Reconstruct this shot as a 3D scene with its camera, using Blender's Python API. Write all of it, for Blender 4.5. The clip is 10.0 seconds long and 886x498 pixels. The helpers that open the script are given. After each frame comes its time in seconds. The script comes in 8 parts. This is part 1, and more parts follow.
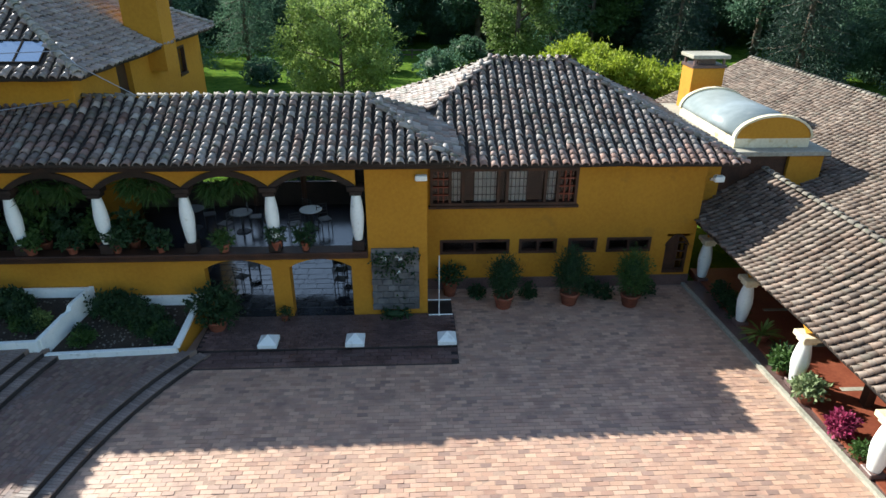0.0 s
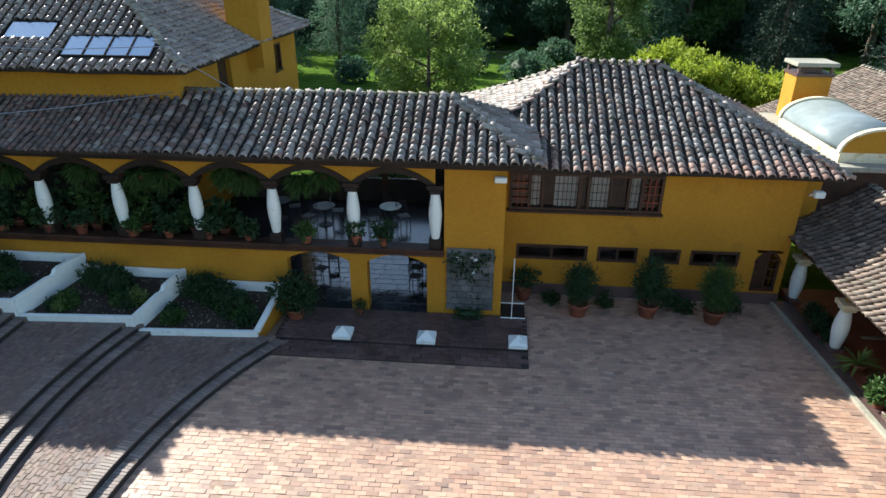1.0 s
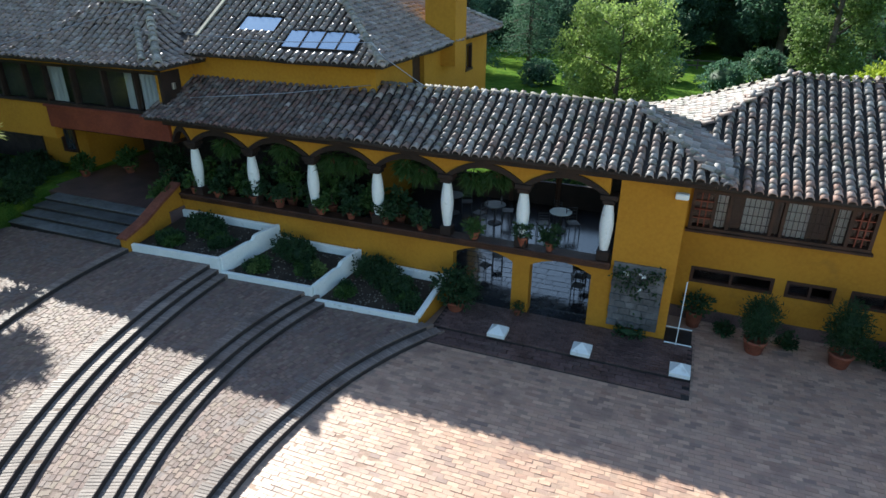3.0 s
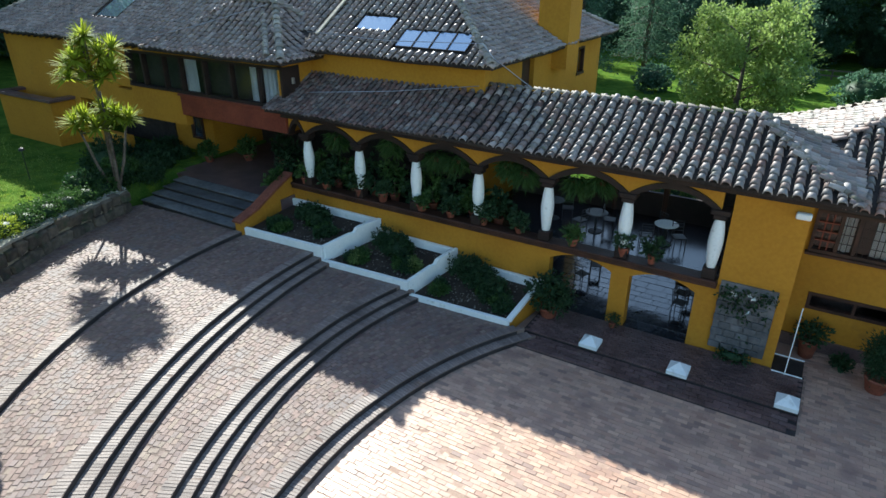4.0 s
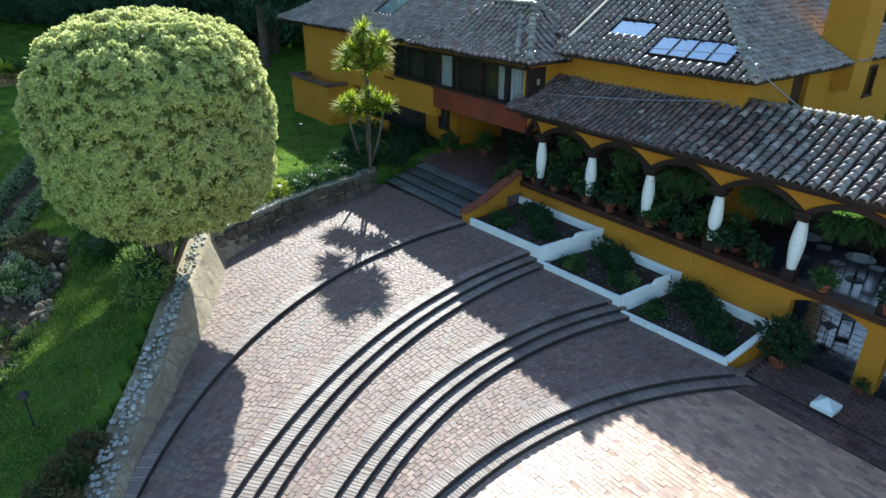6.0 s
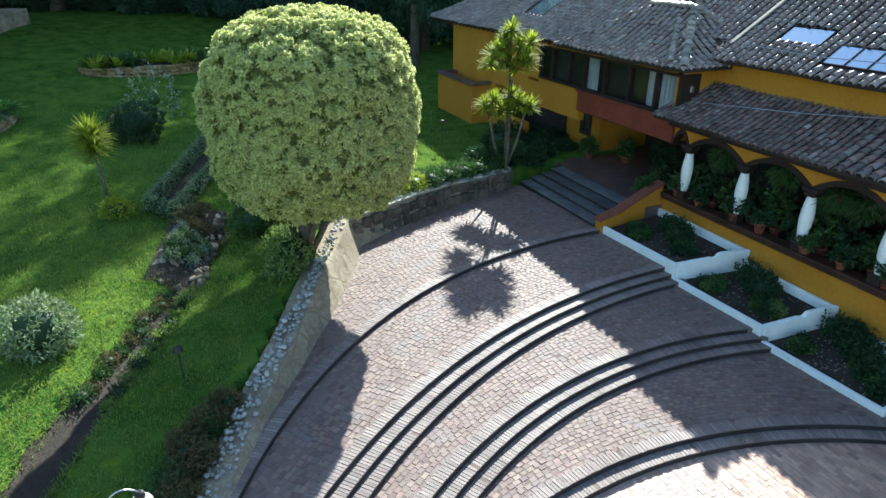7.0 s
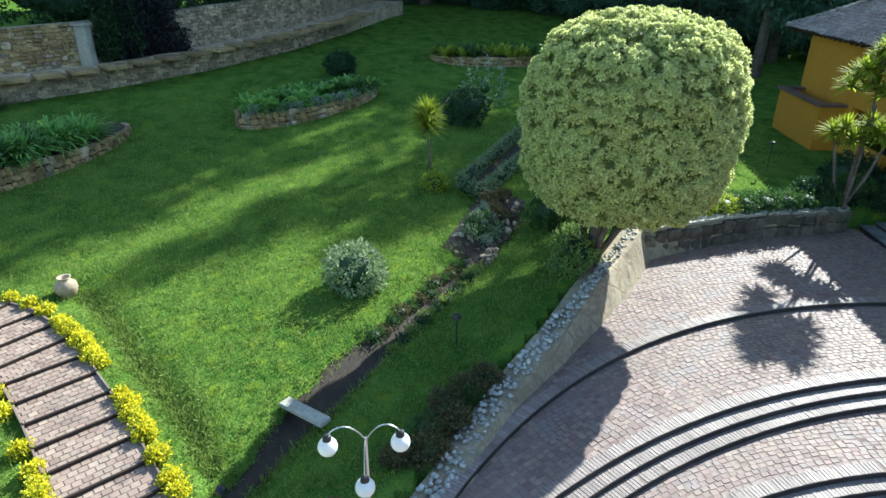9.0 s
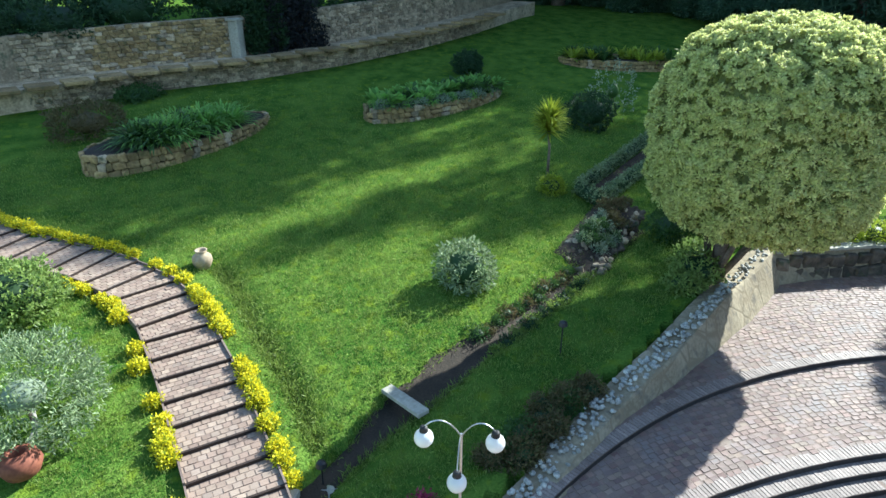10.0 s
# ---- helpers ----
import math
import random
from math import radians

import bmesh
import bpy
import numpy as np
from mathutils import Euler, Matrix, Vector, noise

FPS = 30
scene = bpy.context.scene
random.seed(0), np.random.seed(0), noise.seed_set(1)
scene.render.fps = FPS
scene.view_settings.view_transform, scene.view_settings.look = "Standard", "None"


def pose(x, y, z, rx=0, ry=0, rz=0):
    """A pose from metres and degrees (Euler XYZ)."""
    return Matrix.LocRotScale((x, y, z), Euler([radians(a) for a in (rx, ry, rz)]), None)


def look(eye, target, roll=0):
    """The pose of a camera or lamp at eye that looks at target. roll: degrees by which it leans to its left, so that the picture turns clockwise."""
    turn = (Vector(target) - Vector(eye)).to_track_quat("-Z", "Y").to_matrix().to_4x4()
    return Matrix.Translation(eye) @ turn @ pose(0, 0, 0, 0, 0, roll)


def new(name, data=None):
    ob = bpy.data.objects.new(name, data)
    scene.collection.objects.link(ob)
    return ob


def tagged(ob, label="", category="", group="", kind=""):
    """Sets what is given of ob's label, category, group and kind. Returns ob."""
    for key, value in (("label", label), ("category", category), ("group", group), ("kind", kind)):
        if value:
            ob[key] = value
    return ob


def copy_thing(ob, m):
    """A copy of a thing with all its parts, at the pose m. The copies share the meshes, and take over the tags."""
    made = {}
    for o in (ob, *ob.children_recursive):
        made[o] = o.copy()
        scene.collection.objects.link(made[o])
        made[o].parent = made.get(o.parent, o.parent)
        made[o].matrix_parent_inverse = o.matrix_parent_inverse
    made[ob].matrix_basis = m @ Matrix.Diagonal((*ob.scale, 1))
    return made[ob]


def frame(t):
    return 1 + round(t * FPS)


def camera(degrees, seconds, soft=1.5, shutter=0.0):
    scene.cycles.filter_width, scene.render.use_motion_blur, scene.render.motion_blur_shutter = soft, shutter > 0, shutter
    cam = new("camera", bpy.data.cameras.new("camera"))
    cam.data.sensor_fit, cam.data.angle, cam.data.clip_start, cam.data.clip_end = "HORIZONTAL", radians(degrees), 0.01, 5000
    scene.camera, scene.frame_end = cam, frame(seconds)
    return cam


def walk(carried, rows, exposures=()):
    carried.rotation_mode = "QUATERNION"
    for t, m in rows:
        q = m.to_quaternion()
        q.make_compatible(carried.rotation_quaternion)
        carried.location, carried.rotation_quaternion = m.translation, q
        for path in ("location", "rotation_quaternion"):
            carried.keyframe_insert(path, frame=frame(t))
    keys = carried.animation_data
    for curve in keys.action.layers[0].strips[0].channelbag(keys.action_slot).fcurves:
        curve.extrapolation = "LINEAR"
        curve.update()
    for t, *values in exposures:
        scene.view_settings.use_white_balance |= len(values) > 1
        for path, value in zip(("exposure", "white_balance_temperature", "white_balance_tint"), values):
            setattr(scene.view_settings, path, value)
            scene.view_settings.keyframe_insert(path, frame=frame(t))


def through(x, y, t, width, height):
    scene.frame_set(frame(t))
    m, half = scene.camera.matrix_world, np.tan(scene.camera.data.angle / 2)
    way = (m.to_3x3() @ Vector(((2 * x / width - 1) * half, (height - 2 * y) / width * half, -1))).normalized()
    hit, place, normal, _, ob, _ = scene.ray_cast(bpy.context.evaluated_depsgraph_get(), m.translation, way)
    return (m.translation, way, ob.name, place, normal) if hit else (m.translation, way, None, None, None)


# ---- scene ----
from itertools import product

EYE = 11.5
cam = camera(70.87, 10.0)
PATH = [
    (0.0, pose(0, 0, EYE, 64.33, -0.27, -2.70)),
    (0.5, pose(0, 0, EYE, 64.36, -0.26, 1.09)),
    (1.0, pose(0, 0, EYE, 64.41, -0.21, 5.00)),
    (1.5, pose(0, 0, EYE, 64.49, -0.14, 8.91)),
    (2.0, pose(0, 0, EYE, 64.53, -0.14, 12.75)),
    (3.5, pose(0, 0, EYE, 64.62, -0.06, 26.53)),
    (4.0, pose(0, 0, EYE, 64.68, -0.06, 31.42)),
    (4.5, pose(0, 0, EYE, 64.72, -0.03, 36.17)),
    (5.0, pose(0, 0, EYE, 64.80, -0.07, 41.58)),
    (6.5, pose(0, 0, EYE, 64.95, -0.06, 59.54)),
    (7.0, pose(0, 0, EYE, 64.94, -0.06, 66.20)),
    (7.5, pose(0, 0, EYE, 64.91, -0.06, 73.24)),
    (8.0, pose(0, 0, EYE, 64.89, -0.19, 80.71)),
    (8.5, pose(0, 0, EYE, 64.91, -0.28, 88.21)),
    (9.0, pose(0, 0, EYE, 64.94, -0.27, 94.78)),
    (9.5, pose(0, 0, EYE, 64.90, -0.25, 100.66)),
    (10.0, pose(0, 0, EYE, 64.91, -0.32, 106.06)),
]
walk(cam, PATH, exposures=[(0.0, 1.36, 6500, 6), (4.5, 1.54, 6120, 2), (8.0, 1.75, 5880, 1), (10.0, 1.77, 5840, 0)])

# --- daylight ---------------------------------------------------------------
SUN_WAY = Vector((-1.27, 0.87, 0.985)).normalized()
world = bpy.data.worlds.new("sky")
scene.world = world
world.use_nodes = True
wn = world.node_tree.nodes
wn.clear()
sky = wn.new("ShaderNodeTexSky")
sky.sky_type = "NISHITA"
sky.sun_disc = False
sky.sun_elevation = math.asin(SUN_WAY.z)
sky.sun_rotation = math.atan2(SUN_WAY.x, SUN_WAY.y)
sky.air_density, sky.dust_density, sky.ozone_density = 1.0, 0.6, 1.0
back = wn.new("ShaderNodeBackground")
back.inputs["Strength"].default_value = 0.1
wout = wn.new("ShaderNodeOutputWorld")
world.node_tree.links.new(sky.outputs[0], back.inputs[0])
world.node_tree.links.new(back.outputs[0], wout.inputs[0])
sun_data = bpy.data.lights.new("sun", "SUN")
sun_data.energy, sun_data.angle, sun_data.color = 4.25, radians(0.5), (1.0, 0.96, 0.9)
sun = new("sun", sun_data)
sun.matrix_world = look(SUN_WAY * 80, (0, 0, 0))


# --- materials --------------------------------------------------------------
def ramp(nt, fac, stops):
    r = nt.nodes.new("ShaderNodeValToRGB")
    el = r.color_ramp.elements
    while len(el) < len(stops):
        el.new(0.5)
    for e, (p, c) in zip(el, stops):
        e.position, e.color = p, (*c, 1)
    nt.links.new(fac, r.inputs[0])
    return r.outputs[0]


def mat(name, dark, light, rough=0.8, grain=18.0, patch=0.8, vary=0.0, bump=0.25, dist=0.01, metal=0.0, stain=None, stain_at=0.62, tones=None, through=0.0, spec=0.4):
    """A surface with fine grain, broad patches, a tone of its own for each piece and, if wanted, stains."""
    m = bpy.data.materials.new(name)
    m.use_nodes = True
    nt = m.node_tree
    N, L = nt.nodes, nt.links
    bsdf = N["Principled BSDF"]
    tc = N.new("ShaderNodeTexCoord")
    geo = N.new("ShaderNodeNewGeometry")
    info = N.new("ShaderNodeObjectInfo")
    fine, broad = N.new("ShaderNodeTexNoise"), N.new("ShaderNodeTexNoise")
    for n, s, d in ((fine, grain, 5.0), (broad, patch, 4.0)):
        n.inputs["Scale"].default_value, n.inputs["Detail"].default_value = s, d
        L.new(geo.outputs["Position"], n.inputs["Vector"])
    mixv = N.new("ShaderNodeMath")
    mixv.operation = "MULTIPLY_ADD"
    L.new(broad.outputs[0], mixv.inputs[0])
    mixv.inputs[1].default_value = 1.0
    half = N.new("ShaderNodeMath")
    half.operation = "MULTIPLY_ADD"
    L.new(fine.outputs[0], half.inputs[0])
    half.inputs[1].default_value, half.inputs[2].default_value = 0.8, -0.4
    L.new(half.outputs[0], mixv.inputs[2])
    col = ramp(nt, mixv.outputs[0], ((0.3, dark), (0.7, light)))
    if vary > 0 or tones:
        both = N.new("ShaderNodeMath")
        both.operation = "ADD"
        L.new(info.outputs["Random"], both.inputs[0])
        L.new(geo.outputs["Random Per Island"], both.inputs[1])
        fr = N.new("ShaderNodeMath")
        fr.operation = "FRACT"
        L.new(both.outputs[0], fr.inputs[0])
        if tones:
            own = ramp(nt, fr.outputs[0], [(i / max(1, len(tones) - 1), c) for i, c in enumerate(tones)])
            mx = N.new("ShaderNodeMix")
            mx.data_type, mx.blend_type = "RGBA", "MIX"
            mx.inputs[0].default_value = 0.65
            L.new(col, mx.inputs[6])
            L.new(own, mx.inputs[7])
            col = mx.outputs[2]
        if vary > 0:
            hsv = N.new("ShaderNodeHueSaturation")
            val = N.new("ShaderNodeMapRange")
            val.inputs[3].default_value, val.inputs[4].default_value = 1 - vary, 1 + vary
            sh = N.new("ShaderNodeMath")
            sh.operation = "MULTIPLY"
            sh.inputs[1].default_value = 7.31
            L.new(fr.outputs[0], sh.inputs[0])
            fr2 = N.new("ShaderNodeMath")
            fr2.operation = "FRACT"
            L.new(sh.outputs[0], fr2.inputs[0])
            L.new(fr2.outputs[0], val.inputs[0])
            L.new(val.outputs[0], hsv.inputs["Value"])
            L.new(col, hsv.inputs["Color"])
            col = hsv.outputs[0]
    if stain:
        sn = N.new("ShaderNodeTexNoise")
        sn.inputs["Scale"].default_value, sn.inputs["Detail"].default_value = patch * 2.7, 6.0
        L.new(geo.outputs["Position"], sn.inputs["Vector"])
        sm = N.new("ShaderNodeMapRange")
        sm.inputs[1].default_value, sm.inputs[2].default_value = stain_at - 0.06, stain_at + 0.1
        L.new(sn.outputs[0], sm.inputs[0])
        mx = N.new("ShaderNodeMix")
        mx.data_type = "RGBA"
        L.new(sm.outputs[0], mx.inputs[0])
        L.new(col, mx.inputs[6])
        mx.inputs[7].default_value = (*stain, 1)
        col = mx.outputs[2]
    L.new(col, bsdf.inputs["Base Color"])
    bsdf.inputs["Roughness"].default_value = rough
    bsdf.inputs["Metallic"].default_value = metal
    bsdf.inputs["Specular IOR Level"].default_value = spec
    if bump > 0:
        b = N.new("ShaderNodeBump")
        b.inputs["Strength"].default_value, b.inputs["Distance"].default_value = bump, dist
        L.new(fine.outputs[0], b.inputs["Height"])
        L.new(b.outputs[0], bsdf.inputs["Normal"])
    if through > 0:
        tr = N.new("ShaderNodeBsdfTranslucent")
        L.new(col, tr.inputs["Color"])
        ms = N.new("ShaderNodeMixShader")
        ms.inputs[0].default_value = through
        L.new(bsdf.outputs[0], ms.inputs[1])
        L.new(tr.outputs[0], ms.inputs[2])
        L.new(ms.outputs[0], N["Material Output"].inputs["Surface"])
    return m


M = {
    "ochre": mat("ochre_plaster", (0.42, 0.19, 0.014), (0.5, 0.24, 0.02), 0.85, 9, 0.5, bump=0.15, stain=(0.31, 0.155, 0.022), stain_at=0.68),
    "white": mat("white_plaster", (0.78, 0.84, 0.81), (0.88, 0.92, 0.88), 0.7, 14, 1.4, bump=0.12, stain=(0.55, 0.58, 0.52), stain_at=0.68),
    "red_beam": mat("red_stained_timber", (0.16, 0.035, 0.02), (0.24, 0.06, 0.03), 0.6, 12, 1.0, bump=0.2),
    "timber": mat("dark_timber", (0.03, 0.014, 0.008), (0.075, 0.032, 0.018), 0.55, 30, 2.0, bump=0.3),
    # timber darkened against bounced light: the arches' shade is put into the colour
    "black_timber": mat("near_black_timber", (0.014, 0.009, 0.007), (0.036, 0.02, 0.014), 0.7, 30, 2.0, bump=0.3),
    "tile": mat("clay_roof_tile", (0.1, 0.082, 0.074), (0.3, 0.265, 0.24), 0.54, 22, 0.9, spec=0.42, vary=0.24, bump=0.5, dist=0.012,
                tones=[(0.1, 0.09, 0.088), (0.26, 0.165, 0.13), (0.44, 0.41, 0.385), (0.18, 0.09, 0.068), (0.31, 0.29, 0.28), (0.17, 0.155, 0.15), (0.38, 0.34, 0.305)], stain=(0.15, 0.15, 0.115), stain_at=0.62),
    "tile_old": mat("brown_clay_roof_tile", (0.11, 0.08, 0.06), (0.21, 0.16, 0.125), 0.62, 22, 0.9, vary=0.34, bump=0.5, dist=0.012,
                    tones=[(0.1, 0.074, 0.06), (0.19, 0.13, 0.098), (0.25, 0.205, 0.165), (0.13, 0.085, 0.062), (0.2, 0.165, 0.135)], stain=(0.12, 0.105, 0.08), stain_at=0.62),
    "tile_dark": mat("dark_clay_roof_tile", (0.085, 0.068, 0.062), (0.28, 0.24, 0.215), 0.42, 22, 0.9, spec=0.65, vary=0.2, bump=0.5, dist=0.012,
                     tones=[(0.2, 0.17, 0.16), (0.27, 0.19, 0.16), (0.34, 0.305, 0.285), (0.22, 0.145, 0.12), (0.29, 0.26, 0.245)], stain=(0.18, 0.165, 0.14), stain_at=0.64),
    "tile_red": mat("dark_red_clay_roof_tile", (0.07, 0.05, 0.044), (0.19, 0.14, 0.12), 0.55, 22, 0.9, spec=0.45, vary=0.34, bump=0.5, dist=0.012,
                    tones=[(0.06, 0.05, 0.048), (0.19, 0.095, 0.075), (0.22, 0.19, 0.175), (0.15, 0.062, 0.048), (0.15, 0.13, 0.12), (0.1, 0.075, 0.068)], stain=(0.1, 0.09, 0.075), stain_at=0.62),
    "tile_cap": mat("lichened_ridge_tile", (0.2, 0.18, 0.155), (0.42, 0.385, 0.335), 0.5, 20, 1.4, spec=0.55, vary=0.34, bump=0.5, dist=0.01, stain=(0.16, 0.17, 0.11), stain_at=0.62),
    "tile_ridge": mat("mortared_ridge_tile", (0.13, 0.115, 0.095), (0.27, 0.245, 0.205), 0.7, 20, 1.4, spec=0.3, vary=0.3, bump=0.5, dist=0.01, stain=(0.12, 0.13, 0.08), stain_at=0.6),
    "tile_eave": mat("newer_red_roof_tile", (0.3, 0.19, 0.15), (0.42, 0.3, 0.25), 0.6, 22, 0.9, spec=0.35, vary=0.25, bump=0.4, dist=0.01,
                     tones=[(0.4, 0.245, 0.19), (0.31, 0.175, 0.135), (0.43, 0.31, 0.26), (0.36, 0.27, 0.235)], stain=(0.24, 0.2, 0.17), stain_at=0.66),
    # near-black sheet: shade of the channels between tiles is put into its colour
    "under": mat("roof_channel_shade", (0.022, 0.018, 0.016), (0.055, 0.045, 0.039), 0.95, 20, 1.0),
    "brick": mat("court_brick", (0.39, 0.245, 0.175), (0.55, 0.375, 0.28), 0.5, 30, 0.35, spec=0.6, vary=0.14, bump=0.4, dist=0.006,
                 tones=[(0.49, 0.295, 0.2), (0.57, 0.375, 0.26), (0.36, 0.2, 0.145), (0.52, 0.33, 0.23), (0.2, 0.135, 0.12), (0.5, 0.315, 0.225), (0.54, 0.36, 0.255), (0.42, 0.275, 0.205)], stain=(0.27, 0.17, 0.135), stain_at=0.62),
    "paver": mat("terrace_cobble", (0.135, 0.085, 0.072), (0.235, 0.165, 0.135), 0.68, 26, 0.5, spec=0.32, vary=0.2, bump=0.5, dist=0.01,
                 tones=[(0.25, 0.19, 0.145), (0.18, 0.105, 0.09), (0.215, 0.155, 0.13), (0.17, 0.13, 0.125), (0.27, 0.21, 0.15), (0.2, 0.122, 0.102), (0.2, 0.155, 0.13), (0.15, 0.094, 0.088)], stain=(0.185, 0.155, 0.145), stain_at=0.6),
    "path_brick": mat("path_brick", (0.2, 0.14, 0.105), (0.33, 0.25, 0.19), 0.75, 26, 0.6, vary=0.14, bump=0.5, dist=0.008,
                      tones=[(0.3, 0.215, 0.165), (0.22, 0.15, 0.12), (0.35, 0.265, 0.2), (0.26, 0.2, 0.165)], stain=(0.15, 0.11, 0.09), stain_at=0.66),
    # paler than the ochre: sunlight on these parts is put into the colour
    "cream": mat("sunlit_cream", (0.62, 0.54, 0.36), (0.76, 0.69, 0.5), 0.8, 12, 1.0, bump=0.1, stain=(0.5, 0.36, 0.14), stain_at=0.62),
    # dark for the shaded return of the wall; also the rockery's dark rocks
    "dark_stone": mat("dark_rough_stone", (0.062, 0.052, 0.04), (0.165, 0.132, 0.096), 0.95, 5, 0.8, vary=0.3, bump=0.9, dist=0.04, stain=(0.05, 0.07, 0.035), stain_at=0.6),
    "dull_frame": mat("dull_dark_frame", (0.012, 0.011, 0.011), (0.03, 0.026, 0.024), 0.95, 20, 2.0, bump=0.05, spec=0.03),
    "court_joint": mat("court_joint", (0.3, 0.205, 0.155), (0.42, 0.3, 0.23), 0.95, 30, 0.8),
    # near-black: the shade of the step faces is put into the colour
    "riser": mat("shade_dark_riser", (0.022, 0.019, 0.018), (0.05, 0.043, 0.04), 0.8, 20, 1.0),
    "nosing": mat("step_edge_brick", (0.15, 0.115, 0.1), (0.29, 0.24, 0.21), 0.68, 30, 0.6, vary=0.2, bump=0.4, dist=0.006),
    "joint": mat("paving_joint", (0.13, 0.095, 0.08), (0.21, 0.16, 0.13), 0.95, 30, 0.8),
    "dark_brick": mat("dark_glazed_brick", (0.085, 0.054, 0.05), (0.17, 0.11, 0.1), 0.4, 20, 1.0, vary=0.25, bump=0.3),
    "grass": mat("lawn_grass", (0.042, 0.1, 0.016), (0.12, 0.195, 0.034), 0.9, 16, 0.9, bump=1.0, dist=0.06, stain=(0.14, 0.2, 0.022), stain_at=0.6, spec=0.0),
    "soil": mat("dark_soil", (0.025, 0.02, 0.014), (0.058, 0.043, 0.03), 0.95, 20, 1.5, bump=0.8, dist=0.03),
    "sandstone": mat("retaining_wall_stone", (0.27, 0.22, 0.14), (0.44, 0.37, 0.25), 0.9, 10, 0.9, vary=0.15, bump=0.6, dist=0.02, stain=(0.15, 0.13, 0.1), stain_at=0.6),
    "moss": mat("mossy_rubble_stone", (0.2, 0.135, 0.06), (0.36, 0.26, 0.12), 0.95, 8, 1.0, vary=0.34, bump=0.7, dist=0.03, stain=(0.11, 0.095, 0.04), stain_at=0.6),
    "rubble": mat("rubble_stone", (0.22, 0.17, 0.11), (0.45, 0.36, 0.24), 0.9, 8, 1.0, vary=0.4, bump=0.7, dist=0.03, stain=(0.09, 0.1, 0.06), stain_at=0.62),
    "pebble": mat("river_pebble", (0.26, 0.255, 0.225), (0.5, 0.485, 0.43), 0.7, 20, 3.0, vary=0.25, bump=0.2),
    "gravel": mat("grey_gravel", (0.1, 0.092, 0.078), (0.22, 0.2, 0.17), 0.8, 20, 3.0, vary=0.3, bump=0.2),
    "grey_stone": mat("grey_slate", (0.07, 0.076, 0.076), (0.15, 0.155, 0.155), 0.5, 7, 1.2, vary=0.25, bump=0.4, dist=0.01),
    "wet_floor": mat("polished_dark_floor", (0.018, 0.02, 0.024), (0.05, 0.053, 0.06), 0.13, 8, 1.0, vary=0.2, bump=0.15, spec=0.9),
    "dark_floor": mat("dark_gallery_floor", (0.02, 0.022, 0.027), (0.05, 0.054, 0.062), 0.2, 8, 1.0, bump=0.1, spec=0.7),
    "red_floor": mat("red_floor_tile", (0.17, 0.045, 0.025), (0.25, 0.075, 0.04), 0.5, 14, 1.0, vary=0.15),
    "terracotta": mat("terracotta", (0.19, 0.058, 0.034), (0.31, 0.105, 0.06), 0.8, 16, 3.0, vary=0.2),
    "pale_clay": mat("pale_fired_clay", (0.28, 0.21, 0.13), (0.44, 0.35, 0.24), 0.8, 10, 3.0, bump=0.2, stain=(0.3, 0.24, 0.17), stain_at=0.6),
    "concrete": mat("weathered_concrete", (0.25, 0.24, 0.19), (0.4, 0.38, 0.31), 0.9, 10, 0.8),
    "curtain": mat("pale_curtain", (0.82, 0.83, 0.8), (0.9, 0.9, 0.88), 0.9, 30, 2.0),
    # near-black walls: the shade of the rooms is put into their colour
    "dark_room": mat("shade_dark_interior", (0.02, 0.018, 0.016), (0.05, 0.04, 0.035), 0.8, 6, 1.0),
    "metal": mat("galvanised_metal", (0.35, 0.36, 0.37), (0.5, 0.5, 0.5), 0.35, 20, 2.0, metal=0.8, bump=0.05),
    "black": mat("black_metal", (0.012, 0.012, 0.013), (0.03, 0.03, 0.03), 0.5, 20, 2.0, bump=0.05),
    "bark": mat("bark", (0.07, 0.055, 0.04), (0.17, 0.14, 0.11), 0.95, 12, 1.5, bump=0.9, dist=0.03),
    "pale_bark": mat("pale_bark", (0.2, 0.19, 0.16), (0.36, 0.34, 0.3), 0.95, 12, 1.5, bump=0.7, dist=0.02),
}


def jointed(m, size, dark):
    """Adds the recessed mortar lines of irregular fitted stones to a surface."""
    nt = m.node_tree
    N, L = nt.nodes, nt.links
    bsdf = N["Principled BSDF"]
    geo = N.new("ShaderNodeNewGeometry")
    vor = N.new("ShaderNodeTexVoronoi")
    vor.feature = "DISTANCE_TO_EDGE"
    vor.inputs["Scale"].default_value = 1 / size
    L.new(geo.outputs["Position"], vor.inputs["Vector"])
    edge = N.new("ShaderNodeMapRange")
    edge.inputs[1].default_value, edge.inputs[2].default_value = 0.02, 0.07
    L.new(vor.outputs["Distance"], edge.inputs[0])
    mx = N.new("ShaderNodeMix")
    mx.data_type = "RGBA"
    L.new(edge.outputs[0], mx.inputs[0])
    mx.inputs[6].default_value = (*dark, 1)
    L.new(bsdf.inputs["Base Color"].links[0].from_socket, mx.inputs[7])
    L.new(mx.outputs[2], bsdf.inputs["Base Color"])
    b = N.new("ShaderNodeBump")
    b.inputs["Strength"].default_value, b.inputs["Distance"].default_value = 0.35, 0.015
    L.new(edge.outputs[0], b.inputs["Height"])
    L.new(bsdf.inputs["Normal"].links[0].from_socket, b.inputs["Normal"])
    L.new(b.outputs[0], bsdf.inputs["Normal"])


jointed(M["sandstone"], 0.7, (0.24, 0.195, 0.125))


def leafmat(name, tones, through=0.35, rough=0.55):
    return mat(name, tones[0], tones[-1], rough, 4, 0.6, vary=0.25, bump=0, tones=tones, through=through, spec=0.3)


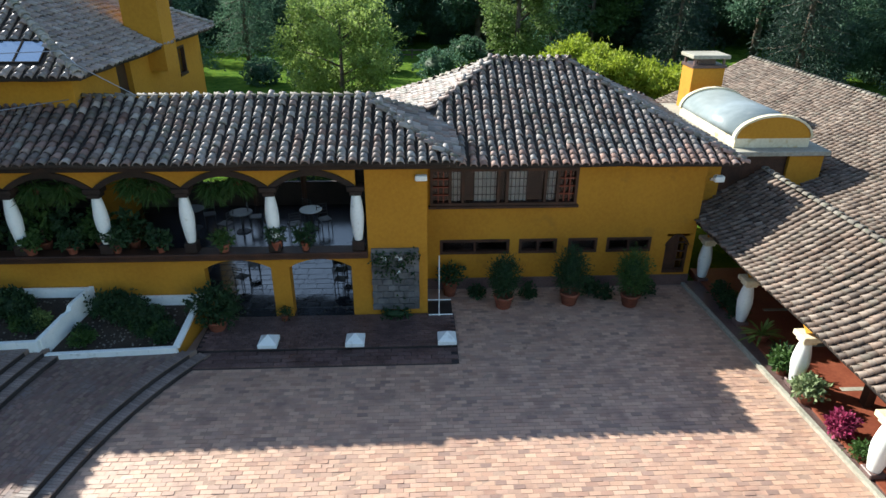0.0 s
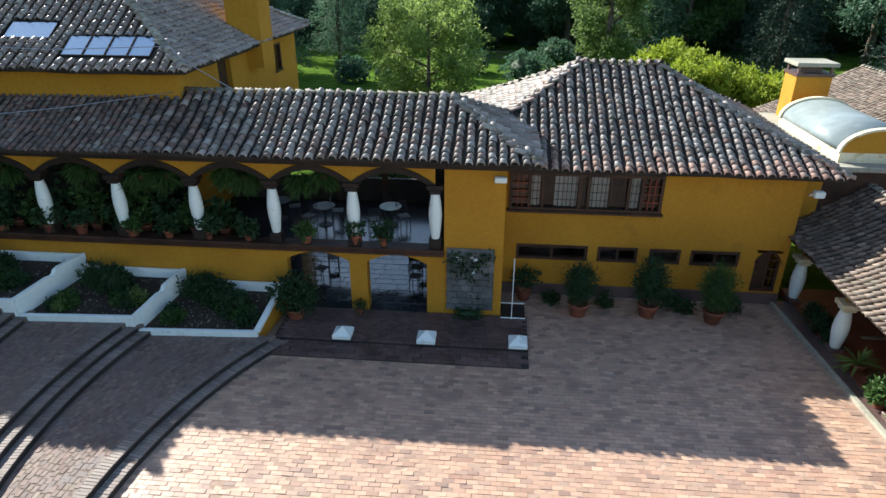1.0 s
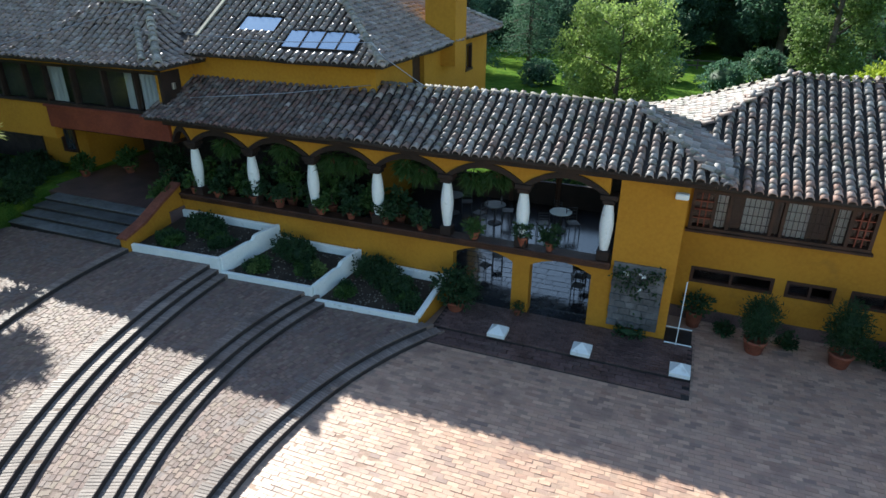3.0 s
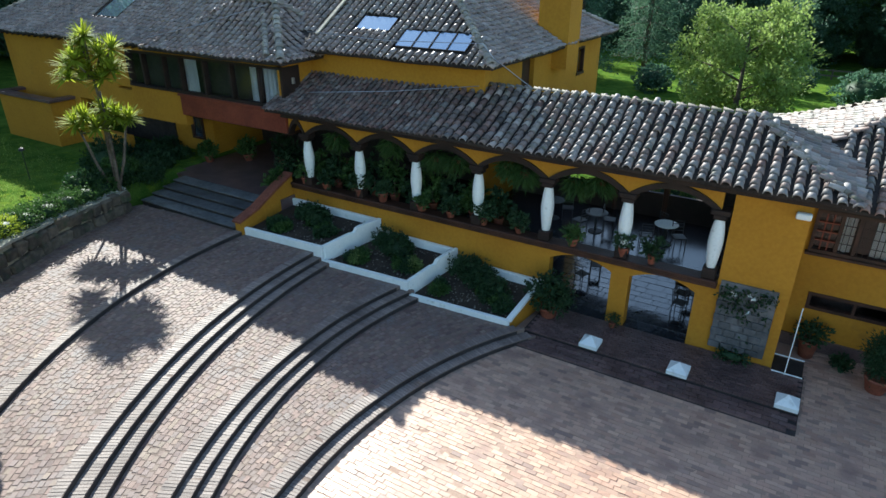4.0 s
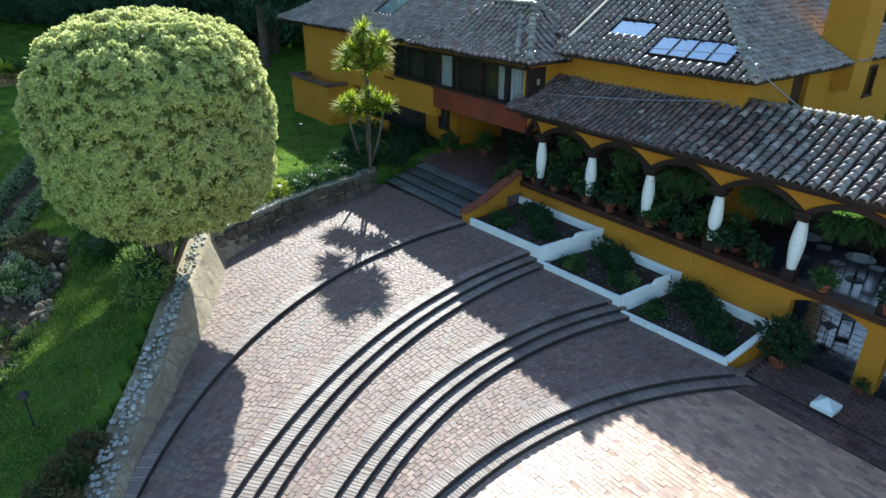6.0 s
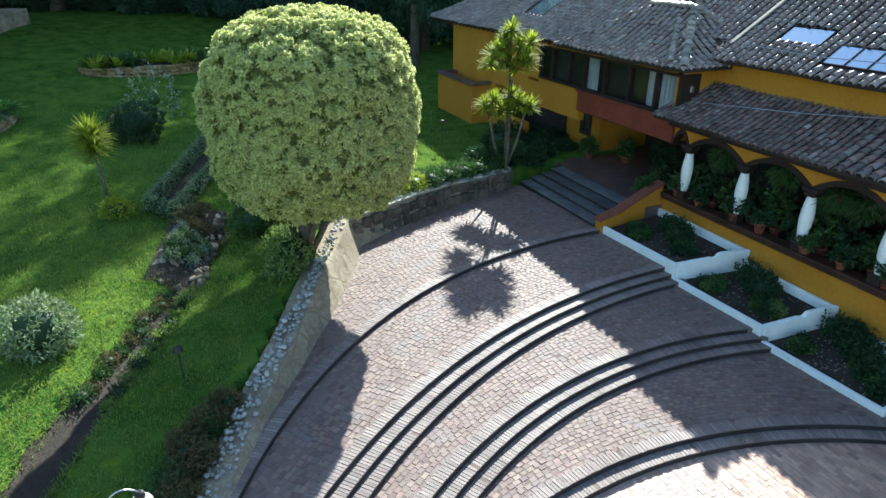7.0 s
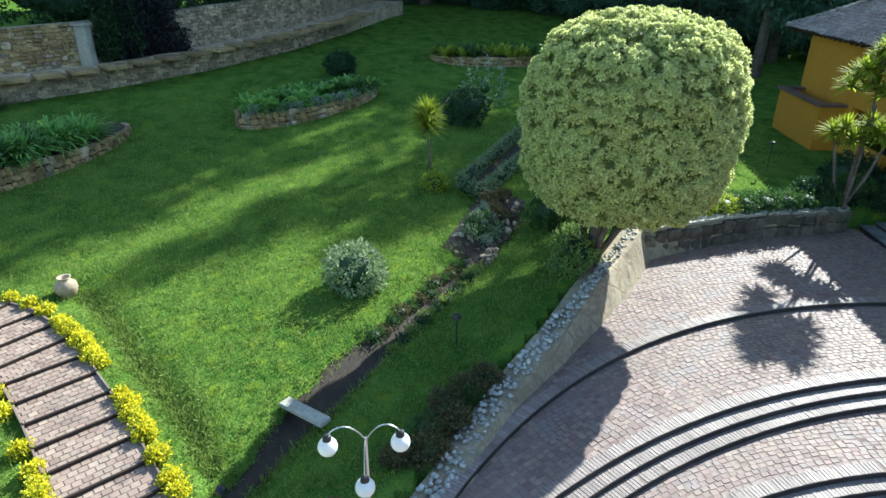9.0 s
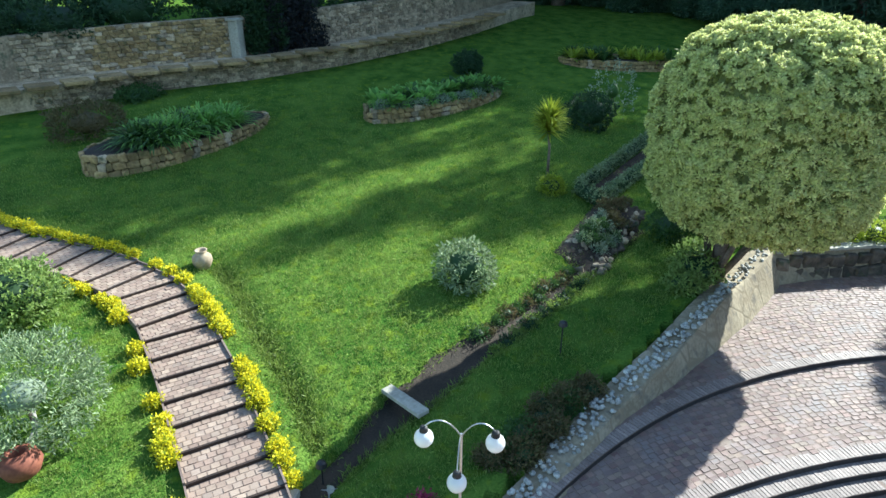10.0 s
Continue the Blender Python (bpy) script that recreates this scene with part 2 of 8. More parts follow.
M.update({
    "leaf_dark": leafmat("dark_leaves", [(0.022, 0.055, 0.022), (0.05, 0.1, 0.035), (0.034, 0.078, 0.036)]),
    "leaf_mid": leafmat("green_leaves", [(0.042, 0.095, 0.022), (0.085, 0.16, 0.045), (0.058, 0.12, 0.03)]),
    "leaf_pale": leafmat("variegated_leaves", [(0.55, 0.585, 0.21), (0.83, 0.82, 0.4), (0.69, 0.7, 0.29), (0.48, 0.52, 0.17)], 0.55),
    # darker copy of the pale leaves, painting shade into the crown's crevices
    "leaf_shade_core": leafmat("inner_leaves", [(0.16, 0.19, 0.05), (0.3, 0.33, 0.1), (0.22, 0.25, 0.07)], 0.3),
    "leaf_bright": leafmat("light_green_leaves", [(0.15, 0.24, 0.055), (0.34, 0.43, 0.13), (0.22, 0.31, 0.08)], 0.5),
    "leaf_slim": leafmat("slim_tree_leaves", [(0.1, 0.17, 0.05), (0.2, 0.28, 0.09), (0.14, 0.21, 0.06)], 0.45),
    "leaf_lime": leafmat("yellow_green_leaves", [(0.25, 0.33, 0.03), (0.36, 0.42, 0.05)], 0.45),
    "leaf_grey": leafmat("silver_leaves", [(0.19, 0.25, 0.16), (0.36, 0.42, 0.3), (0.13, 0.18, 0.11)], 0.25),
    "leaf_sage": leafmat("sage_leaves", [(0.16, 0.23, 0.1), (0.42, 0.48, 0.28), (0.24, 0.32, 0.15), (0.12, 0.18, 0.08)], 0.3),
    "leaf_lily": leafmat("lily_leaves", [(0.14, 0.31, 0.055), (0.34, 0.52, 0.13), (0.2, 0.4, 0.08)], 0.45, 0.5),
    # lighter and bluer: distance haze is put into the leaf colour
    "leaf_far": leafmat("haze_blue_forest_leaves", [(0.06, 0.13, 0.085), (0.125, 0.22, 0.125), (0.085, 0.17, 0.11)], 0.5),
    "leaf_pine": leafmat("blackish_pine_needles", [(0.02, 0.045, 0.032), (0.05, 0.09, 0.058), (0.03, 0.062, 0.042)], 0.3),
    "leaf_night": leafmat("blackish_creeper_leaves", [(0.012, 0.016, 0.018), (0.035, 0.04, 0.04), (0.02, 0.022, 0.03)], 0.2),
    "leaf_palm": leafmat("palm_leaves", [(0.18, 0.26, 0.02), (0.46, 0.49, 0.055), (0.3, 0.37, 0.032)], 0.55, 0.72),
    "heath": leafmat("brown_heather", [(0.1, 0.085, 0.035), (0.18, 0.12, 0.06), (0.1, 0.12, 0.04)], 0.3),
    "yellow": leafmat("yellow_flowers", [(0.75, 0.65, 0.02), (0.85, 0.75, 0.04), (0.65, 0.6, 0.03)], 0.4),
    "magenta": leafmat("magenta_leaves", [(0.22, 0.018, 0.07), (0.34, 0.05, 0.12)], 0.3),
    "blade": leafmat("grass_blades", [(0.1, 0.175, 0.026), (0.34, 0.4, 0.11), (0.17, 0.26, 0.042)], 0.45),
})


def glass(name, colour=(0.85, 0.9, 0.92), rough=0.03, see=0.0):
    m = bpy.data.materials.new(name)
    m.use_nodes = True
    b = m.node_tree.nodes["Principled BSDF"]
    b.inputs["Base Color"].default_value = (*colour, 1)
    b.inputs["Roughness"].default_value = rough
    b.inputs["Transmission Weight"].default_value = see
    b.inputs["IOR"].default_value = 1.3
    b.inputs["Specular IOR Level"].default_value = 0.2
    return m


M["glass"] = glass("window_glass", (0.9, 0.93, 0.95), 0.02, 1.0)
M["roof_glass"] = glass("coated_roof_glass", (0.26, 0.36, 0.48), 0.04)
M["roof_glass"].node_tree.nodes["Principled BSDF"].inputs["Metallic"].default_value = 0.8
M["vault"] = mat("translucent_roof_sheet", (0.3, 0.36, 0.37), (0.4, 0.46, 0.47), 0.3, 3, 0.6, bump=0.02, through=0.25, stain=(0.5, 0.54, 0.52), stain_at=0.66)
M["globe"] = mat("opal_globe", (0.8, 0.8, 0.78), (0.85, 0.85, 0.83), 0.25, 4, 2.0, bump=0, through=0.3)


# --- mesh helpers -----------------------------------------------------------
def mesh_object(name, verts, faces, material, smooth=False):
    me = bpy.data.meshes.new(name)
    me.from_pydata([tuple(v) for v in verts], [], [tuple(f) for f in faces])
    me.materials.append(material)
    if smooth:
        me.polygons.foreach_set("use_smooth", [True] * len(me.polygons))
    me.update()
    return new(name, me)


def quads_object(name, verts, quads, material, smooth=False):
    """A mesh from arrays: verts (n, 3) and quads (m, 4)."""
    me = bpy.data.meshes.new(name)
    verts, quads = np.asarray(verts, dtype=np.float32), np.asarray(quads, dtype=np.int32)
    me.vertices.add(len(verts))
    me.vertices.foreach_set("co", verts.ravel())
    me.loops.add(quads.size)
    me.loops.foreach_set("vertex_index", quads.ravel())
    me.polygons.add(len(quads))
    me.polygons.foreach_set("loop_start", np.arange(0, quads.size, quads.shape[1], dtype=np.int32))
    me.polygons.foreach_set("use_smooth", np.full(len(quads), smooth, dtype=bool))
    me.materials.append(material)
    me.update(calc_edges=True)
    me.validate()
    return new(name, me)


def under(ob, parent):
    """Make ob, which is built in world metres, a part of parent."""
    ob.parent = parent
    p, m = parent, Matrix()
    while p is not None:
        m = p.matrix_basis.inverted() @ m if p.parent is None else m
        p = p.parent
    ob.matrix_parent_inverse = m if parent.parent is None else Matrix()
    return ob


def thing(name, at, label, category, group="", kind=""):
    e = new(name)
    e.empty_display_size = 0.2
    e.matrix_basis = Matrix.Translation(at)
    return tagged(e, label, category, group, kind)


def to_mesh(name, bm, material, smooth=False):
    bmesh.ops.recalc_face_normals(bm, faces=bm.faces[:])
    me = bpy.data.meshes.new(name)
    bm.to_mesh(me)
    bm.free()
    me.materials.append(material)
    if smooth:
        me.polygons.foreach_set("use_smooth", [True] * len(me.polygons))
    return me


def part(name, bm, material, parent, label="", smooth=False):
    ob = new(name, to_mesh(name, bm, material, smooth))
    if label:
        ob["label"] = label
    return under(ob, parent)


def solid(name, bm, material, label, category="structure", smooth=False):
    ob = new(name, to_mesh(name, bm, material, smooth))
    return tagged(ob, label, category, kind="structure")


def box(bm, x0, x1, y0, y1, z0, z1, bevel=0.0, m=None):
    r = bmesh.ops.create_cube(bm, size=1.0)
    vs = r["verts"]
    bmesh.ops.transform(bm, matrix=Matrix.LocRotScale(((x0 + x1) / 2, (y0 + y1) / 2, (z0 + z1) / 2), None, (x1 - x0, y1 - y0, z1 - z0)), verts=vs)
    if bevel > 0:
        es = {e for v in vs for e in v.link_edges}
        out = bmesh.ops.bevel(bm, geom=list(es), offset=bevel, segments=1, affect="EDGES")
        vs = list({v for f in out["faces"] for v in f.verts} | {v for v in vs if v.is_valid})
    if m is not None:
        bmesh.ops.transform(bm, matrix=m, verts=vs)
    return bm


def boxes(*rows, bevel=0.0):
    bm = bmesh.new()
    for r in rows:
        box(bm, *r, bevel=bevel)
    return bm


def lathe(profile, at=(0, 0, 0), n=16, bm=None, wobble=0.0):
    """A turned solid from (radius, height) rows."""
    bm = bm or bmesh.new()
    rings = []
    for r, z in profile:
        rings.append([bm.verts.new((at[0] + r * math.cos(6.2832 * i / n), at[1] + r * math.sin(6.2832 * i / n), at[2] + z)) for i in range(n)])
    for a, b in zip(rings, rings[1:]):
        for i in range(n):
            bm.faces.new((a[i], a[(i + 1) % n], b[(i + 1) % n], b[i]))
    bm.faces.new(rings[0][::-1])
    bm.faces.new(rings[-1])
    return bm


def tube(points, radii, n=8, bm=None):
    """A tapered tube along points."""
    bm = bm or bmesh.new()
    pts = [Vector(p) for p in points]
    rings = []
    for i, p in enumerate(pts):
        d = (pts[min(i + 1, len(pts) - 1)] - pts[max(i - 1, 0)]).normalized()
        a = d.orthogonal().normalized() if abs(d.z) > 0.95 else d.cross(Vector((0, 0, 1))).normalized()
        b = d.cross(a)
        r = radii[i] if isinstance(radii, (list, tuple)) else radii
        rings.append([bm.verts.new(p + r * (a * math.cos(6.2832 * k / n) + b * math.sin(6.2832 * k / n))) for k in range(n)])
    for u, v in zip(rings, rings[1:]):
        for k in range(n):
            bm.faces.new((u[k], u[(k + 1) % n], v[(k + 1) % n], v[k]))
    bm.faces.new(rings[0][::-1])
    bm.faces.new(rings[-1])
    return bm


def prism(bm, outline, axis, a, b):
    """Extrude a 2D outline along an axis from a to b. Outline pairs are the two other axes in order."""
    def put(p, q):
        return {"x": (q, p[0], p[1]), "y": (p[0], q, p[1]), "z": (p[0], p[1], q)}[axis]
    lo = [bm.verts.new(put(p, a)) for p in outline]
    hi = [bm.verts.new(put(p, b)) for p in outline]
    n = len(outline)
    bm.faces.new(lo)
    bm.faces.new(hi[::-1])
    for i in range(n):
        bm.faces.new((lo[i], hi[i], hi[(i + 1) % n], lo[(i + 1) % n]))
    return bm


RNG = np.random.default_rng(7)

# --- lie of the land -------------------------------------------------------
WALL = [(6.0, -8.4, 1.20, 0.2), (-10.0, -0.45, 1.30, 0.35), (-11.05, 0.0, 1.45, 0.3), (-12.86, 0.92, 1.72, 0.22), (-14.65, 2.02, 2.0, 0.3), (-16.7, 3.05, 2.2, 0.6), (-18.8, 4.1, 2.32, 0.75),
        (-21.75, 5.65, 2.42, 0.6), (-23.3, 9.0, 2.40, 0.12), (-24.15, 10.9, 2.30, 0.12), (-24.6, 12.6, 2.25, 0.12), (-25.1, 14.6, 2.20, 0.12), (-26.0, 40.0, 2.15, 0.12)]
CREEK = [(-24.0, 1.2), (-20.6, -0.2), (-18.6, -1.2), (-15.0, -2.9), (-11.8, -4.4), (-9.4, -5.2), (-4.0, -7.0)]

SWALE = [(-16.0, -12.6), (-14.8, -10.9), (-13.2, -9.3), (-12.3, -8.2), (-11.0, -6.8), (-9.9, -5.8)]


def near_line(line, x, y):
    """Signed distance to a broken line (right-hand side positive) and the value interpolated along it."""
    best = (1e9, 0.0, 0.0)
    for (ax, ay, *av), (bx, by, *bv) in zip(line, line[1:]):
        dx, dy = bx - ax, by - ay
        t = min(1.0, max(0.0, ((x - ax) * dx + (y - ay) * dy) / (dx * dx + dy * dy)))
        px, py = x - ax - t * dx, y - ay - t * dy
        d = math.hypot(px, py)
        if d < best[0]:
            side = dx * py - dy * px
            best = (d, 1.0 if side < 0 else -1.0, (av[0] + t * (bv[0] - av[0])) if av else 0.0)
    return best


def hill(x, y):
    u = 0.85 * -x + 0.5 * -y
    return 1.3 + 0.085 * min(max(u - 10.5, 0.0), 12.0) + 0.10 * min(max(u - 22.5, 0.0), 40.0)


def lawn_z(x, y):
    """Height of the garden beside and above the retaining wall."""
    z = hill(x, y)
    d, side, top = near_line(WALL, x, y)
    if top > z:
        z += (top - z) * math.exp(-(d / 2.6) ** 2)
    dc = near_line(CREEK, x, y)[0]
    ds = near_line(SWALE, x, y)[0]
    return z - 0.38 * math.exp(-(dc / 0.62) ** 4) - 0.26 * math.exp(-(ds / 0.36) ** 2)


# --- ground: one sheet to the horizon ---------------------------------------
def smooth_step(a, b, v):
    t = min(1.0, max(0.0, (v - a) / (b - a)))
    return t * t * (3 - 2 * t)


def ground_z(x, y):
    d, side, top = near_line(WALL, x, y)
    behind = d if side < 0 else -d
    if behind > 0.6 and y < 40:
        z = lawn_z(x, y)
        if x < -24 and y > 8:
            z += (2.1 - z) * smooth_step(8, 16, y)
        z += (0.0 - z) * smooth_step(26, 40, y)
        return z
    z = -0.14
    if y > 40:
        z += 0.14 + 0.02 * max(0.0, y - 60)
    if x < -19.2 and 17.5 < y < 30:
        z = 1.6
    return z


def axis_steps(lo, hi, fine, far):
    out, v, step = list(np.arange(lo, hi + 1e-6, fine)), hi, fine
    while v < far:
        step *= 1.35
        v += step
        out.append(v)
    v, step = lo, fine
    while v > -far:
        step *= 1.35
        v -= step
        out.insert(0, v)
    return out


gx, gy = axis_steps(-46.0, 2.0, 0.36, 900.0), axis_steps(-27.0, 17.0, 0.36, 900.0)
gv = [(x, y, ground_z(x, y)) for y in gy for x in gx]
nx = len(gx)
gf = [(j * nx + i, j * nx + i + 1, (j + 1) * nx + i + 1, (j + 1) * nx + i) for j in range(len(gy) - 1) for i in range(nx - 1)]
ground = quads_object("ground", gv, gf, M["grass"], True)
tagged(ground, "mown green lawn rising gently from the courtyard", "lawn", kind="structure")


# --- paving -----------------------------------------------------------------
BOX_QUADS = np.array([(4, 5, 6, 7), (0, 1, 5, 4), (1, 2, 6, 5), (2, 3, 7, 6), (3, 0, 4, 7)])


def paving(name, parent, at, size, turn, top, material, height=0.05, rough=0.004, inset=0.006, picked=None, piece="brick", label=""):
    """Bricks with open joints: those picked out are parts of their own, the rest is joined."""
    at, size, turn = np.asarray(at, float), np.asarray(size, float), np.asarray(turn, float)
    n = len(at)
    top = np.broadcast_to(np.asarray(top, float), (n,))
    keep = np.zeros(n, bool)
    if picked is not None:
        keep[np.nonzero(picked(at[:, 0], at[:, 1]))[0][:300]] = True
    hx, hy = size[:, 0] / 2 - inset, size[:, 1] / 2 - inset
    c = np.array([(-1, -1), (1, -1), (1, 1), (-1, 1)])
    v = np.zeros((n, 8, 3))
    ca, sa = np.cos(turn), np.sin(turn)
    up = RNG.normal(0, rough, (n, 1)) + RNG.normal(0, rough * 0.5, (n, 4))
    for k, lift in ((0, 0.0), (4, 1.0)):
        sx = c[None, :, 0] * (hx[:, None] - 0.004 * lift) * (1 + RNG.normal(0, 0.015, (n, 4)))
        sy = c[None, :, 1] * (hy[:, None] - 0.004 * lift)
        v[:, k:k + 4, 0] = at[:, None, 0] + sx * ca[:, None] - sy * sa[:, None]
        v[:, k:k + 4, 1] = at[:, None, 1] + sx * sa[:, None] + sy * ca[:, None]
        v[:, k:k + 4, 2] = top[:, None] - height * (1 - lift) + (up if lift else 0)
    rest = np.nonzero(~keep)[0]
    q = (BOX_QUADS[None] + 8 * np.arange(len(rest))[:, None, None]).reshape(-1, 4)
    ob = quads_object(name, v[rest].reshape(-1, 3), q, material)
    tagged(ob, label, "", kind="stuff")
    under(ob, parent)
    shared = []
    for k in range(4):
        h = (float(np.median(size[:, 0])) / 2 - inset, float(np.median(size[:, 1])) / 2 - inset)
        vs = [(cx * h[0] * RNG.uniform(0.97, 1.0), cy * h[1] * RNG.uniform(0.95, 1.0), z + (RNG.normal(0, rough) if z > -0.01 else 0)) for z in (-height, 0.0) for cx, cy in c]
        me = bpy.data.meshes.new(piece)
        me.from_pydata(vs, [], [tuple(f) for f in BOX_QUADS])
        me.materials.append(material)
        shared.append(me)
    for i in np.nonzero(keep)[0]:
        b = under(new(piece, shared[i % 4]), parent)
        b.matrix_basis = Matrix.Translation((at[i, 0], at[i, 1], top[i] + up[i, 0])) @ Matrix.Rotation(turn[i], 4, "Z")
    return ob


# the curved steps: centre, radius of the highest riser, level above, risers
ARCS = [((4.34, 9.23), 13.26, 0.30, 2), ((2.69, 12.32), 14.70, 0.75, 3), ((5.02, 15.63), 20.45, 1.20, 3), ((-2.02, 14.72), 16.98, 1.35, 1)]
RISER, TREAD = 0.15, 0.36


def planter_front(x):
    return 16.2 + 0.056 * (x + 7.46)


def arc_points(k, r, step=0.25):
    """Points of one riser from the planters down to the retaining wall."""
    (cx, cy), out = ARCS[k][0], []
    a0 = math.asin(max(-1, min(1, (16.25 - cy) / r)))
    a, da = math.pi - a0 - 0.05, step / r
    while a < math.pi * 1.75:
        x, y = cx + r * math.cos(a), cy + r * math.sin(a)
        d, side, top = near_line(WALL, x, y)
        if side < 0 and d > 0.3 or y < -6 or x > -6.2 and y < 5:
            break
        if y < planter_front(x) + 0.25:
            out.append((x, y))
        a += da
    return out


def terrace_body(name, k, r, z, label):
    """The solid under a tread or terrace: everything beyond one riser, out to the wall."""
    pts = arc_points(k, r)
    rim = [(-19.3, 15.65), (-25.2, 15.2), (-25.35, 14.6), (-24.9, 12.6), (-24.4, 10.9), (-23.55, 9.1), (-22.0, 5.6), (-18.9, 3.9), (-16.8, 2.85), (-14.8, 1.85), (-13.0, 0.75), (-11.2, -0.15), (-10.1, -0.65), (6.0, -8.6)]
    end = pts[-1]
    rim = [p for p in rim if p[0] < end[0] - 0.3 or p[1] > end[1] + 3.0]
    rim.append((end[0], -0.45 - 0.497 * (end[0] + 10.0) - 0.2))
    bm = bmesh.new()
    prism(bm, pts[::-1] + [(min(pts[0][0], -7.5), 16.2)] + rim, "z", -0.3, z)
    bmesh.ops.triangulate(bm, faces=[f for f in bm.faces if len(f.verts) > 4])
    return solid(name, bm, M["joint"], label, "terrace")


def in_terrace(k, x, y, margin=0.12):
    """Beyond riser k, short of the next one up, between planters and wall."""
    (cx, cy), r, z, n = ARCS[k]
    if math.hypot(x - cx, y - cy) < r + margin or x > cx:
        return False
    if k + 1 < len(ARCS):
        (ux, uy), ur, uz, un = ARCS[k + 1]
        if math.hypot(x - ux, y - uy) > ur - (un - 1) * TREAD - 0.02 and x < ux:
            return False
    d, side, top = near_line(WALL, x, y)
    if side < 0 or d < 0.08:
        return False
    if x < -18.9 and y > 15.3:
        return False
    return y < planter_front(x) - 0.02


court = solid("courtyard", boxes((-20.0, 10.7, -8.0, 20.48, -0.4, -0.007)), M["court_joint"], "brick-paved courtyard, half in the shade of the house", "courtyard")
rows_at, rows_size = [], []
(c1x, c1y), c1r = ARCS[0][0], ARCS[0][1]
y, j = -3.4, 0
while y < 20.4:
    x = -9.5 + (0.145 if j % 2 else 0.0)
    while x < 10.6:
        if not (math.hypot(x - c1x, y - c1y) > c1r - TREAD - 0.1 and x < (c1x if y > 3 else -6.1)) and not (-7.0 < x < 1.35 and y > 15.75) and x < 10.62 - 0.054 * (y - 10.6) - 0.1:
            rows_at.append((x + RNG.normal(0, 0.004), y + RNG.normal(0, 0.004)))
            rows_size.append((0.29, 0.142))
        x += 0.29
    y += 0.142
    j += 1
paving("brick_field", court, rows_at, rows_size, RNG.normal(0, 0.012, len(rows_at)), 0.0, M["brick"], inset=0.0035, picked=lambda x, y: (abs(x + 1.5) < 1.5) & (abs(y - 10.2) < 1.7))

for k, ((cx, cy), r, z, n) in enumerate(ARCS):
    bodies = []
    for s in range(n):
        bodies.append(terrace_body("terrace_%d_step_%d" % (k + 1, s + 1), k, r - (n - 1 - s) * TREAD, z - (n - 1 - s) * RISER - 0.007,
                                   "curved brick step across the courtyard" if s < n - 1 else "cobbled terrace behind curved brick steps"))
    # soldier course along each edge
    for s, body in enumerate(bodies):
        rr = r - (n - 1 - s) * TREAD
        zz = z - (n - 1 - s) * RISER
        # near-black strip over each riser paints in its shaded face
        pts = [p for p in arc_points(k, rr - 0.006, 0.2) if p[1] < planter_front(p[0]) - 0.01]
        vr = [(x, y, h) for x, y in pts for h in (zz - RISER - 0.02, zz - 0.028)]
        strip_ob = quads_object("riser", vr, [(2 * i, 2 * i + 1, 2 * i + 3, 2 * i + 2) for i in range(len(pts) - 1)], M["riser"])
        strip_ob["label"] = "stone riser, shade of its face put into the dark colour"
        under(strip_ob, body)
        pts = arc_points(k, rr, 0.098)
        at, turn = [], []
        for px, py in pts:
            a = math.atan2(py - cy, px - cx)
            if py < planter_front(px) - 0.02:
                at.append((cx + (rr + 0.175) * math.cos(a), cy + (rr + 0.175) * math.sin(a)))
                turn.append(a)
        paving("edge_course", body, at, [(0.35, 0.096)] * len(at), turn, zz, M["nosing"], height=0.03, rough=0.003, inset=0.004)
    # cobbles in rings that follow the edge
    at, turn, size = [], [], []
    ring = r + 0.36
    while ring < r + 13:
        m = int(2 * math.pi * ring / 0.212)
        off = RNG.uniform(0, 1)
        for i in range(m):
            a = 2 * math.pi * (i + off) / m
            x, y = cx + ring * math.cos(a), cy + ring * math.sin(a)
            if x < cx and y > -6 and x < -6.2 and in_terrace(k, x, y, 0.34):
                at.append((x + RNG.normal(0, 0.012), y + RNG.normal(0, 0.012)))
                turn.append(a + RNG.normal(0, 0.05))
                size.append((0.135 * RNG.uniform(0.9, 1.04), 0.208 * RNG.uniform(0.82, 1.02)))
        ring += 0.135
    paving("cobble_field", bodies[-1], at, size, turn, z, M["paver"], height=0.05, rough=0.003, inset=0.0035, piece="cobble",
           picked=(lambda x, y: (x > -13.2) & (y < 5.5)) if k == 2 else None)

# --- retaining wall ---------------------------------------------------------
seg = []
for (ax, ay, az, aw), (bx, by, bz, bw) in zip(WALL[:-1], WALL[1:-1]):
    m = max(1, int(math.hypot(bx - ax, by - ay) / 0.5))
    seg += [(ax + (bx - ax) * t / m, ay + (by - ay) * t / m, az + (bz - az) * t / m, aw + (bw - aw) * t / m) for t in range(m)]
seg.append(WALL[-2])
bm = bmesh.new()
rings = []
for i, (x, y, z, lean) in enumerate(seg):
    ax, ay, *_ = seg[max(0, i - 1)]
    bx, by, *_ = seg[min(len(seg) - 1, i + 1)]
    d = math.hypot(bx - ax, by - ay)
    ox, oy = (by - ay) / d, -(bx - ax) / d
    w = 0.012 * math.sin(i * 1.7) + 0.02 * math.sin(i * 0.6)
    zz = z + 0.03 * math.sin(i * 0.9)
    rings.append([bm.verts.new((x + ox * b, y + oy * b, h)) for b, h in ((lean + 0.02 + w, -0.3), (lean + w, min(1.1, zz - 0.1)), (0.04 + w, zz - 0.05), (0.0, zz), (-0.25, zz + 0.01), (-0.72, zz - 0.08), (-1.0, zz - 0.6), (-1.0, -0.3))])
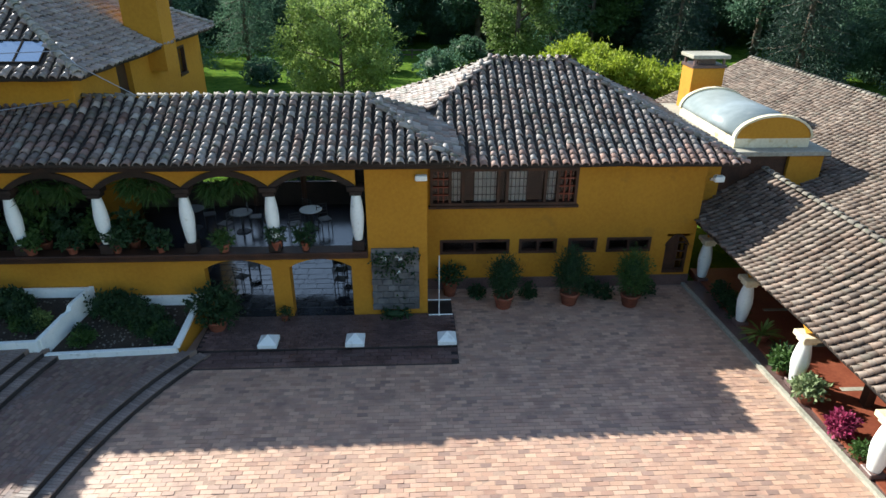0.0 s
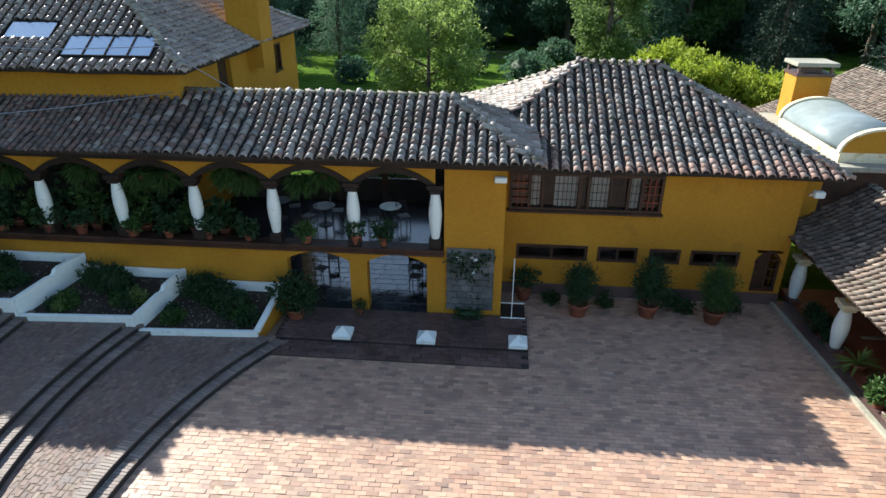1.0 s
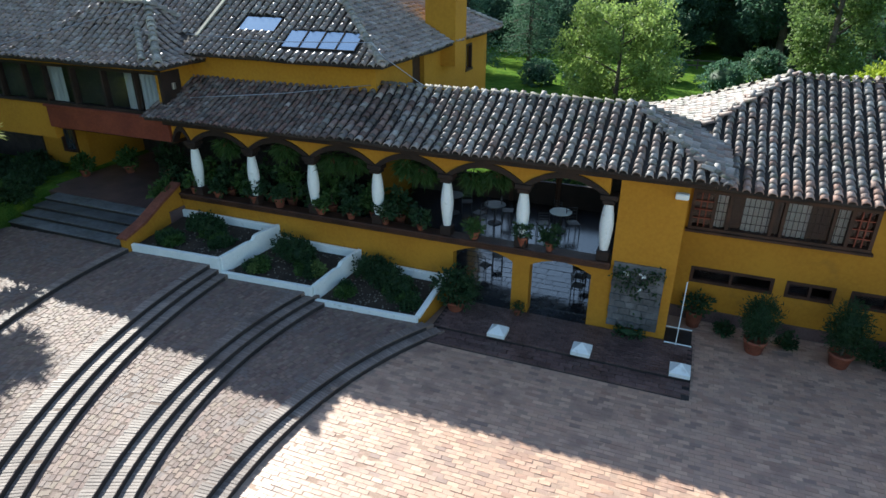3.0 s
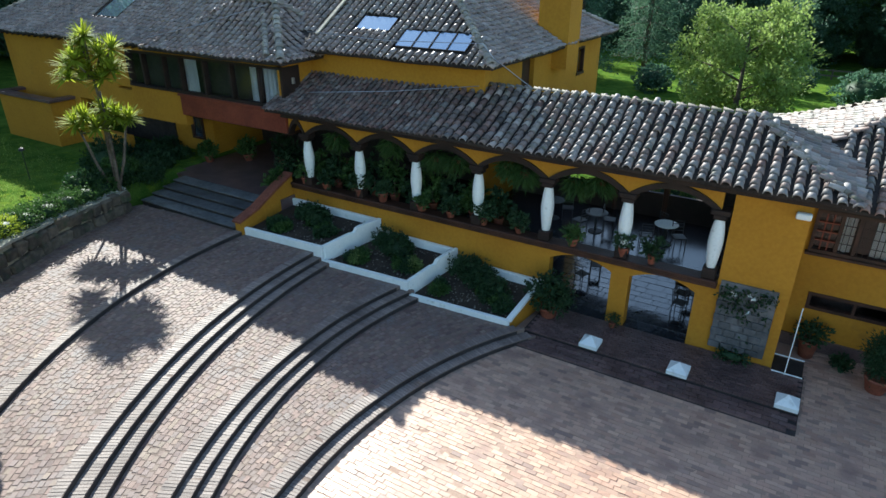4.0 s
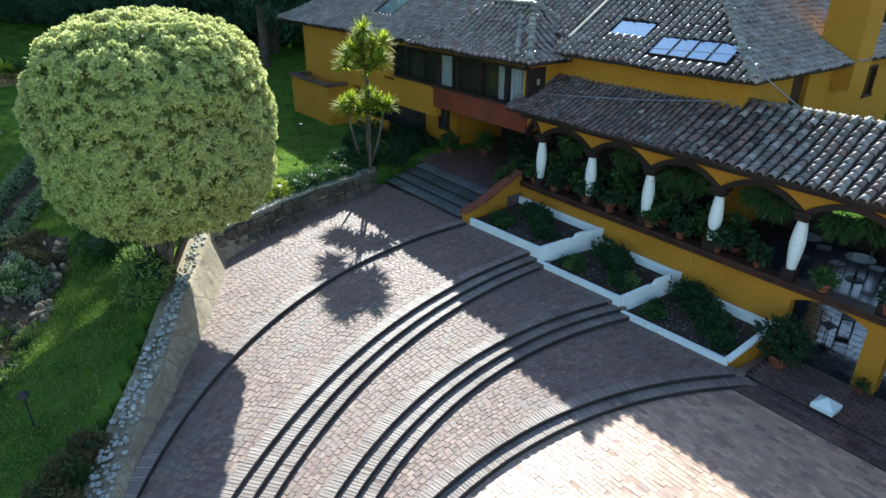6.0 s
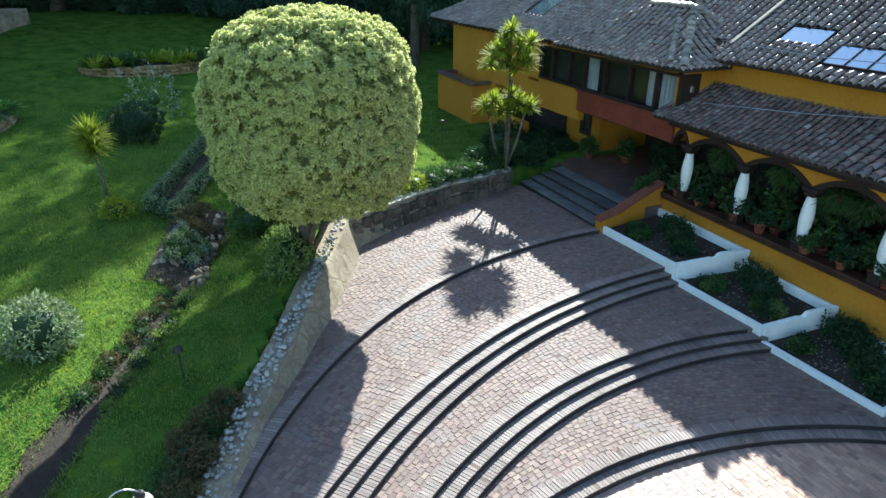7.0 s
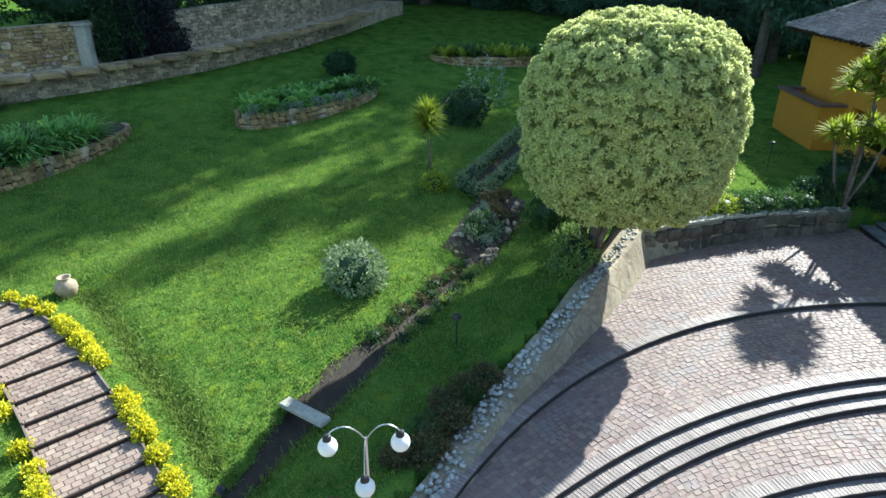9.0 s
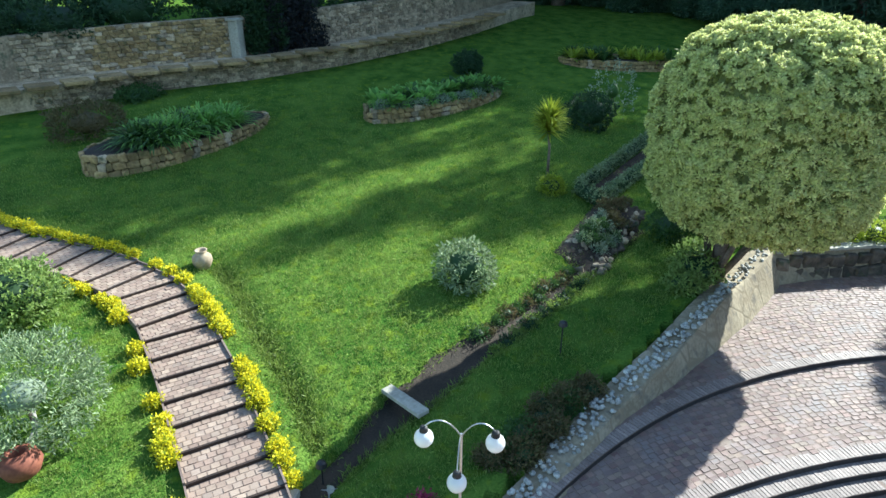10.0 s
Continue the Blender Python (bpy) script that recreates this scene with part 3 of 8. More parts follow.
for a, b in zip(rings, rings[1:]):
    for i in range(len(a)):
        bm.faces.new((a[i], b[i], b[(i + 1) % len(a)], a[(i + 1) % len(a)]))
bm.faces.new(rings[0])
bm.faces.new(rings[-1][::-1])
wall_garden = solid("wall_garden", bm, M["sandstone"], "battered sandstone retaining wall along the terraces", "wall")
# rough stones face the wall's return beside the entrance, shade put into their dark colour
rng = np.random.default_rng(17)
turn_at = [p for p in seg if p[1] > 5.6]
for (ax, ay, az, _a), (bx, by, bz, _b) in zip(turn_at, turn_at[1:]):
    d = math.hypot(bx - ax, by - ay)
    nx_, ny_ = (by - ay) / d, -(bx - ax) / d
    for row in range(2):
        z0 = 1.3 + 0.52 * row
        w = d * 0.5 * rng.uniform(0.9, 1.02)
        bm = bmesh.new()
        box(bm, -w, w, -0.14 - rng.uniform(0, 0.05), 0.14 + rng.uniform(0, 0.08), -0.25, 0.25 * rng.uniform(0.8, 1.0), 0.05)
        for v in bm.verts:
            v.co += 0.11 * noise.noise_vector(v.co * 2.5 + Vector((ax * 3, row * 7, 0)))
        ob = under(new("stone", to_mesh("stone", bm, M["dark_stone"])), wall_garden)
        ob.matrix_basis = Matrix.Translation(((ax + bx) / 2 + nx_ * 0.1, (ay + by) / 2 + ny_ * 0.1, z0 + 0.22 + rng.normal(0, 0.03))) @ Matrix.Rotation(math.atan2(by - ay, bx - ax) + rng.normal(0, 0.05), 4, "Z")
bm = bmesh.new()
cop = []
for i, (x, y, z, lean) in enumerate(turn_at):
    ax, ay, *_ = turn_at[max(0, i - 1)]
    bx, by, *_ = turn_at[min(len(turn_at) - 1, i + 1)]
    d = math.hypot(bx - ax, by - ay)
    ox, oy = (by - ay) / d, -(bx - ax) / d
    cop.append([bm.verts.new((x + ox * o, y + oy * o, z + h)) for o, h in ((0.14, -0.04), (0.14, 0.05), (-0.16, 0.06), (-0.16, -0.04))])
for a, b in zip(cop, cop[1:]):
    for k in range(4):
        bm.faces.new((a[k], b[k], b[(k + 1) % 4], a[(k + 1) % 4]))
bm.faces.new(cop[0])
bm.faces.new(cop[-1][::-1])
solid("trim_coping", bm, M["concrete"], "pale narrow coping on the return of the wall", "coping")

# --- roofs of clay tiles ----------------------------------------------------
def tile_template(r0=0.155, r1=0.108, length=0.46, n=7):
    v = []
    for r, y, w in ((r0, 0.0, 0.05), (r1, length, 0.0)):
        v += [(r * math.cos(math.pi * i / n), y, w + r * 0.95 * math.sin(math.pi * i / n)) for i in range(n + 1)]
    v += [((r0 - 0.025) * math.cos(math.pi * i / n), 0.0, 0.03 + (r0 - 0.025) * 0.95 * math.sin(math.pi * i / n)) for i in range(n + 1)]
    m = n + 1
    f = [(i, i + 1, m + i + 1, m + i) for i in range(n)] + [(2 * m + i, 2 * m + i + 1, i + 1, i) for i in range(n)]
    return np.array(v), np.array(f)


TILE_V, TILE_F = tile_template()
tile_mesh = bpy.data.meshes.new("tile")
tile_mesh.from_pydata([tuple(v) for v in TILE_V], [], [tuple(f) for f in TILE_F])
tile_mesh.polygons.foreach_set("use_smooth", [True] * len(tile_mesh.polygons))
tile_mesh.materials.append(M["tile"])
tile_meshes = {"tile": tile_mesh}
for key in ("tile_old", "tile_dark", "tile_red", "tile_eave"):
    tile_meshes[key] = tile_mesh.copy()
    tile_meshes[key].materials[0] = M[key]


class Roof:
    """Collects the tiles and sheets of one roof, then makes its parts."""

    def __init__(self, house, name="roof", label="weathered clay barrel tiles, grey with lichen", pitch=0.5, sag=0.10, tile="tile", col=0.34, recolour=None, recolour_tile="tile_red"):
        self.col = col
        self.recolour, self.recolour_tile = recolour, recolour_tile
        self.tile = tile
        self.house, self.name, self.label, self.pitch, self.sag = house, name, label, pitch, sag
        self.tiles, self.v, self.f = [], [], []
        self.cover = []

    def point(self, p0, along, up, run, a, s, lift=0.0):
        t = s / run
        z = p0[2] + self.pitch * s - self.sag * 4 * t * (1 - t) * (1 - 0.4 * t)
        z += 0.02 * math.sin(a * 0.9 + s * 0.7) + 0.015 * math.sin(a * 2.3 + 1.7 * s)
        return Vector((p0[0] + along[0] * a + up[0] * s, p0[1] + along[1] * a + up[1] * s, z + lift))

    def face(self, p0, p1, run, left=1.0, right=1.0, tiled=True, top_cut=None, skip=None, fine=None, cut=None):
        """A slope above the eave p0 to p1 (the inside of the roof is to the left of that way)."""
        p0, p1 = Vector(p0), Vector(p1)
        L = (p1 - p0).length
        along = (p1 - p0).normalized()
        up = Vector((-along.y, along.x, 0))
        end = run if top_cut is None else top_cut
        n_s, n_a = 10, max(2, int(L / 1.0))
        for layer, lift in ((0, 0.0), (1, -0.12)):
            base = len(self.v)
            for j in range(n_s + 1):
                s = end * j / n_s
                a0, a1 = left * s, L - right * s
                if a1 < a0:
                    a0 = a1 = (a0 + a1) / 2
                for i in range(n_a + 1):
                    self.v.append(self.point(p0, along, up, run, a0 + (a1 - a0) * i / n_a, s, lift))
            for j in range(n_s):
                for i in range(n_a):
                    q = [base + j * (n_a + 1) + i, base + j * (n_a + 1) + i + 1, base + (j + 1) * (n_a + 1) + i + 1, base + (j + 1) * (n_a + 1) + i]
                    if cut is not None and all(cut(self.v[k]) for k in q):
                        continue
                    self.f.append(q if layer == 0 else q[::-1])
            if layer == 0:
                top_base = base
            else:
                for i in range(n_a):
                    self.f.append([base + i, base + i + 1, top_base + i + 1, top_base + i])
        if not tiled:
            return
        spans = [(0.0, L, self.col)] if fine is None else [(0.0, fine, self.col * 0.72), (fine, L, self.col)]
        for a_lo, a_hi, col in spans:
            cols = int((a_hi - a_lo) / col)
            k = col / (0.45 if self.tile == "tile_dark" else 0.4)
            s = -0.10
            while s < end - 0.1:
                for c in range(cols + 1):
                    a = a_lo + c * (a_hi - a_lo) / cols + 0.02 * math.sin(s * 1.3 + c)
                    lo, hi = left * max(s, 0) - 0.05, L - right * max(s, 0) + 0.05
                    if a < lo or a > hi:
                        continue
                    if skip is not None and skip(self.point(p0, along, up, run, a, s)):
                        continue
                    p = self.point(p0, along, up, run, a + RNG.normal(0, 0.01), s + RNG.normal(0, 0.02), 0.005)
                    q = self.point(p0, along, up, run, a, s + 0.3, 0.005)
                    v = (q - p).normalized()
                    u = (along + v * RNG.normal(0, 0.035)).normalized()
                    w = u.cross(v).normalized()
                    v = w.cross(u)
                    self.tiles.append((p, u, v, w, k * RNG.uniform(0.93, 1.05)))
                s += 0.29 * k

    def caps(self, a, b, scale=0.95, lift=0.07, sag=True):
        """Cover tiles along a hip or ridge from a (low) to b."""
        a, b = Vector(a), Vector(b)
        d = (b - a).normalized()
        n = int((b - a).length / 0.34)
        u0 = d.cross(Vector((0, 0, 1))).normalized()
        for i in range(n):
            t = i / n
            p = a.lerp(b, t)
            p.z += lift - (self.sag * 4 * t * (1 - t) * (1 - 0.4 * t) if sag else 0)
            u = (u0 + d * RNG.normal(0, 0.04)).normalized()
            w = u.cross(d).normalized()
            self.cover.append((p, u, d, w, scale * RNG.uniform(0.95, 1.05)))

    def build(self, picked=None):
        # board below the tiles, coloured as the shadow in their gaps
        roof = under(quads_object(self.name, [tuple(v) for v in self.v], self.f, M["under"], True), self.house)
        roof["label"] = self.label
        one = [t for t in self.tiles if picked is not None and picked(t[0])][:300]
        ids = {id(t) for t in one}
        rest = [t for t in self.tiles if id(t) not in ids]
        recoloured = [t for t in rest if self.recolour is not None and self.recolour(t[0])]
        ids = {id(t) for t in recoloured}
        for name, rows, material in (("tile_field", [t for t in rest if id(t) not in ids], self.tile), ("old_tile_field", recoloured, self.recolour_tile), ("ridge_tiles", self.cover, "tile_cap" if self.tile == "tile_dark" else "tile_ridge")):
            if not rows:
                continue
            P = np.array([t[0][:] for t in rows])
            U, V, W = (np.array([t[k][:] for t in rows]) for k in (1, 2, 3))
            S = np.array([t[4] for t in rows])
            tv = TILE_V[None] * S[:, None, None]
            vv = P[:, None] + tv[:, :, 0:1] * U[:, None] + tv[:, :, 1:2] * V[:, None] + tv[:, :, 2:3] * W[:, None]
            ff = (TILE_F[None] + len(TILE_V) * np.arange(len(rows))[:, None, None]).reshape(-1, 4)
            tagged(under(quads_object(name, vv.reshape(-1, 3), ff, M[material], True), roof), kind="stuff")
        for p, u, v, w, s in one:
            b = under(new("tile", tile_meshes[self.recolour_tile if self.recolour is not None and self.recolour(p) else self.tile]), roof)
            m = Matrix((u, v, w)).transposed().to_4x4()
            b.matrix_basis = Matrix.Translation(p) @ m @ Matrix.Scale(s, 4)
        return roof


def hip_roof(house, x0, x1, y0, y1, z, pitch=0.5, picked=None, sag=0.1, tiled="fblr", skip=None, name="roof", ridge=True, col=0.34, tile="tile", cap=0.9, hips=(1, 1, 1, 1), cut=None, recolour=None, recolour_tile="tile_red"):
    """A hipped roof over a rectangle, ridge along the longer side."""
    R = Roof(house, name, pitch=pitch, sag=sag, col=col, tile=tile, recolour=recolour, recolour_tile=recolour_tile)
    half = min(x1 - x0, y1 - y0) / 2
    for key, a, b in (("f", (x0, y0, z), (x1, y0, z)), ("r", (x1, y0, z), (x1, y1, z)), ("b", (x1, y1, z), (x0, y1, z)), ("l", (x0, y1, z), (x0, y0, z))):
        R.face(a, b, half, 1, 1, key in tiled, skip=skip, cut=cut)
    top = z + pitch * half
    if x1 - x0 > y1 - y0:
        ends = ((x0 + half, y0 + half, top), (x1 - half, y0 + half, top))
    else:
        ends = ((x0 + half, y0 + half, top), (x0 + half, y1 - half, top))
    corners = ((x0, y0, z, 0), (x1, y0, z, 1 if x1 - x0 > y1 - y0 else 0), (x1, y1, z, 1), (x0, y1, z, 0 if x1 - x0 > y1 - y0 else 1))
    for on, (cx, cy, cz, e) in zip(hips, corners):
        if on and (skip is None or not skip(Vector(((cx + ends[e][0]) / 2, (cy + ends[e][1]) / 2, cz)))):
            R.caps((cx, cy, cz), ends[e], scale=cap)
    if ridge and (Vector(ends[0]) - Vector(ends[1])).length > 0.5:
        R.caps(ends[0], ends[1], sag=False, scale=cap, lift=0.04)
    return R.build(picked)


def wall_part(house, rows, name="wall", material="ochre", label="", bevel=0.0):
    return part(name, boxes(*rows, bevel=bevel), M[material], house, label)


def pane(holder, rows, material="glass"):
    """A sheet of glass that lets daylight in."""
    ob = under(new("pane", to_mesh("pane", boxes(rows), M[material])), holder)
    ob.visible_shadow = False
    return ob


def rafters(house, x0, x1, y0, y1, z, step=0.55):
    """Round rafter ends below an eave that runs along x."""
    x = x0
    while x < x1:
        part("rafter", tube([(x, y0, z - 0.02), (x, y1, z + 0.12)], 0.055, 6), M["timber"], house)
        x += step


# --- gallery wing -----------------------------------------------------------
FY = 18.52
COLS = [-1.85, -4.55, -7.22, -9.88, -12.55, -15.24, -17.95]
gallery = thing("gallery_house", (-9.0, 20.6, 0.0), "ochre gallery wing with white columns, dark arches and tiled roof", "house")
# tiles turn darker and redder towards the left end
Rg = Roof(gallery, pitch=0.475, recolour=lambda p: p.x + 2.2 * noise.noise(Vector((p.x * 0.6, p.y * 0.9, 1.0))) + RNG.normal(0, 1.3) < -9.6)
Rg.face((-19.35, 17.77, 5.83), (1.29, 17.77, 5.83), 2.83, 0, 1, fine=7.6)
Rg.face((1.29, 17.77, 5.83), (1.29, 23.43, 5.83), 2.83, 1, 1)
Rg.face((1.29, 23.43, 5.83), (-19.35, 23.43, 5.83), 2.83, 1, 0, tiled=False)
Rg.caps((1.29, 17.77, 5.83), (-1.54, 20.6, 7.17), scale=0.72)
Rg.caps((1.29, 23.43, 5.83), (-1.54, 20.6, 7.17), scale=0.72)
Rg.caps((-10.9, 20.6, 7.15), (-1.54, 20.6, 7.15), sag=False, scale=0.66, lift=0.05)
Rg.build(lambda p: -4.2 < p.x < 1.4 and p.y < 20.6)
rafters(gallery, -18.6, 1.1, 17.95, 18.7, 5.72)
# dark strip put in for the rafters' shade above the arches
part("fascia", boxes((-18.8, 1.0, 18.08, 18.16, 5.5, 5.72)), M["black_timber"], gallery, "dark eave board standing for the shade under the rafters")
wall_part(gallery, [(-19.2, -6.95, FY, FY + 0.35, -0.2, 2.36)], label="ochre plaster wall under the gallery")


def arch_panel(bm, x0, x1, spring, crown, top, y0, y1, n=10, power=2.0):
    """A wall piece above an opening: its underside is a flat arch."""
    out = [(x0, top), (x0, spring)]
    for i in range(1, n):
        t = i / n
        out.append((x0 + (x1 - x0) * t, spring + (crown - spring) * (1 - abs(2 * t - 1) ** power)))
    out += [(x1, spring), (x1, top)]
    prism(bm, out[::-1], "y", y0, y1)
    return bm


def arch_rib(bm, x0, x1, spring, crown, thick, y0, y1, n=12, power=2.0):
    """A timber rib that follows the underside of a flat arch."""
    pts = [(x0 + (x1 - x0) * i / n, spring + (crown - spring) * (1 - abs(2 * i / n - 1) ** power)) for i in range(n + 1)]
    out = pts + [(x, z + thick) for x, z in pts[::-1]]
    prism(bm, out, "y", y0, y1)
    return bm


for x0, x1, name in ((-6.95, -4.78, "arch"), (-4.18, -2.13, "arch")):
    part(name, arch_panel(bmesh.new(), x0, x1, 2.0, 2.3, 2.36, FY + 0.002, FY + 0.348), M["ochre"], gallery)
wall_part(gallery, [(-4.78, -4.18, FY, FY + 0.45, 0.0, 2.36)], "pier")
wall_part(gallery, [(-2.13, 0.4, FY, FY + 0.45, 0.0, 2.36), (-1.55, 0.4, FY, FY + 0.45, 2.36, 5.62)], "pillar", label="broad ochre pillar")
wall_part(gallery, [(0.0, 0.4, FY + 0.45, 20.5, 0.0, 5.5)], "side_wall")
# sill beam and gallery floor
part("sill", boxes((-18.9, -1.56, FY - 0.16, FY + 0.34, 2.36, 2.5), (-18.9, -1.56, FY - 0.2, FY + 0.36, 2.5, 2.62), bevel=0.02), M["timber"], gallery, "dark brick and timber sill with flower pots")
part("gallery_floor", boxes((-18.9, 0.0, FY + 0.36, 23.4, 2.2, 2.4)), M["dark_floor"], gallery, "polished dark floor")
part("passage_floor", boxes((-8.0, 0.0, FY + 0.01, 25.5, -0.2, 0.135)), M["wet_floor"], gallery, "wet grey stone floor of the passage")
# interior shade of the gallery is painted onto its back walls
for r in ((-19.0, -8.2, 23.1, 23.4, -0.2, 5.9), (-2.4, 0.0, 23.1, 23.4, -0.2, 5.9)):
    wall_part(gallery, [r], "back_wall", "dark_room", "back wall of the gallery, interior shade put into its near-black colour")
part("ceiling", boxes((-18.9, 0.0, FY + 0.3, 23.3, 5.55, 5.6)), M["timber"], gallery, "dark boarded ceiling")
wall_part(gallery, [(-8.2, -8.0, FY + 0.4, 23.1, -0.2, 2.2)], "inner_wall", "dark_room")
for x in (-6.2, -4.3):
    part("back_post", tube([(x, 23.2, 2.4), (x, 23.2, 5.6)], 0.12, 8), M["timber"], gallery)
# near-black board added to keep sun from behind off the gallery floor
part("back_rail", boxes((-8.2, -2.4, 23.15, 23.3, 2.4, 3.35)), M["black_timber"], gallery)

COLUMN_PROFILE = [(0.13, 0.0), (0.14, 0.05), (0.175, 0.3), (0.21, 0.65), (0.22, 0.85), (0.205, 1.1), (0.175, 1.35), (0.14, 1.55), (0.125, 1.6)]
for i, x in enumerate(COLS):
    part("column", lathe([(r, 2.94 + z) for r, z in COLUMN_PROFILE], (x, FY + 0.1, 0), 18), M["white"], gallery, "white swollen column", True)
    part("plinth", boxes((x - 0.2, x + 0.2, FY - 0.1, FY + 0.3, 2.62, 2.95), bevel=0.02), M["black_timber"], gallery)
    part("capital", boxes((x - 0.19, x + 0.19, FY - 0.1, FY + 0.3, 4.53, 4.68), (x - 0.27, x + 0.27, FY - 0.13, FY + 0.33, 4.68, 4.84), bevel=0.02), M["black_timber"], gallery, "dark timber capital")
ends = [-18.85] + COLS[::-1]
spans = [(a, b) for a, b in zip(ends, ends[1:])] + [(COLS[0], -1.0)]
for a, b in spans[:-1]:
    part("spandrel", arch_panel(bmesh.new(), a, b, 4.84, 5.36, 5.64, FY + 0.0, FY + 0.2), M["ochre"], gallery, "ochre spandrel over an arch")
    part("arch_rib", arch_rib(bmesh.new(), a + 0.02, b - 0.02, 4.68, 5.2, 0.19, FY - 0.06, FY + 0.28), M["black_timber"], gallery, "dark timber arch")

# --- block with the upper window --------------------------------------------
BY = 20.5
block = thing("window_house", (5.5, 24.0, 0.0), "ochre house block with a long upper window and hipped tile roof", "house")
hip_roof(block, -2.1, 11.18, 19.75, 30.15, 5.06, pitch=0.492, picked=lambda p: 1.5 < p.x < 9.0 and p.y < 21.6, sag=0.14, skip=lambda p: p.x < 0.9 and p.y < 22.4, cap=0.68, recolour=lambda p: p.y < 20.55 and p.y + RNG.normal(0, 0.22) < 20.2, recolour_tile="tile_eave")
rafters(block, 1.6, 11.0, 19.9, 20.6, 4.97)
W0, W1 = 0.55, 5.75
LOW = [(0.9, 3.45, 1.42), (3.8, 5.2, 1.42), (5.62, 6.7, 1.42), (7.05, 8.72, 1.42)]
rowsw = [(0.4, W0, BY, BY + 0.35, 2.0, 5.0), (W1, 10.35, BY, BY + 0.35, 2.0, 5.0), (W0, W1, BY, BY + 0.35, 2.0, 3.34), (W0, W1, BY, BY + 0.35, 4.72, 5.0),
         (0.4, 9.3, BY, BY + 0.35, -0.2, 1.42), (9.3, 10.15, BY, BY + 0.35, -0.2, 0.5), (10.15, 10.35, BY, BY + 0.35, -0.2, 2.0), (0.4, 0.9, BY, BY + 0.35, 1.42, 2.0), (8.72, 9.3, BY, BY + 0.35, 1.42, 2.0)]
for (a0, a1, z0), (b0, b1, _) in zip(LOW, LOW[1:]):
    rowsw.append((a1, b0, BY, BY + 0.35, 1.42, 2.0))
wall_part(block, rowsw, label="ochre plaster front wall")
wall_part(block, [(10.05, 10.35, BY + 0.35, 28.0, -0.2, 5.0)], "side_wall")
wall_part(block, [(0.4, 10.35, BY - 0.06, BY, -0.1, 0.42)], "plinth", "dark_brick", "dark base course")
# near-black sheets stand for the unlit room behind the windows
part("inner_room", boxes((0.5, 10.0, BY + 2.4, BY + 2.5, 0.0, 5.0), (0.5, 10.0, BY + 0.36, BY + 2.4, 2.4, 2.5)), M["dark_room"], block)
for x0, x1, z0 in LOW:
    w = part("low_window", boxes((x0, x1, BY - 0.03, BY + 0.2, z0, z0 + 0.1), (x0, x1, BY - 0.03, BY + 0.2, 1.9, 2.0), (x0, x0 + 0.1, BY - 0.03, BY + 0.2, z0 + 0.1, 1.9), (x1 - 0.1, x1, BY - 0.03, BY + 0.2, z0 + 0.1, 1.9),
                                  *([((x0 + x1) / 2 - 0.04, (x0 + x1) / 2 + 0.04, BY - 0.02, BY + 0.18, z0 + 0.1, 1.9)] if x1 - x0 > 1.3 else [])), M["timber"], block, "low dark-framed window")
    pane(w, (x0 + 0.1, x1 - 0.1, BY + 0.1, BY + 0.11, z0 + 0.1, 1.9), "glass")
# upper window
win = part("window", boxes((W0, W1, BY - 0.12, BY + 0.2, 3.34, 3.46), (W0 - 0.06, W1 + 0.06, BY - 0.2, BY + 0.02, 3.28, 3.36), (W0, W1, BY - 0.1, BY + 0.2, 4.62, 4.72), (W0, W0 + 0.1, BY - 0.1, BY + 0.2, 3.46, 4.62), (W1 - 0.1, W1, BY - 0.1, BY + 0.2, 3.46, 4.62)), M["timber"], block, "long dark timber window under the eaves")
MULL = [1.25, 1.7, 2.95, 3.25, 4.6, 5.05]
for x in MULL:
    under(new("mullion", to_mesh("mullion", boxes((x - 0.05, x + 0.05, BY - 0.08, BY + 0.18, 3.46, 4.62)), M["timber"])), win)
for a0, a1 in ((W0 + 0.1, 1.2), (5.1, W1 - 0.1)):
    for i in range(1, 3):
        x = a0 + (a1 - a0) * i / 3
        under(new("glazing_bar", to_mesh("glazing_bar", boxes((x - 0.02, x + 0.02, BY - 0.05, BY + 0.0, 3.46, 4.62)), M["red_beam"])), win)
    for i in range(1, 4):
        z = 3.46 + 1.16 * i / 4
        under(new("glazing_bar", to_mesh("glazing_bar", boxes((a0, a1, BY - 0.052, BY - 0.002, z - 0.02, z + 0.02)), M["red_beam"])), win)
pane(win, (W0 + 0.1, W1 - 0.1, BY + 0.04, BY + 0.05, 3.46, 4.62), "glass")


def curtain(house, x0, x1, y, z0, z1, axis="x"):
    n = int((x1 - x0) / 0.045)
    bm = bmesh.new()
    lo, hi = [], []
    for i in range(n + 1):
        a = x0 + (x1 - x0) * i / n
        o = 0.035 * math.sin(i * 1.25) + 0.01 * math.sin(i * 3.1)
        p = (a, y + o) if axis == "x" else (y + o, a)
        lo.append(bm.verts.new((*p, z0)))
        hi.append(bm.verts.new((*p, z1)))
    for i in range(n):
        bm.faces.new((lo[i], lo[i + 1], hi[i + 1], hi[i]))
    bmesh.ops.solidify(bm, geom=bm.faces[:], thickness=0.006)
    return part("curtain", bm, M["curtain"], house, "pale gathered curtain", True)


for x0, x1 in ((1.28, 1.62), (2.1, 2.9), (3.3, 3.95), (4.66, 5.0)):
    curtain(block, x0, x1, BY + 0.11, 3.42, 4.66)
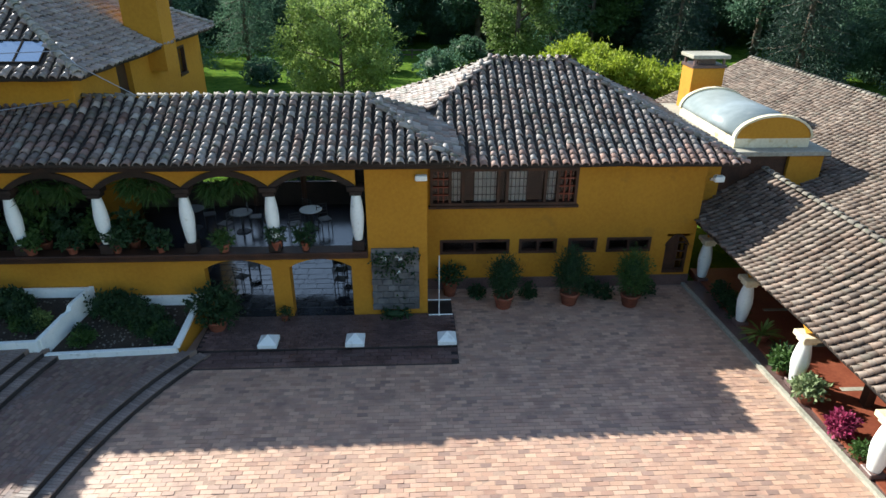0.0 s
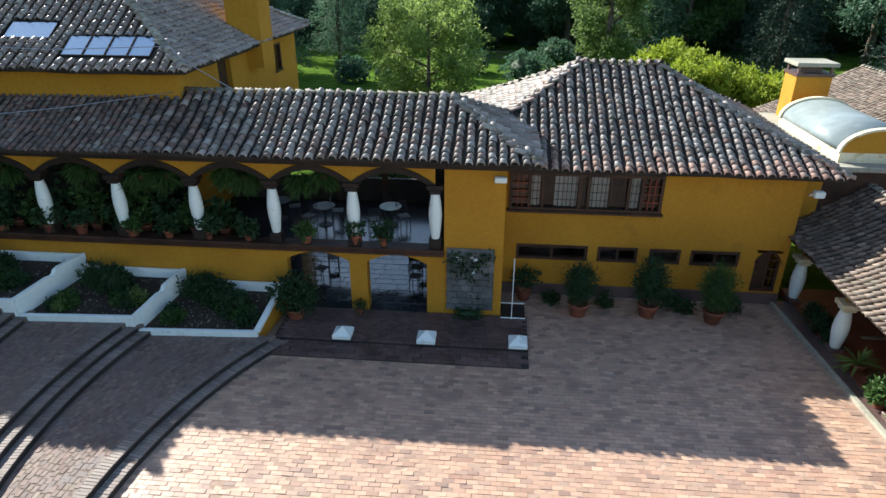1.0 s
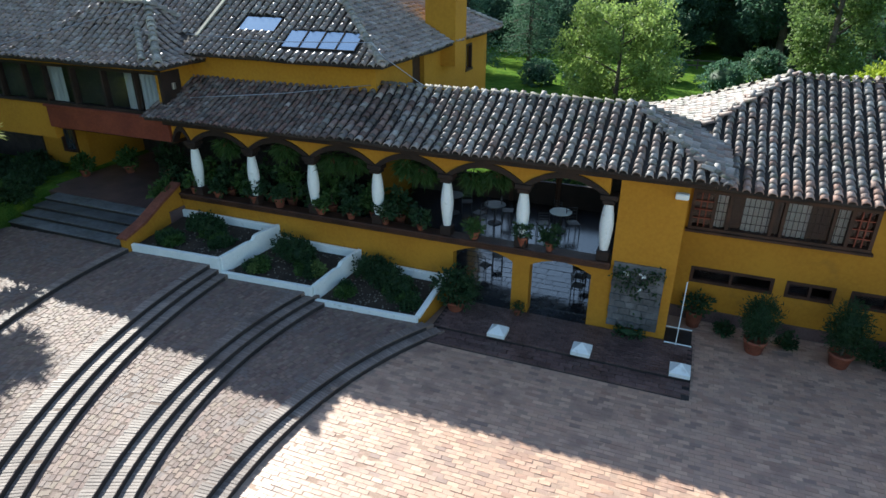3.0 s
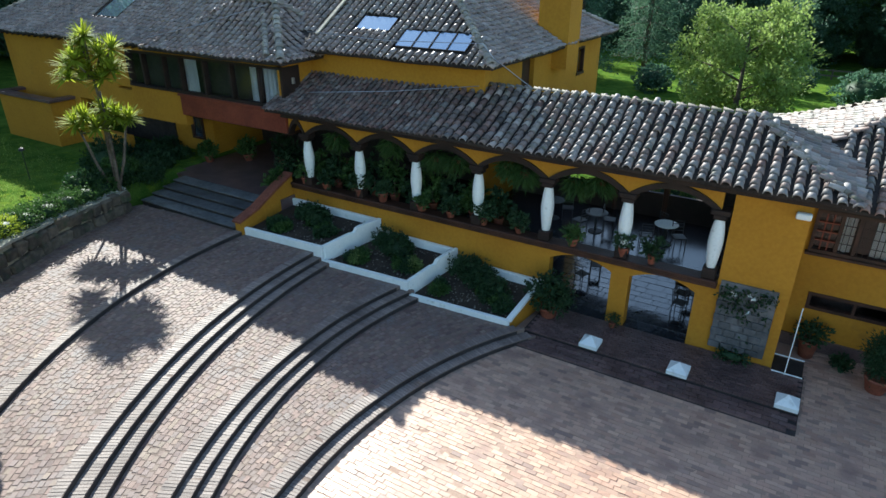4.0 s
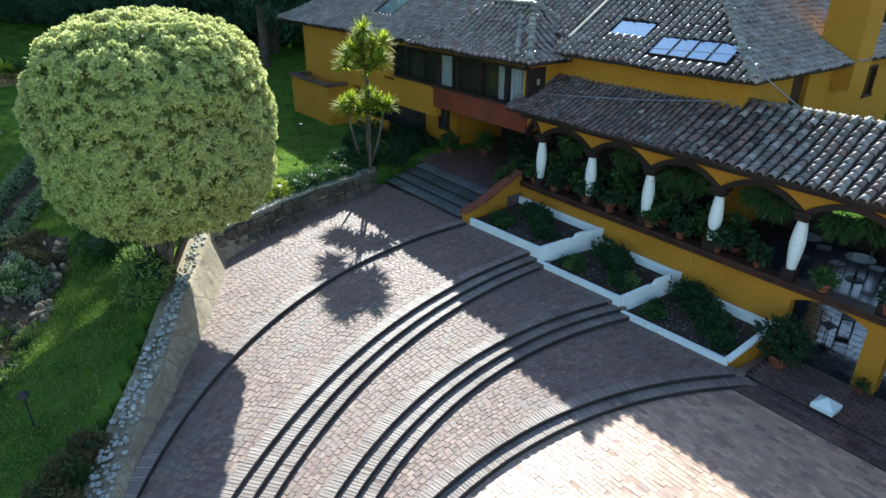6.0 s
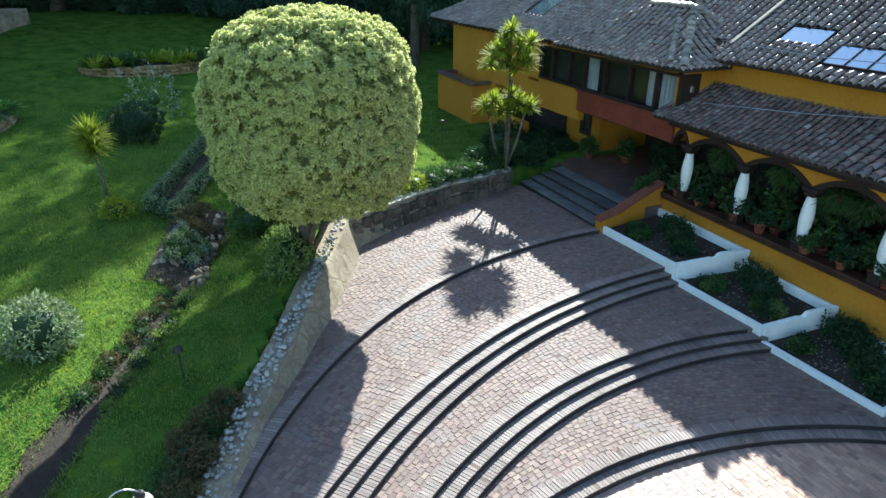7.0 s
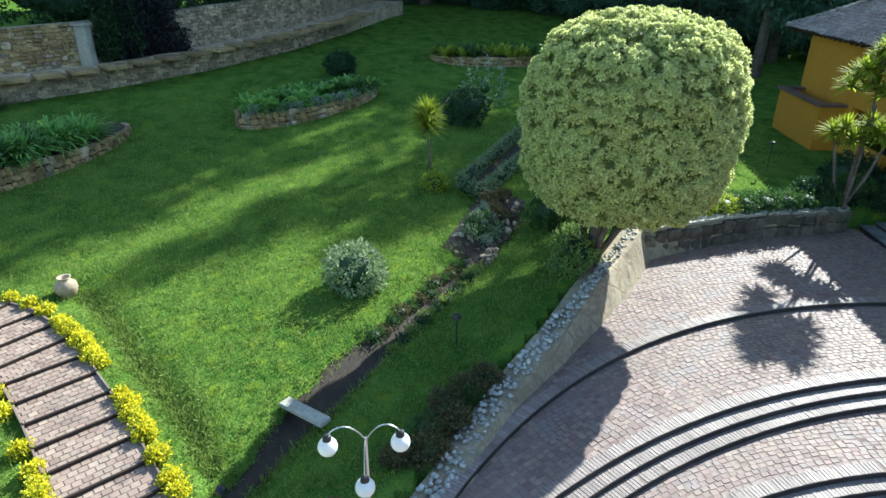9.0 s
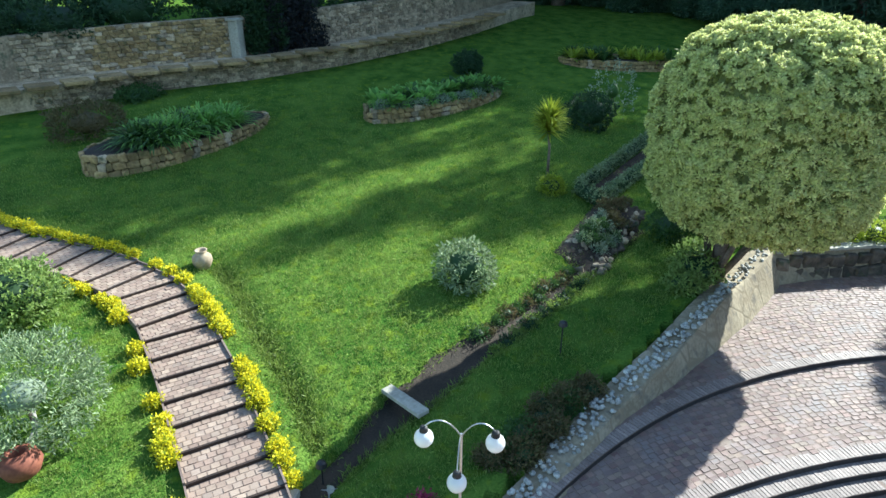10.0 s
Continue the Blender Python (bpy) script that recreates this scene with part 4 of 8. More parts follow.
for x in np.arange(1.36, 5.0, 0.145):
    if min(abs(x - m) for m in MULL) > 0.08:
        under(new("grille_bar", to_mesh("grille_bar", boxes((x - 0.009, x + 0.009, BY - 0.06, BY - 0.04, 3.46, 4.62)), M["black"])), win)
for z in (3.75, 4.04, 4.33):
    under(new("grille_bar", to_mesh("grille_bar", boxes((1.3, 5.0, BY - 0.038, BY - 0.024, z - 0.009, z + 0.009)), M["black"])), win)
# arched window at the end
d = part("window", boxes((9.3, 10.15, BY - 0.02, BY + 0.16, 0.5, 0.62), (9.3, 9.4, BY + 0.0, BY + 0.16, 0.62, 1.62), (10.05, 10.15, BY + 0.0, BY + 0.16, 0.62, 1.62), (9.68, 9.78, BY + 0.01, BY + 0.15, 0.62, 2.0)), M["timber"], block, "arched dark timber window")
under(new("arched_frame", to_mesh("arched_frame", arch_rib(bmesh.new(), 9.28, 10.17, 1.6, 2.0, 0.1, BY - 0.03, BY + 0.1, power=2.2), M["timber"])), d)
under(new("panel", to_mesh("panel", boxes((9.4, 9.68, BY + 0.04, BY + 0.1, 0.62, 2.0)), M["timber"])), d)
part("window_head", arch_panel(bmesh.new(), 9.3, 10.15, 1.62, 2.02, 2.1, BY + 0.0, BY + 0.3, power=2.2), M["ochre"], block)
for z in (0.62, 0.98, 1.34, 1.7):
    under(new("glazing_bar", to_mesh("glazing_bar", boxes((9.78, 10.05, BY + 0.03, BY + 0.1, z, z + 0.06)), M["timber"])), d)
pane(d, (9.78, 10.05, BY + 0.06, BY + 0.07, 0.62, 2.0), "glass")

# --- entrance house on the upper terrace ------------------------------------
left = thing("entrance_house", (-28.0, 24.0, 2.0), "two-storey ochre entrance house with a red lintel and tiled roofs", "house")
def under_turret(p):
    """Where the turret roof lies over the long roof."""
    return p.y < 20.55 and p.x > -26.45 + 0.97 * (p.y - 17.74)


hip_roof(left, -32.0, -10.0, 19.55, 33.5, 8.0, pitch=0.62, cap=1.0, picked=lambda p: -17.5 < p.x < -10.0 and p.y < 20.9, sag=0.2, tiled="fr", name="high_roof", col=0.36, tile="tile_dark", skip=lambda p: p.x < -27 or p.x < -19.0 and p.y < 20.6 or -14.6 < p.x < -11.25 and 19.9 < p.y < 21.05 or -17.1 < p.x < -15.2 and 20.7 < p.y < 21.75)
hip_roof(left, -42.4, -19.0, 17.88, 31.0, 7.8, pitch=0.6, sag=0.2, tiled="fl", name="long_roof", col=0.36, tile="tile_dark", cut=under_turret, skip=lambda p: under_turret(p) or p.x > -19.5 or -32.8 < p.x < -30.6 and 19.2 < p.y < 21.7)
hip_roof(left, -26.6, -18.12, 17.74, 23.7, 7.72, pitch=0.63, cap=1.15, hips=(0, 1, 1, 0), sag=0.2, tiled="flr", name="turret_roof", col=0.36, tile="tile_dark", picked=None)
rafters(left, -42.0, -18.4, 17.95, 18.6, 7.64)
rafters(left, -18.0, -10.3, 19.7, 20.3, 7.92)
wall_part(left, [(-18.9, -10.9, 20.2, 20.5, 6.0, 8.0)], "front_wall", label="ochre wall above the gallery roof")
for r in ((-10.9, -10.6, 20.2, 23.4, 2.0, 8.0), (-10.9, -10.6, 24.6, 29.8, 2.0, 8.0), (-10.9, -10.6, 29.8, 30.6, 2.0, 6.3), (-10.9, -10.6, 29.8, 30.6, 7.5, 8.0), (-10.9, -10.6, 30.6, 33.0, 2.0, 8.0), (-10.9, -10.6, 23.4, 24.6, 2.0, 5.6)):
    wall_part(left, [r], "end_wall")
part("balcony_door", boxes((-10.86, -10.8, 23.4, 24.6, 5.6, 8.0)), M["timber"], left)
w = part("end_window", boxes((-10.75, -10.55, 29.7, 30.7, 6.2, 6.32), (-10.75, -10.58, 29.75, 29.85, 6.32, 7.5), (-10.75, -10.58, 30.55, 30.65, 6.32, 7.5), (-10.75, -10.58, 29.85, 30.55, 7.4, 7.5)), M["timber"], left)
pane(w, (-10.72, -10.71, 29.85, 30.55, 6.32, 7.4), "glass")
part("chimney", boxes((-11.3, -9.9, 26.4, 27.8, 7.0, 11.2)), M["ochre"], left, "broad ochre chimney")
# turret and long upper floor
wall_part(left, [(-19.15, -18.85, 18.5, 20.2, 4.75, 7.8)], "turret_side_wall")
wall_part(left, [(-29.2, -18.85, 18.5, 18.8, 7.4, 7.85), (-29.2, -18.85, 18.5, 18.8, 5.45, 5.72)], "turret_front_wall")
for r in ((-40.2, -29.2, 18.5, 18.85, 5.6, 7.85), (-40.2, -34.0, 18.5, 18.85, 2.0, 5.6), (-30.3, -25.4, 18.5, 18.85, 4.2, 5.45), (-34.0, -30.3, 18.5, 18.85, 4.6, 5.6)):
    wall_part(left, [r], "long_wall")
wall_part(left, [(-40.2, -39.9, 18.85, 30.0, 2.0, 7.85)], "far_end_wall")
part("lintel", boxes((-25.4, -18.84, 18.36, 18.7, 4.74, 5.62), (-25.5, -18.75, 18.3, 18.72, 5.62, 5.72), bevel=0.015), M["red_beam"], left, "long red-painted lintel over the entrance")
part("soffit", boxes((-29.2, -18.9, 18.7, 23.5, 4.6, 4.74)), M["timber"], left)
winl = part("long_window", boxes((-29.1, -18.8, 18.4, 18.7, 5.72, 5.84), (-29.1, -18.8, 18.42, 18.7, 7.3, 7.4), (-29.1, -28.95, 18.42, 18.7, 5.84, 7.3), (-18.95, -18.8, 18.42, 18.7, 5.84, 7.3), (-19.0, -18.8, 18.7, 19.4, 5.72, 7.4)), M["black_timber"], left, "long dark-framed upper window")
for x in (-27.9, -26.4, -25.2, -23.6, -21.9, -20.2):
    under(new("mullion", to_mesh("mullion", boxes((x - 0.06, x + 0.06, 18.42, 18.68, 5.84, 7.3)), M["black_timber"])), winl)
for a, b in ((-28.95, -27.96), (-27.84, -26.46), (-26.34, -25.26), (-25.14, -23.66), (-23.54, -21.96), (-21.84, -20.26), (-20.14, -18.95)):
    pane(winl, (a, b, 18.56, 18.57, 5.84, 7.3), "glass")
for a, b in ((-25.1, -24.3), (-20.9, -19.1)):
    curtain(left, a, b, 18.66, 5.84, 7.3)
# near-black sheets close behind the glass, added for the darkness of the rooms
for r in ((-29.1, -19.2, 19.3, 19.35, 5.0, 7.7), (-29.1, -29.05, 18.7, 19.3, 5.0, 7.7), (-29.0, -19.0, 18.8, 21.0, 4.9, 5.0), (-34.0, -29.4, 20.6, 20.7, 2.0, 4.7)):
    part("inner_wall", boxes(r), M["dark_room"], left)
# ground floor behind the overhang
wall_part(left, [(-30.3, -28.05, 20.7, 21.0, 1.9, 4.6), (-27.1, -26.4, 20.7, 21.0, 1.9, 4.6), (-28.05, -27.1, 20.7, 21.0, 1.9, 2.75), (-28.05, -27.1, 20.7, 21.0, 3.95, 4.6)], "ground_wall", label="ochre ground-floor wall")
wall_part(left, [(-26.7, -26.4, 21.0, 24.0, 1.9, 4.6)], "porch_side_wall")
wall_part(left, [(-26.4, -18.9, 23.9, 24.1, 1.9, 4.7)], "porch_back_wall", "dark_room", "back wall of the porch, interior shade put into its near-black colour")
w = part("ground_window", boxes((-28.05, -27.1, 20.62, 20.8, 2.75, 2.85), (-28.05, -27.1, 20.62, 20.8, 3.85, 3.95), (-28.05, -27.95, 20.62, 20.8, 2.85, 3.85), (-27.2, -27.1, 20.62, 20.8, 2.85, 3.85)), M["timber"], left)
for x in (-27.8, -27.6, -27.4):
    under(new("grille_bar", to_mesh("grille_bar", boxes((x - 0.015, x + 0.015, 20.66, 20.69, 2.85, 3.85)), M["black"])), w)
pane(w, (-27.95, -27.2, 20.75, 20.76, 2.85, 3.85), "roof_glass")
part("veranda_wall", boxes((-34.0, -30.3, 18.5, 18.75, 2.0, 3.0)), M["ochre"], left)
# walled yard in front of the far end
wall_part(left, [(-39.8, -34.6, 17.2, 17.45, 1.8, 4.45), (-39.8, -39.55, 17.45, 18.5, 1.8, 4.45), (-34.85, -34.6, 17.45, 18.5, 1.8, 4.45)], "yard_wall", label="ochre yard wall with a tile coping")
part("coping", boxes((-39.95, -34.45, 17.05, 17.6, 4.45, 4.6), (-39.95, -39.4, 17.6, 18.5, 4.45, 4.6), (-35.0, -34.45, 17.6, 18.5, 4.45, 4.6), bevel=0.02), M["dark_brick"], left)


def skylight(house, x0, x1, s0, s1, y_eave, z_eave, pitch, panes, name="skylight"):
    """Panes set in a frame on a slope that rises away from the court."""
    def at(x, s, lift):
        return (x, y_eave + s, z_eave + pitch * s + lift)
    bm = bmesh.new()
    def strip(xa, xb, sa, sb, lo, hi):
        v = [bm.verts.new(at(x, s, l)) for l in (lo, hi) for x, s in ((xa, sa), (xb, sa), (xb, sb), (xa, sb))]
        for f in ((0, 1, 2, 3), (4, 5, 6, 7), (0, 1, 5, 4), (1, 2, 6, 5), (2, 3, 7, 6), (3, 0, 4, 7)):
            bm.faces.new([v[i] for i in f])
    strip(x0 - 0.03, x1 + 0.03, s0 - 0.03, s0, -0.1, 0.13)
    strip(x0 - 0.03, x1 + 0.03, s1, s1 + 0.03, -0.1, 0.13)
    strip(x0 - 0.03, x0, s0, s1, -0.1, 0.13)
    strip(x1, x1 + 0.03, s0, s1, -0.1, 0.13)
    for i in range(1, panes):
        x = x0 + (x1 - x0) * i / panes
        strip(x - 0.025, x + 0.025, s0, s1, 0.04, 0.13)
    fr = part(name, bm, M["dull_frame"], house, "skylight with dark frame reflecting the sky")
    for i in range(panes):
        xa, xb = x0 + (x1 - x0) * i / panes + 0.03, x0 + (x1 - x0) * (i + 1) / panes - 0.03
        v = [at(x, s, l) for l in (0.08, 0.1) for x, s in ((xa, s0), (xb, s0), (xb, s1), (xa, s1))]
        ob = mesh_object("pane", v, [(3, 2, 1, 0), (4, 5, 6, 7), (0, 1, 5, 4), (1, 2, 6, 5), (2, 3, 7, 6), (3, 0, 4, 7)], M["roof_glass"])
        under(ob, fr)


skylight(left, -14.5, -11.4, 0.62, 1.45, 19.55, 7.86, 0.62, 4)
skylight(left, -17.0, -15.3, 1.4, 2.12, 19.55, 7.8, 0.62, 1)
skylight(left, -32.6, -30.8, 1.6, 3.8, 17.9, 7.62, 0.6, 1)
part("porch_lamp", boxes((-18.84, -18.72, 18.9, 19.05, 6.7, 6.95), bevel=0.02), M["metal"], left)
part("valley", boxes((-18.56, -18.42, 20.3, 24.4, 0.0, 0.05)), M["concrete"], left, "pale mortar valley between two roofs").matrix_basis = Matrix.Translation((0, 20.3, 8.52)) @ Matrix.Rotation(math.atan(0.62), 4, "X") @ Matrix.Translation((0, -20.3, 0))
for pts in ([(-26.6, 17.9, 8.1), (-24.0, 18.9, 8.72), (-21.0, 20.2, 9.6)], [(-19.0, 20.3, 8.6), (-14.6, 19.95, 8.55), (-10.6, 20.0, 8.7), (-10.0, 19.7, 8.3)], [(-10.0, 19.7, 8.3), (-9.2, 20.2, 7.6), (-8.9, 20.5, 7.3)], [(-17.8, 18.7, 6.5), (-14.0, 19.2, 6.85), (-10.8, 20.2, 7.2)]):
    part("cable", tube(pts, 0.014, 5), M["metal"], left)

# porch floor, entrance steps and side parapet
porch = solid("porch_floor", boxes((-27.5, -18.9, 17.7, 24.0, 1.5, 2.0)), M["dark_brick"], "dark red tiled porch floor at the entrance", "floor")
for i in range(4):
    top = 1.35 + 0.1625 * (i + 1) - (0.003 if i == 3 else 0)
    # near-black body paints the shaded gap under each tread
    st = solid("entrance_step_%d" % (i + 1), boxes((-25.3 + 0.05 * i, -19.3, 15.4 + 0.56 * i, 17.72, 1.0, top - 0.05), bevel=0.01), M["riser"], "broad grey stone entrance step", "step")
    part("tread", boxes((-25.32 + 0.05 * i, -19.31, 15.35 + 0.56 * i, 15.98 + 0.56 * i if i < 3 else 17.69, top - 0.048, top), bevel=0.012), M["grey_stone"], st, "worn grey stone tread")
bm = bmesh.new()
prism(bm, [(15.45, 1.0), (15.45, 1.72), (16.4, 1.98), (17.4, 2.45), (18.5, 2.9), (18.5, 1.0)], "x", -19.3, -18.95)
solid("wall_parapet", bm, M["ochre"], "sloping ochre parapet beside the entrance steps", "parapet")
bm = bmesh.new()
prism(bm, [(15.36, 1.722), (15.36, 1.8), (16.38, 2.08), (17.38, 2.55), (18.5, 3.0), (18.5, 2.902), (17.42, 2.453), (16.42, 1.983)], "x", -19.36, -18.89)
solid("trim_parapet", bm, M["terracotta"], "brick coping on the sloping parapet", "coping")

# --- planters ---------------------------------------------------------------
def planter_soil(k, y):
    """Height of the sloping soil in planter k."""
    x0, x1, front, back, base, lean0, lean1 = PLANTERS[k]
    y0 = planter_front(x1)
    return front - 0.14 + (back - 0.32 - front + 0.14) * (y - y0) / (FY - 0.03 - y0)


def planter(k, low_side):
    """A sloping bed between the terrace edge and the gallery wall. x0 is its far end, x1 its lower end; the ends lean towards the wall."""
    x0, x1, front, back, base, lean0, lean1 = PLANTERS[k]
    t = thing("planter", ((x0 + x1) / 2, 17.2, base), "white-rimmed sloping planter bed with shrubs beside the wall", "planter", "planters along the gallery")
    y0, y1 = planter_front(x0), planter_front(x1)
    w, back_y = 0.15, FY - 0.03

    def leaning(name, outline, xa, xb, lean, material, label="", bevel=0.015):
        bm = bmesh.new()
        prism(bm, outline, "x", xa, xb)
        bmesh.ops.bevel(bm, geom=[e for e in bm.edges], offset=bevel, segments=1, affect="EDGES")
        for v in bm.verts:
            v.co.x += lean * (v.co.y - y1) / (back_y - y1)
        return part(name, bm, M[material], t, label)

    bm = bmesh.new()
    prism(bm, [(x0, y0), (x1, y1), (x1, y1 + w), (x0, y0 + w)], "z", base - 0.1, front)
    bmesh.ops.bevel(bm, geom=bm.edges[:], offset=0.015, segments=1, affect="EDGES")
    part("front_wall", bm, M["white"], t)
    bm = boxes((x0 + lean0 + 0.02, x1 + lean1 - w - 0.01, back_y - w, back_y, base, back - 0.03), bevel=0.015)
    part("back_wall", bm, M["white"], t)
    a, b = y1 + w + 0.003, back_y
    mid = a + (b - a) * 0.5
    rise = (back - front) / (b - a)
    top = [(a, front), (mid - 0.12, front + rise * (mid - a) - 0.03), (mid, front + rise * (mid - a) - 0.07), (mid + 0.1, front + rise * (mid - a) - 0.04), (mid + 0.16, front + rise * (mid - a) + 0.1), (mid + 0.32, front + rise * (mid - a) + 0.15), (b, back)]
    if low_side:
        top = [(a, front), (b, back)]
        leaning("side_wall", [(a, base - 0.1), (a, front - 0.13), (b, back - 0.13), (b, base - 0.1)], x1 - w, x1, lean1, "ochre", "ochre side wall below a white rim")
        leaning("side_rim", [(a, front - 0.125), (a, front), (b, back), (b, back - 0.125)], x1 - w - 0.015, x1 + 0.03, lean1, "white")
    else:
        leaning("side_wall", [(a, base - 0.45)] + top + [(b, base - 0.45)], x1 - w, x1, lean1, "white", "white side wall with a curled step in its rim", 0.01)
    ys = (y1 + w * 0.7, back_y - w * 0.5)
    verts = [(x, y, z) for y in ys for x, z in ((x0 + lean0 * (y - y1) / (back_y - y1), planter_soil(k, y)), (x1 - 0.1 + lean1 * (y - y1) / (back_y - y1), planter_soil(k, y)))]
    verts += [(x, y, base - 0.05) for x, y, z in verts]
    part("soil", soil_block(verts), M["soil"], t, "dark soil with grey gravel")
    return t


def soil_block(v):
    bm = bmesh.new()
    vs = [bm.verts.new(p) for p in v]
    for f in ((0, 1, 3, 2), (4, 6, 7, 5), (0, 4, 5, 1), (1, 5, 7, 3), (3, 7, 6, 2), (2, 6, 4, 0)):
        bm.faces.new([vs[i] for i in f])
    return bm


# far end, low end, front rim, back rim, foot, lean of the far and of the low end
PLANTERS = [(-11.25, -7.36, 0.49, 1.1, 0.0, 0.66, 0.25), (-15.0, -11.27, 0.96, 1.46, 0.3, 0.82, 0.66), (-18.93, -15.02, 1.5, 1.9, 0.75, 0.0, 0.82)]
for i in range(3):
    planter(i, i == 0)

# --- landing at the passage with white-capped bollards -----------------------
landing = solid("landing", boxes((-6.95, 1.3, 16.55, 18.51, -0.2, 0.11)), M["riser"], "dark brick landing before the passage", "landing")
apron = solid("apron", boxes((-6.95, 1.3, 15.72, 16.55, -0.2, 0.02)), M["riser"], "darker brick apron before the landing", "paving")
for ob, y0, y1, z, bx, by, nm in ((landing, 16.56, 18.5, 0.155, 0.26, 0.128, "brick_field"), (apron, 15.73, 16.55, 0.07, 0.42, 0.2, "brick_field")):
    at = []
    y, j = y0 + by / 2, 0
    while y < y1 - by / 3:
        x = -6.9 + (bx / 2 if j % 2 else 0) + bx / 2
        while x < 1.3 - bx / 3:
            at.append((x, y))
            x += bx
        y += by
        j += 1
    paving(nm, ob, at, [(bx, by)] * len(at), RNG.normal(0, 0.01, len(at)), z, M["dark_brick"])


def bollard():
    t = thing("bollard", (0, 0, 0), "low dark brick bollard with a white pyramid cap", "bollard", "bollards before the passage")
    part("post", boxes((-0.22, 0.22, -0.22, 0.22, 0, 0.1), bevel=0.012), M["dark_brick"], t)
    bm = boxes((-0.3, 0.3, -0.3, 0.3, 0.1, 0.24), bevel=0.012)
    v = [bm.verts.new(p) for p in ((-0.29, -0.29, 0.242), (0.29, -0.29, 0.242), (0.29, 0.29, 0.242), (-0.29, 0.29, 0.242), (0, 0, 0.45))]
    for f in ((0, 1, 4), (1, 2, 4), (2, 3, 4), (3, 0, 4), (3, 2, 1, 0)):
        bm.faces.new([v[i] for i in f])
    part("cap", bm, M["white"], t, "white pyramid cap")
    return t


b0 = bollard()
b0.matrix_basis = Matrix.Translation((-4.7, 16.8, 0.07))
for x in (-1.96, 0.97):
    copy_thing(b0, Matrix.Translation((x, 16.78, 0.07)))
# stone panel with a wall plant on the pillar
part("stone_panel", boxes((-1.45, 0.12, FY - 0.07, FY - 0.002, 0.36, 2.66)), M["grey_stone"], gallery, "slate panel set in the pillar")
at = [(x, z) for j, z in enumerate(np.arange(0.48, 2.6, 0.24)) for x in np.arange(-1.3 + (0.18 if j % 2 else 0), 0.05, 0.36)]
for x, z in at:
    under(new("slate", to_mesh("slate", boxes((x - 0.165, min(x + 0.165, 0.11), FY - 0.1 - RNG.uniform(0, 0.03), FY - 0.071, z - 0.105, z + 0.105), bevel=0.01), M["grey_stone"])), gallery)
part("floodlight", boxes((0.02, 0.4, FY - 0.22, FY - 0.02, 5.02, 5.2), bevel=0.03), M["white"], gallery, "small white floodlight")
part("floodlight", boxes((10.5, 10.85, BY - 0.35, BY - 0.12, 4.2, 4.42), bevel=0.03), M["white"], block, "small white floodlight")
part("bracket", boxes((10.36, 10.6, BY - 0.28, BY - 0.2, 4.26, 4.34)), M["metal"], block)
gate = thing("steel_gate", (0.6, 18.3, 0.15), "thin white steel gate frame beside the pillar", "gate")
part("post", tube([(0.78, 18.3, 0.15), (0.78, 18.3, 2.45)], 0.016, 8), M["white"], gate)
part("rail", tube([(0.42, 18.3, 0.2), (1.25, 18.3, 0.2)], 0.022, 8), M["white"], gate)
part("rail", tube([(0.42, 19.3, 0.2), (1.25, 19.3, 0.2)], 0.022, 8), M["white"], gate)
part("mat", boxes((0.42, 1.25, 18.33, 19.28, 0.002, 0.16)), M["black"], gate, "dark plate behind the gate frame")

# --- right-hand arcade ------------------------------------------------------
def curb_x(y):
    return 10.62 - 0.054 * (y - 10.6) + 0.03


arcade = thing("arcade", (12.0, 15.0, 0.0), "low arcade with white columns under a tiled roof", "arcade")
Rw = Roof(arcade, pitch=0.53, sag=0.16, tile="tile_old", col=0.26)
Rw.face((10.28, 22.2, 2.62), (10.38, 4.0, 2.62), 2.8, 0, 0)
Rw.face((15.9, 4.0, 2.62), (15.9, 22.2, 2.62), 2.8, 0, 0)
Rw.caps((13.12, 4.0, 4.1), (13.08, 22.2, 4.1), sag=False, scale=0.75)
Rw.build(lambda p: p.x < 11.6 and 12.0 < p.y < 18.5)
solid("arcade_floor", boxes((10.9, 16.0, 3.0, 21.5, -0.2, 0.12)), M["red_floor"], "red tiled arcade floor with pale bands", "floor")
for y in (7.2, 9.4, 11.6, 13.8, 16.0, 18.2):
    solid("trim_floor_band", boxes((12.2, 15.9, y, y + 0.16, 0.1, 0.126)), M["concrete"], "pale band in the red floor", "paving band")
bm = bmesh.new()
prism(bm, [(curb_x(3.0), 3.0), (curb_x(3.0) + 0.13, 3.0), (curb_x(20.6) + 0.13, 20.6), (curb_x(20.6), 20.6)], "z", -0.2, 0.1)
solid("kerb", bm, M["concrete"], "narrow pale kerb along the arcade bed", "kerb")
bm = bmesh.new()
prism(bm, [(curb_x(3.0) + 0.13, 3.0), (11.6, 3.0), (11.6, 20.6), (curb_x(20.6) + 0.13, 20.6)], "z", -0.2, 0.06)
solid("bed_arcade", bm, M["dark_brick"], "narrow paved strip with flower pots", "strip")
ARC_Y = [20.65, 17.5, 14.2, 10.75, 7.2]
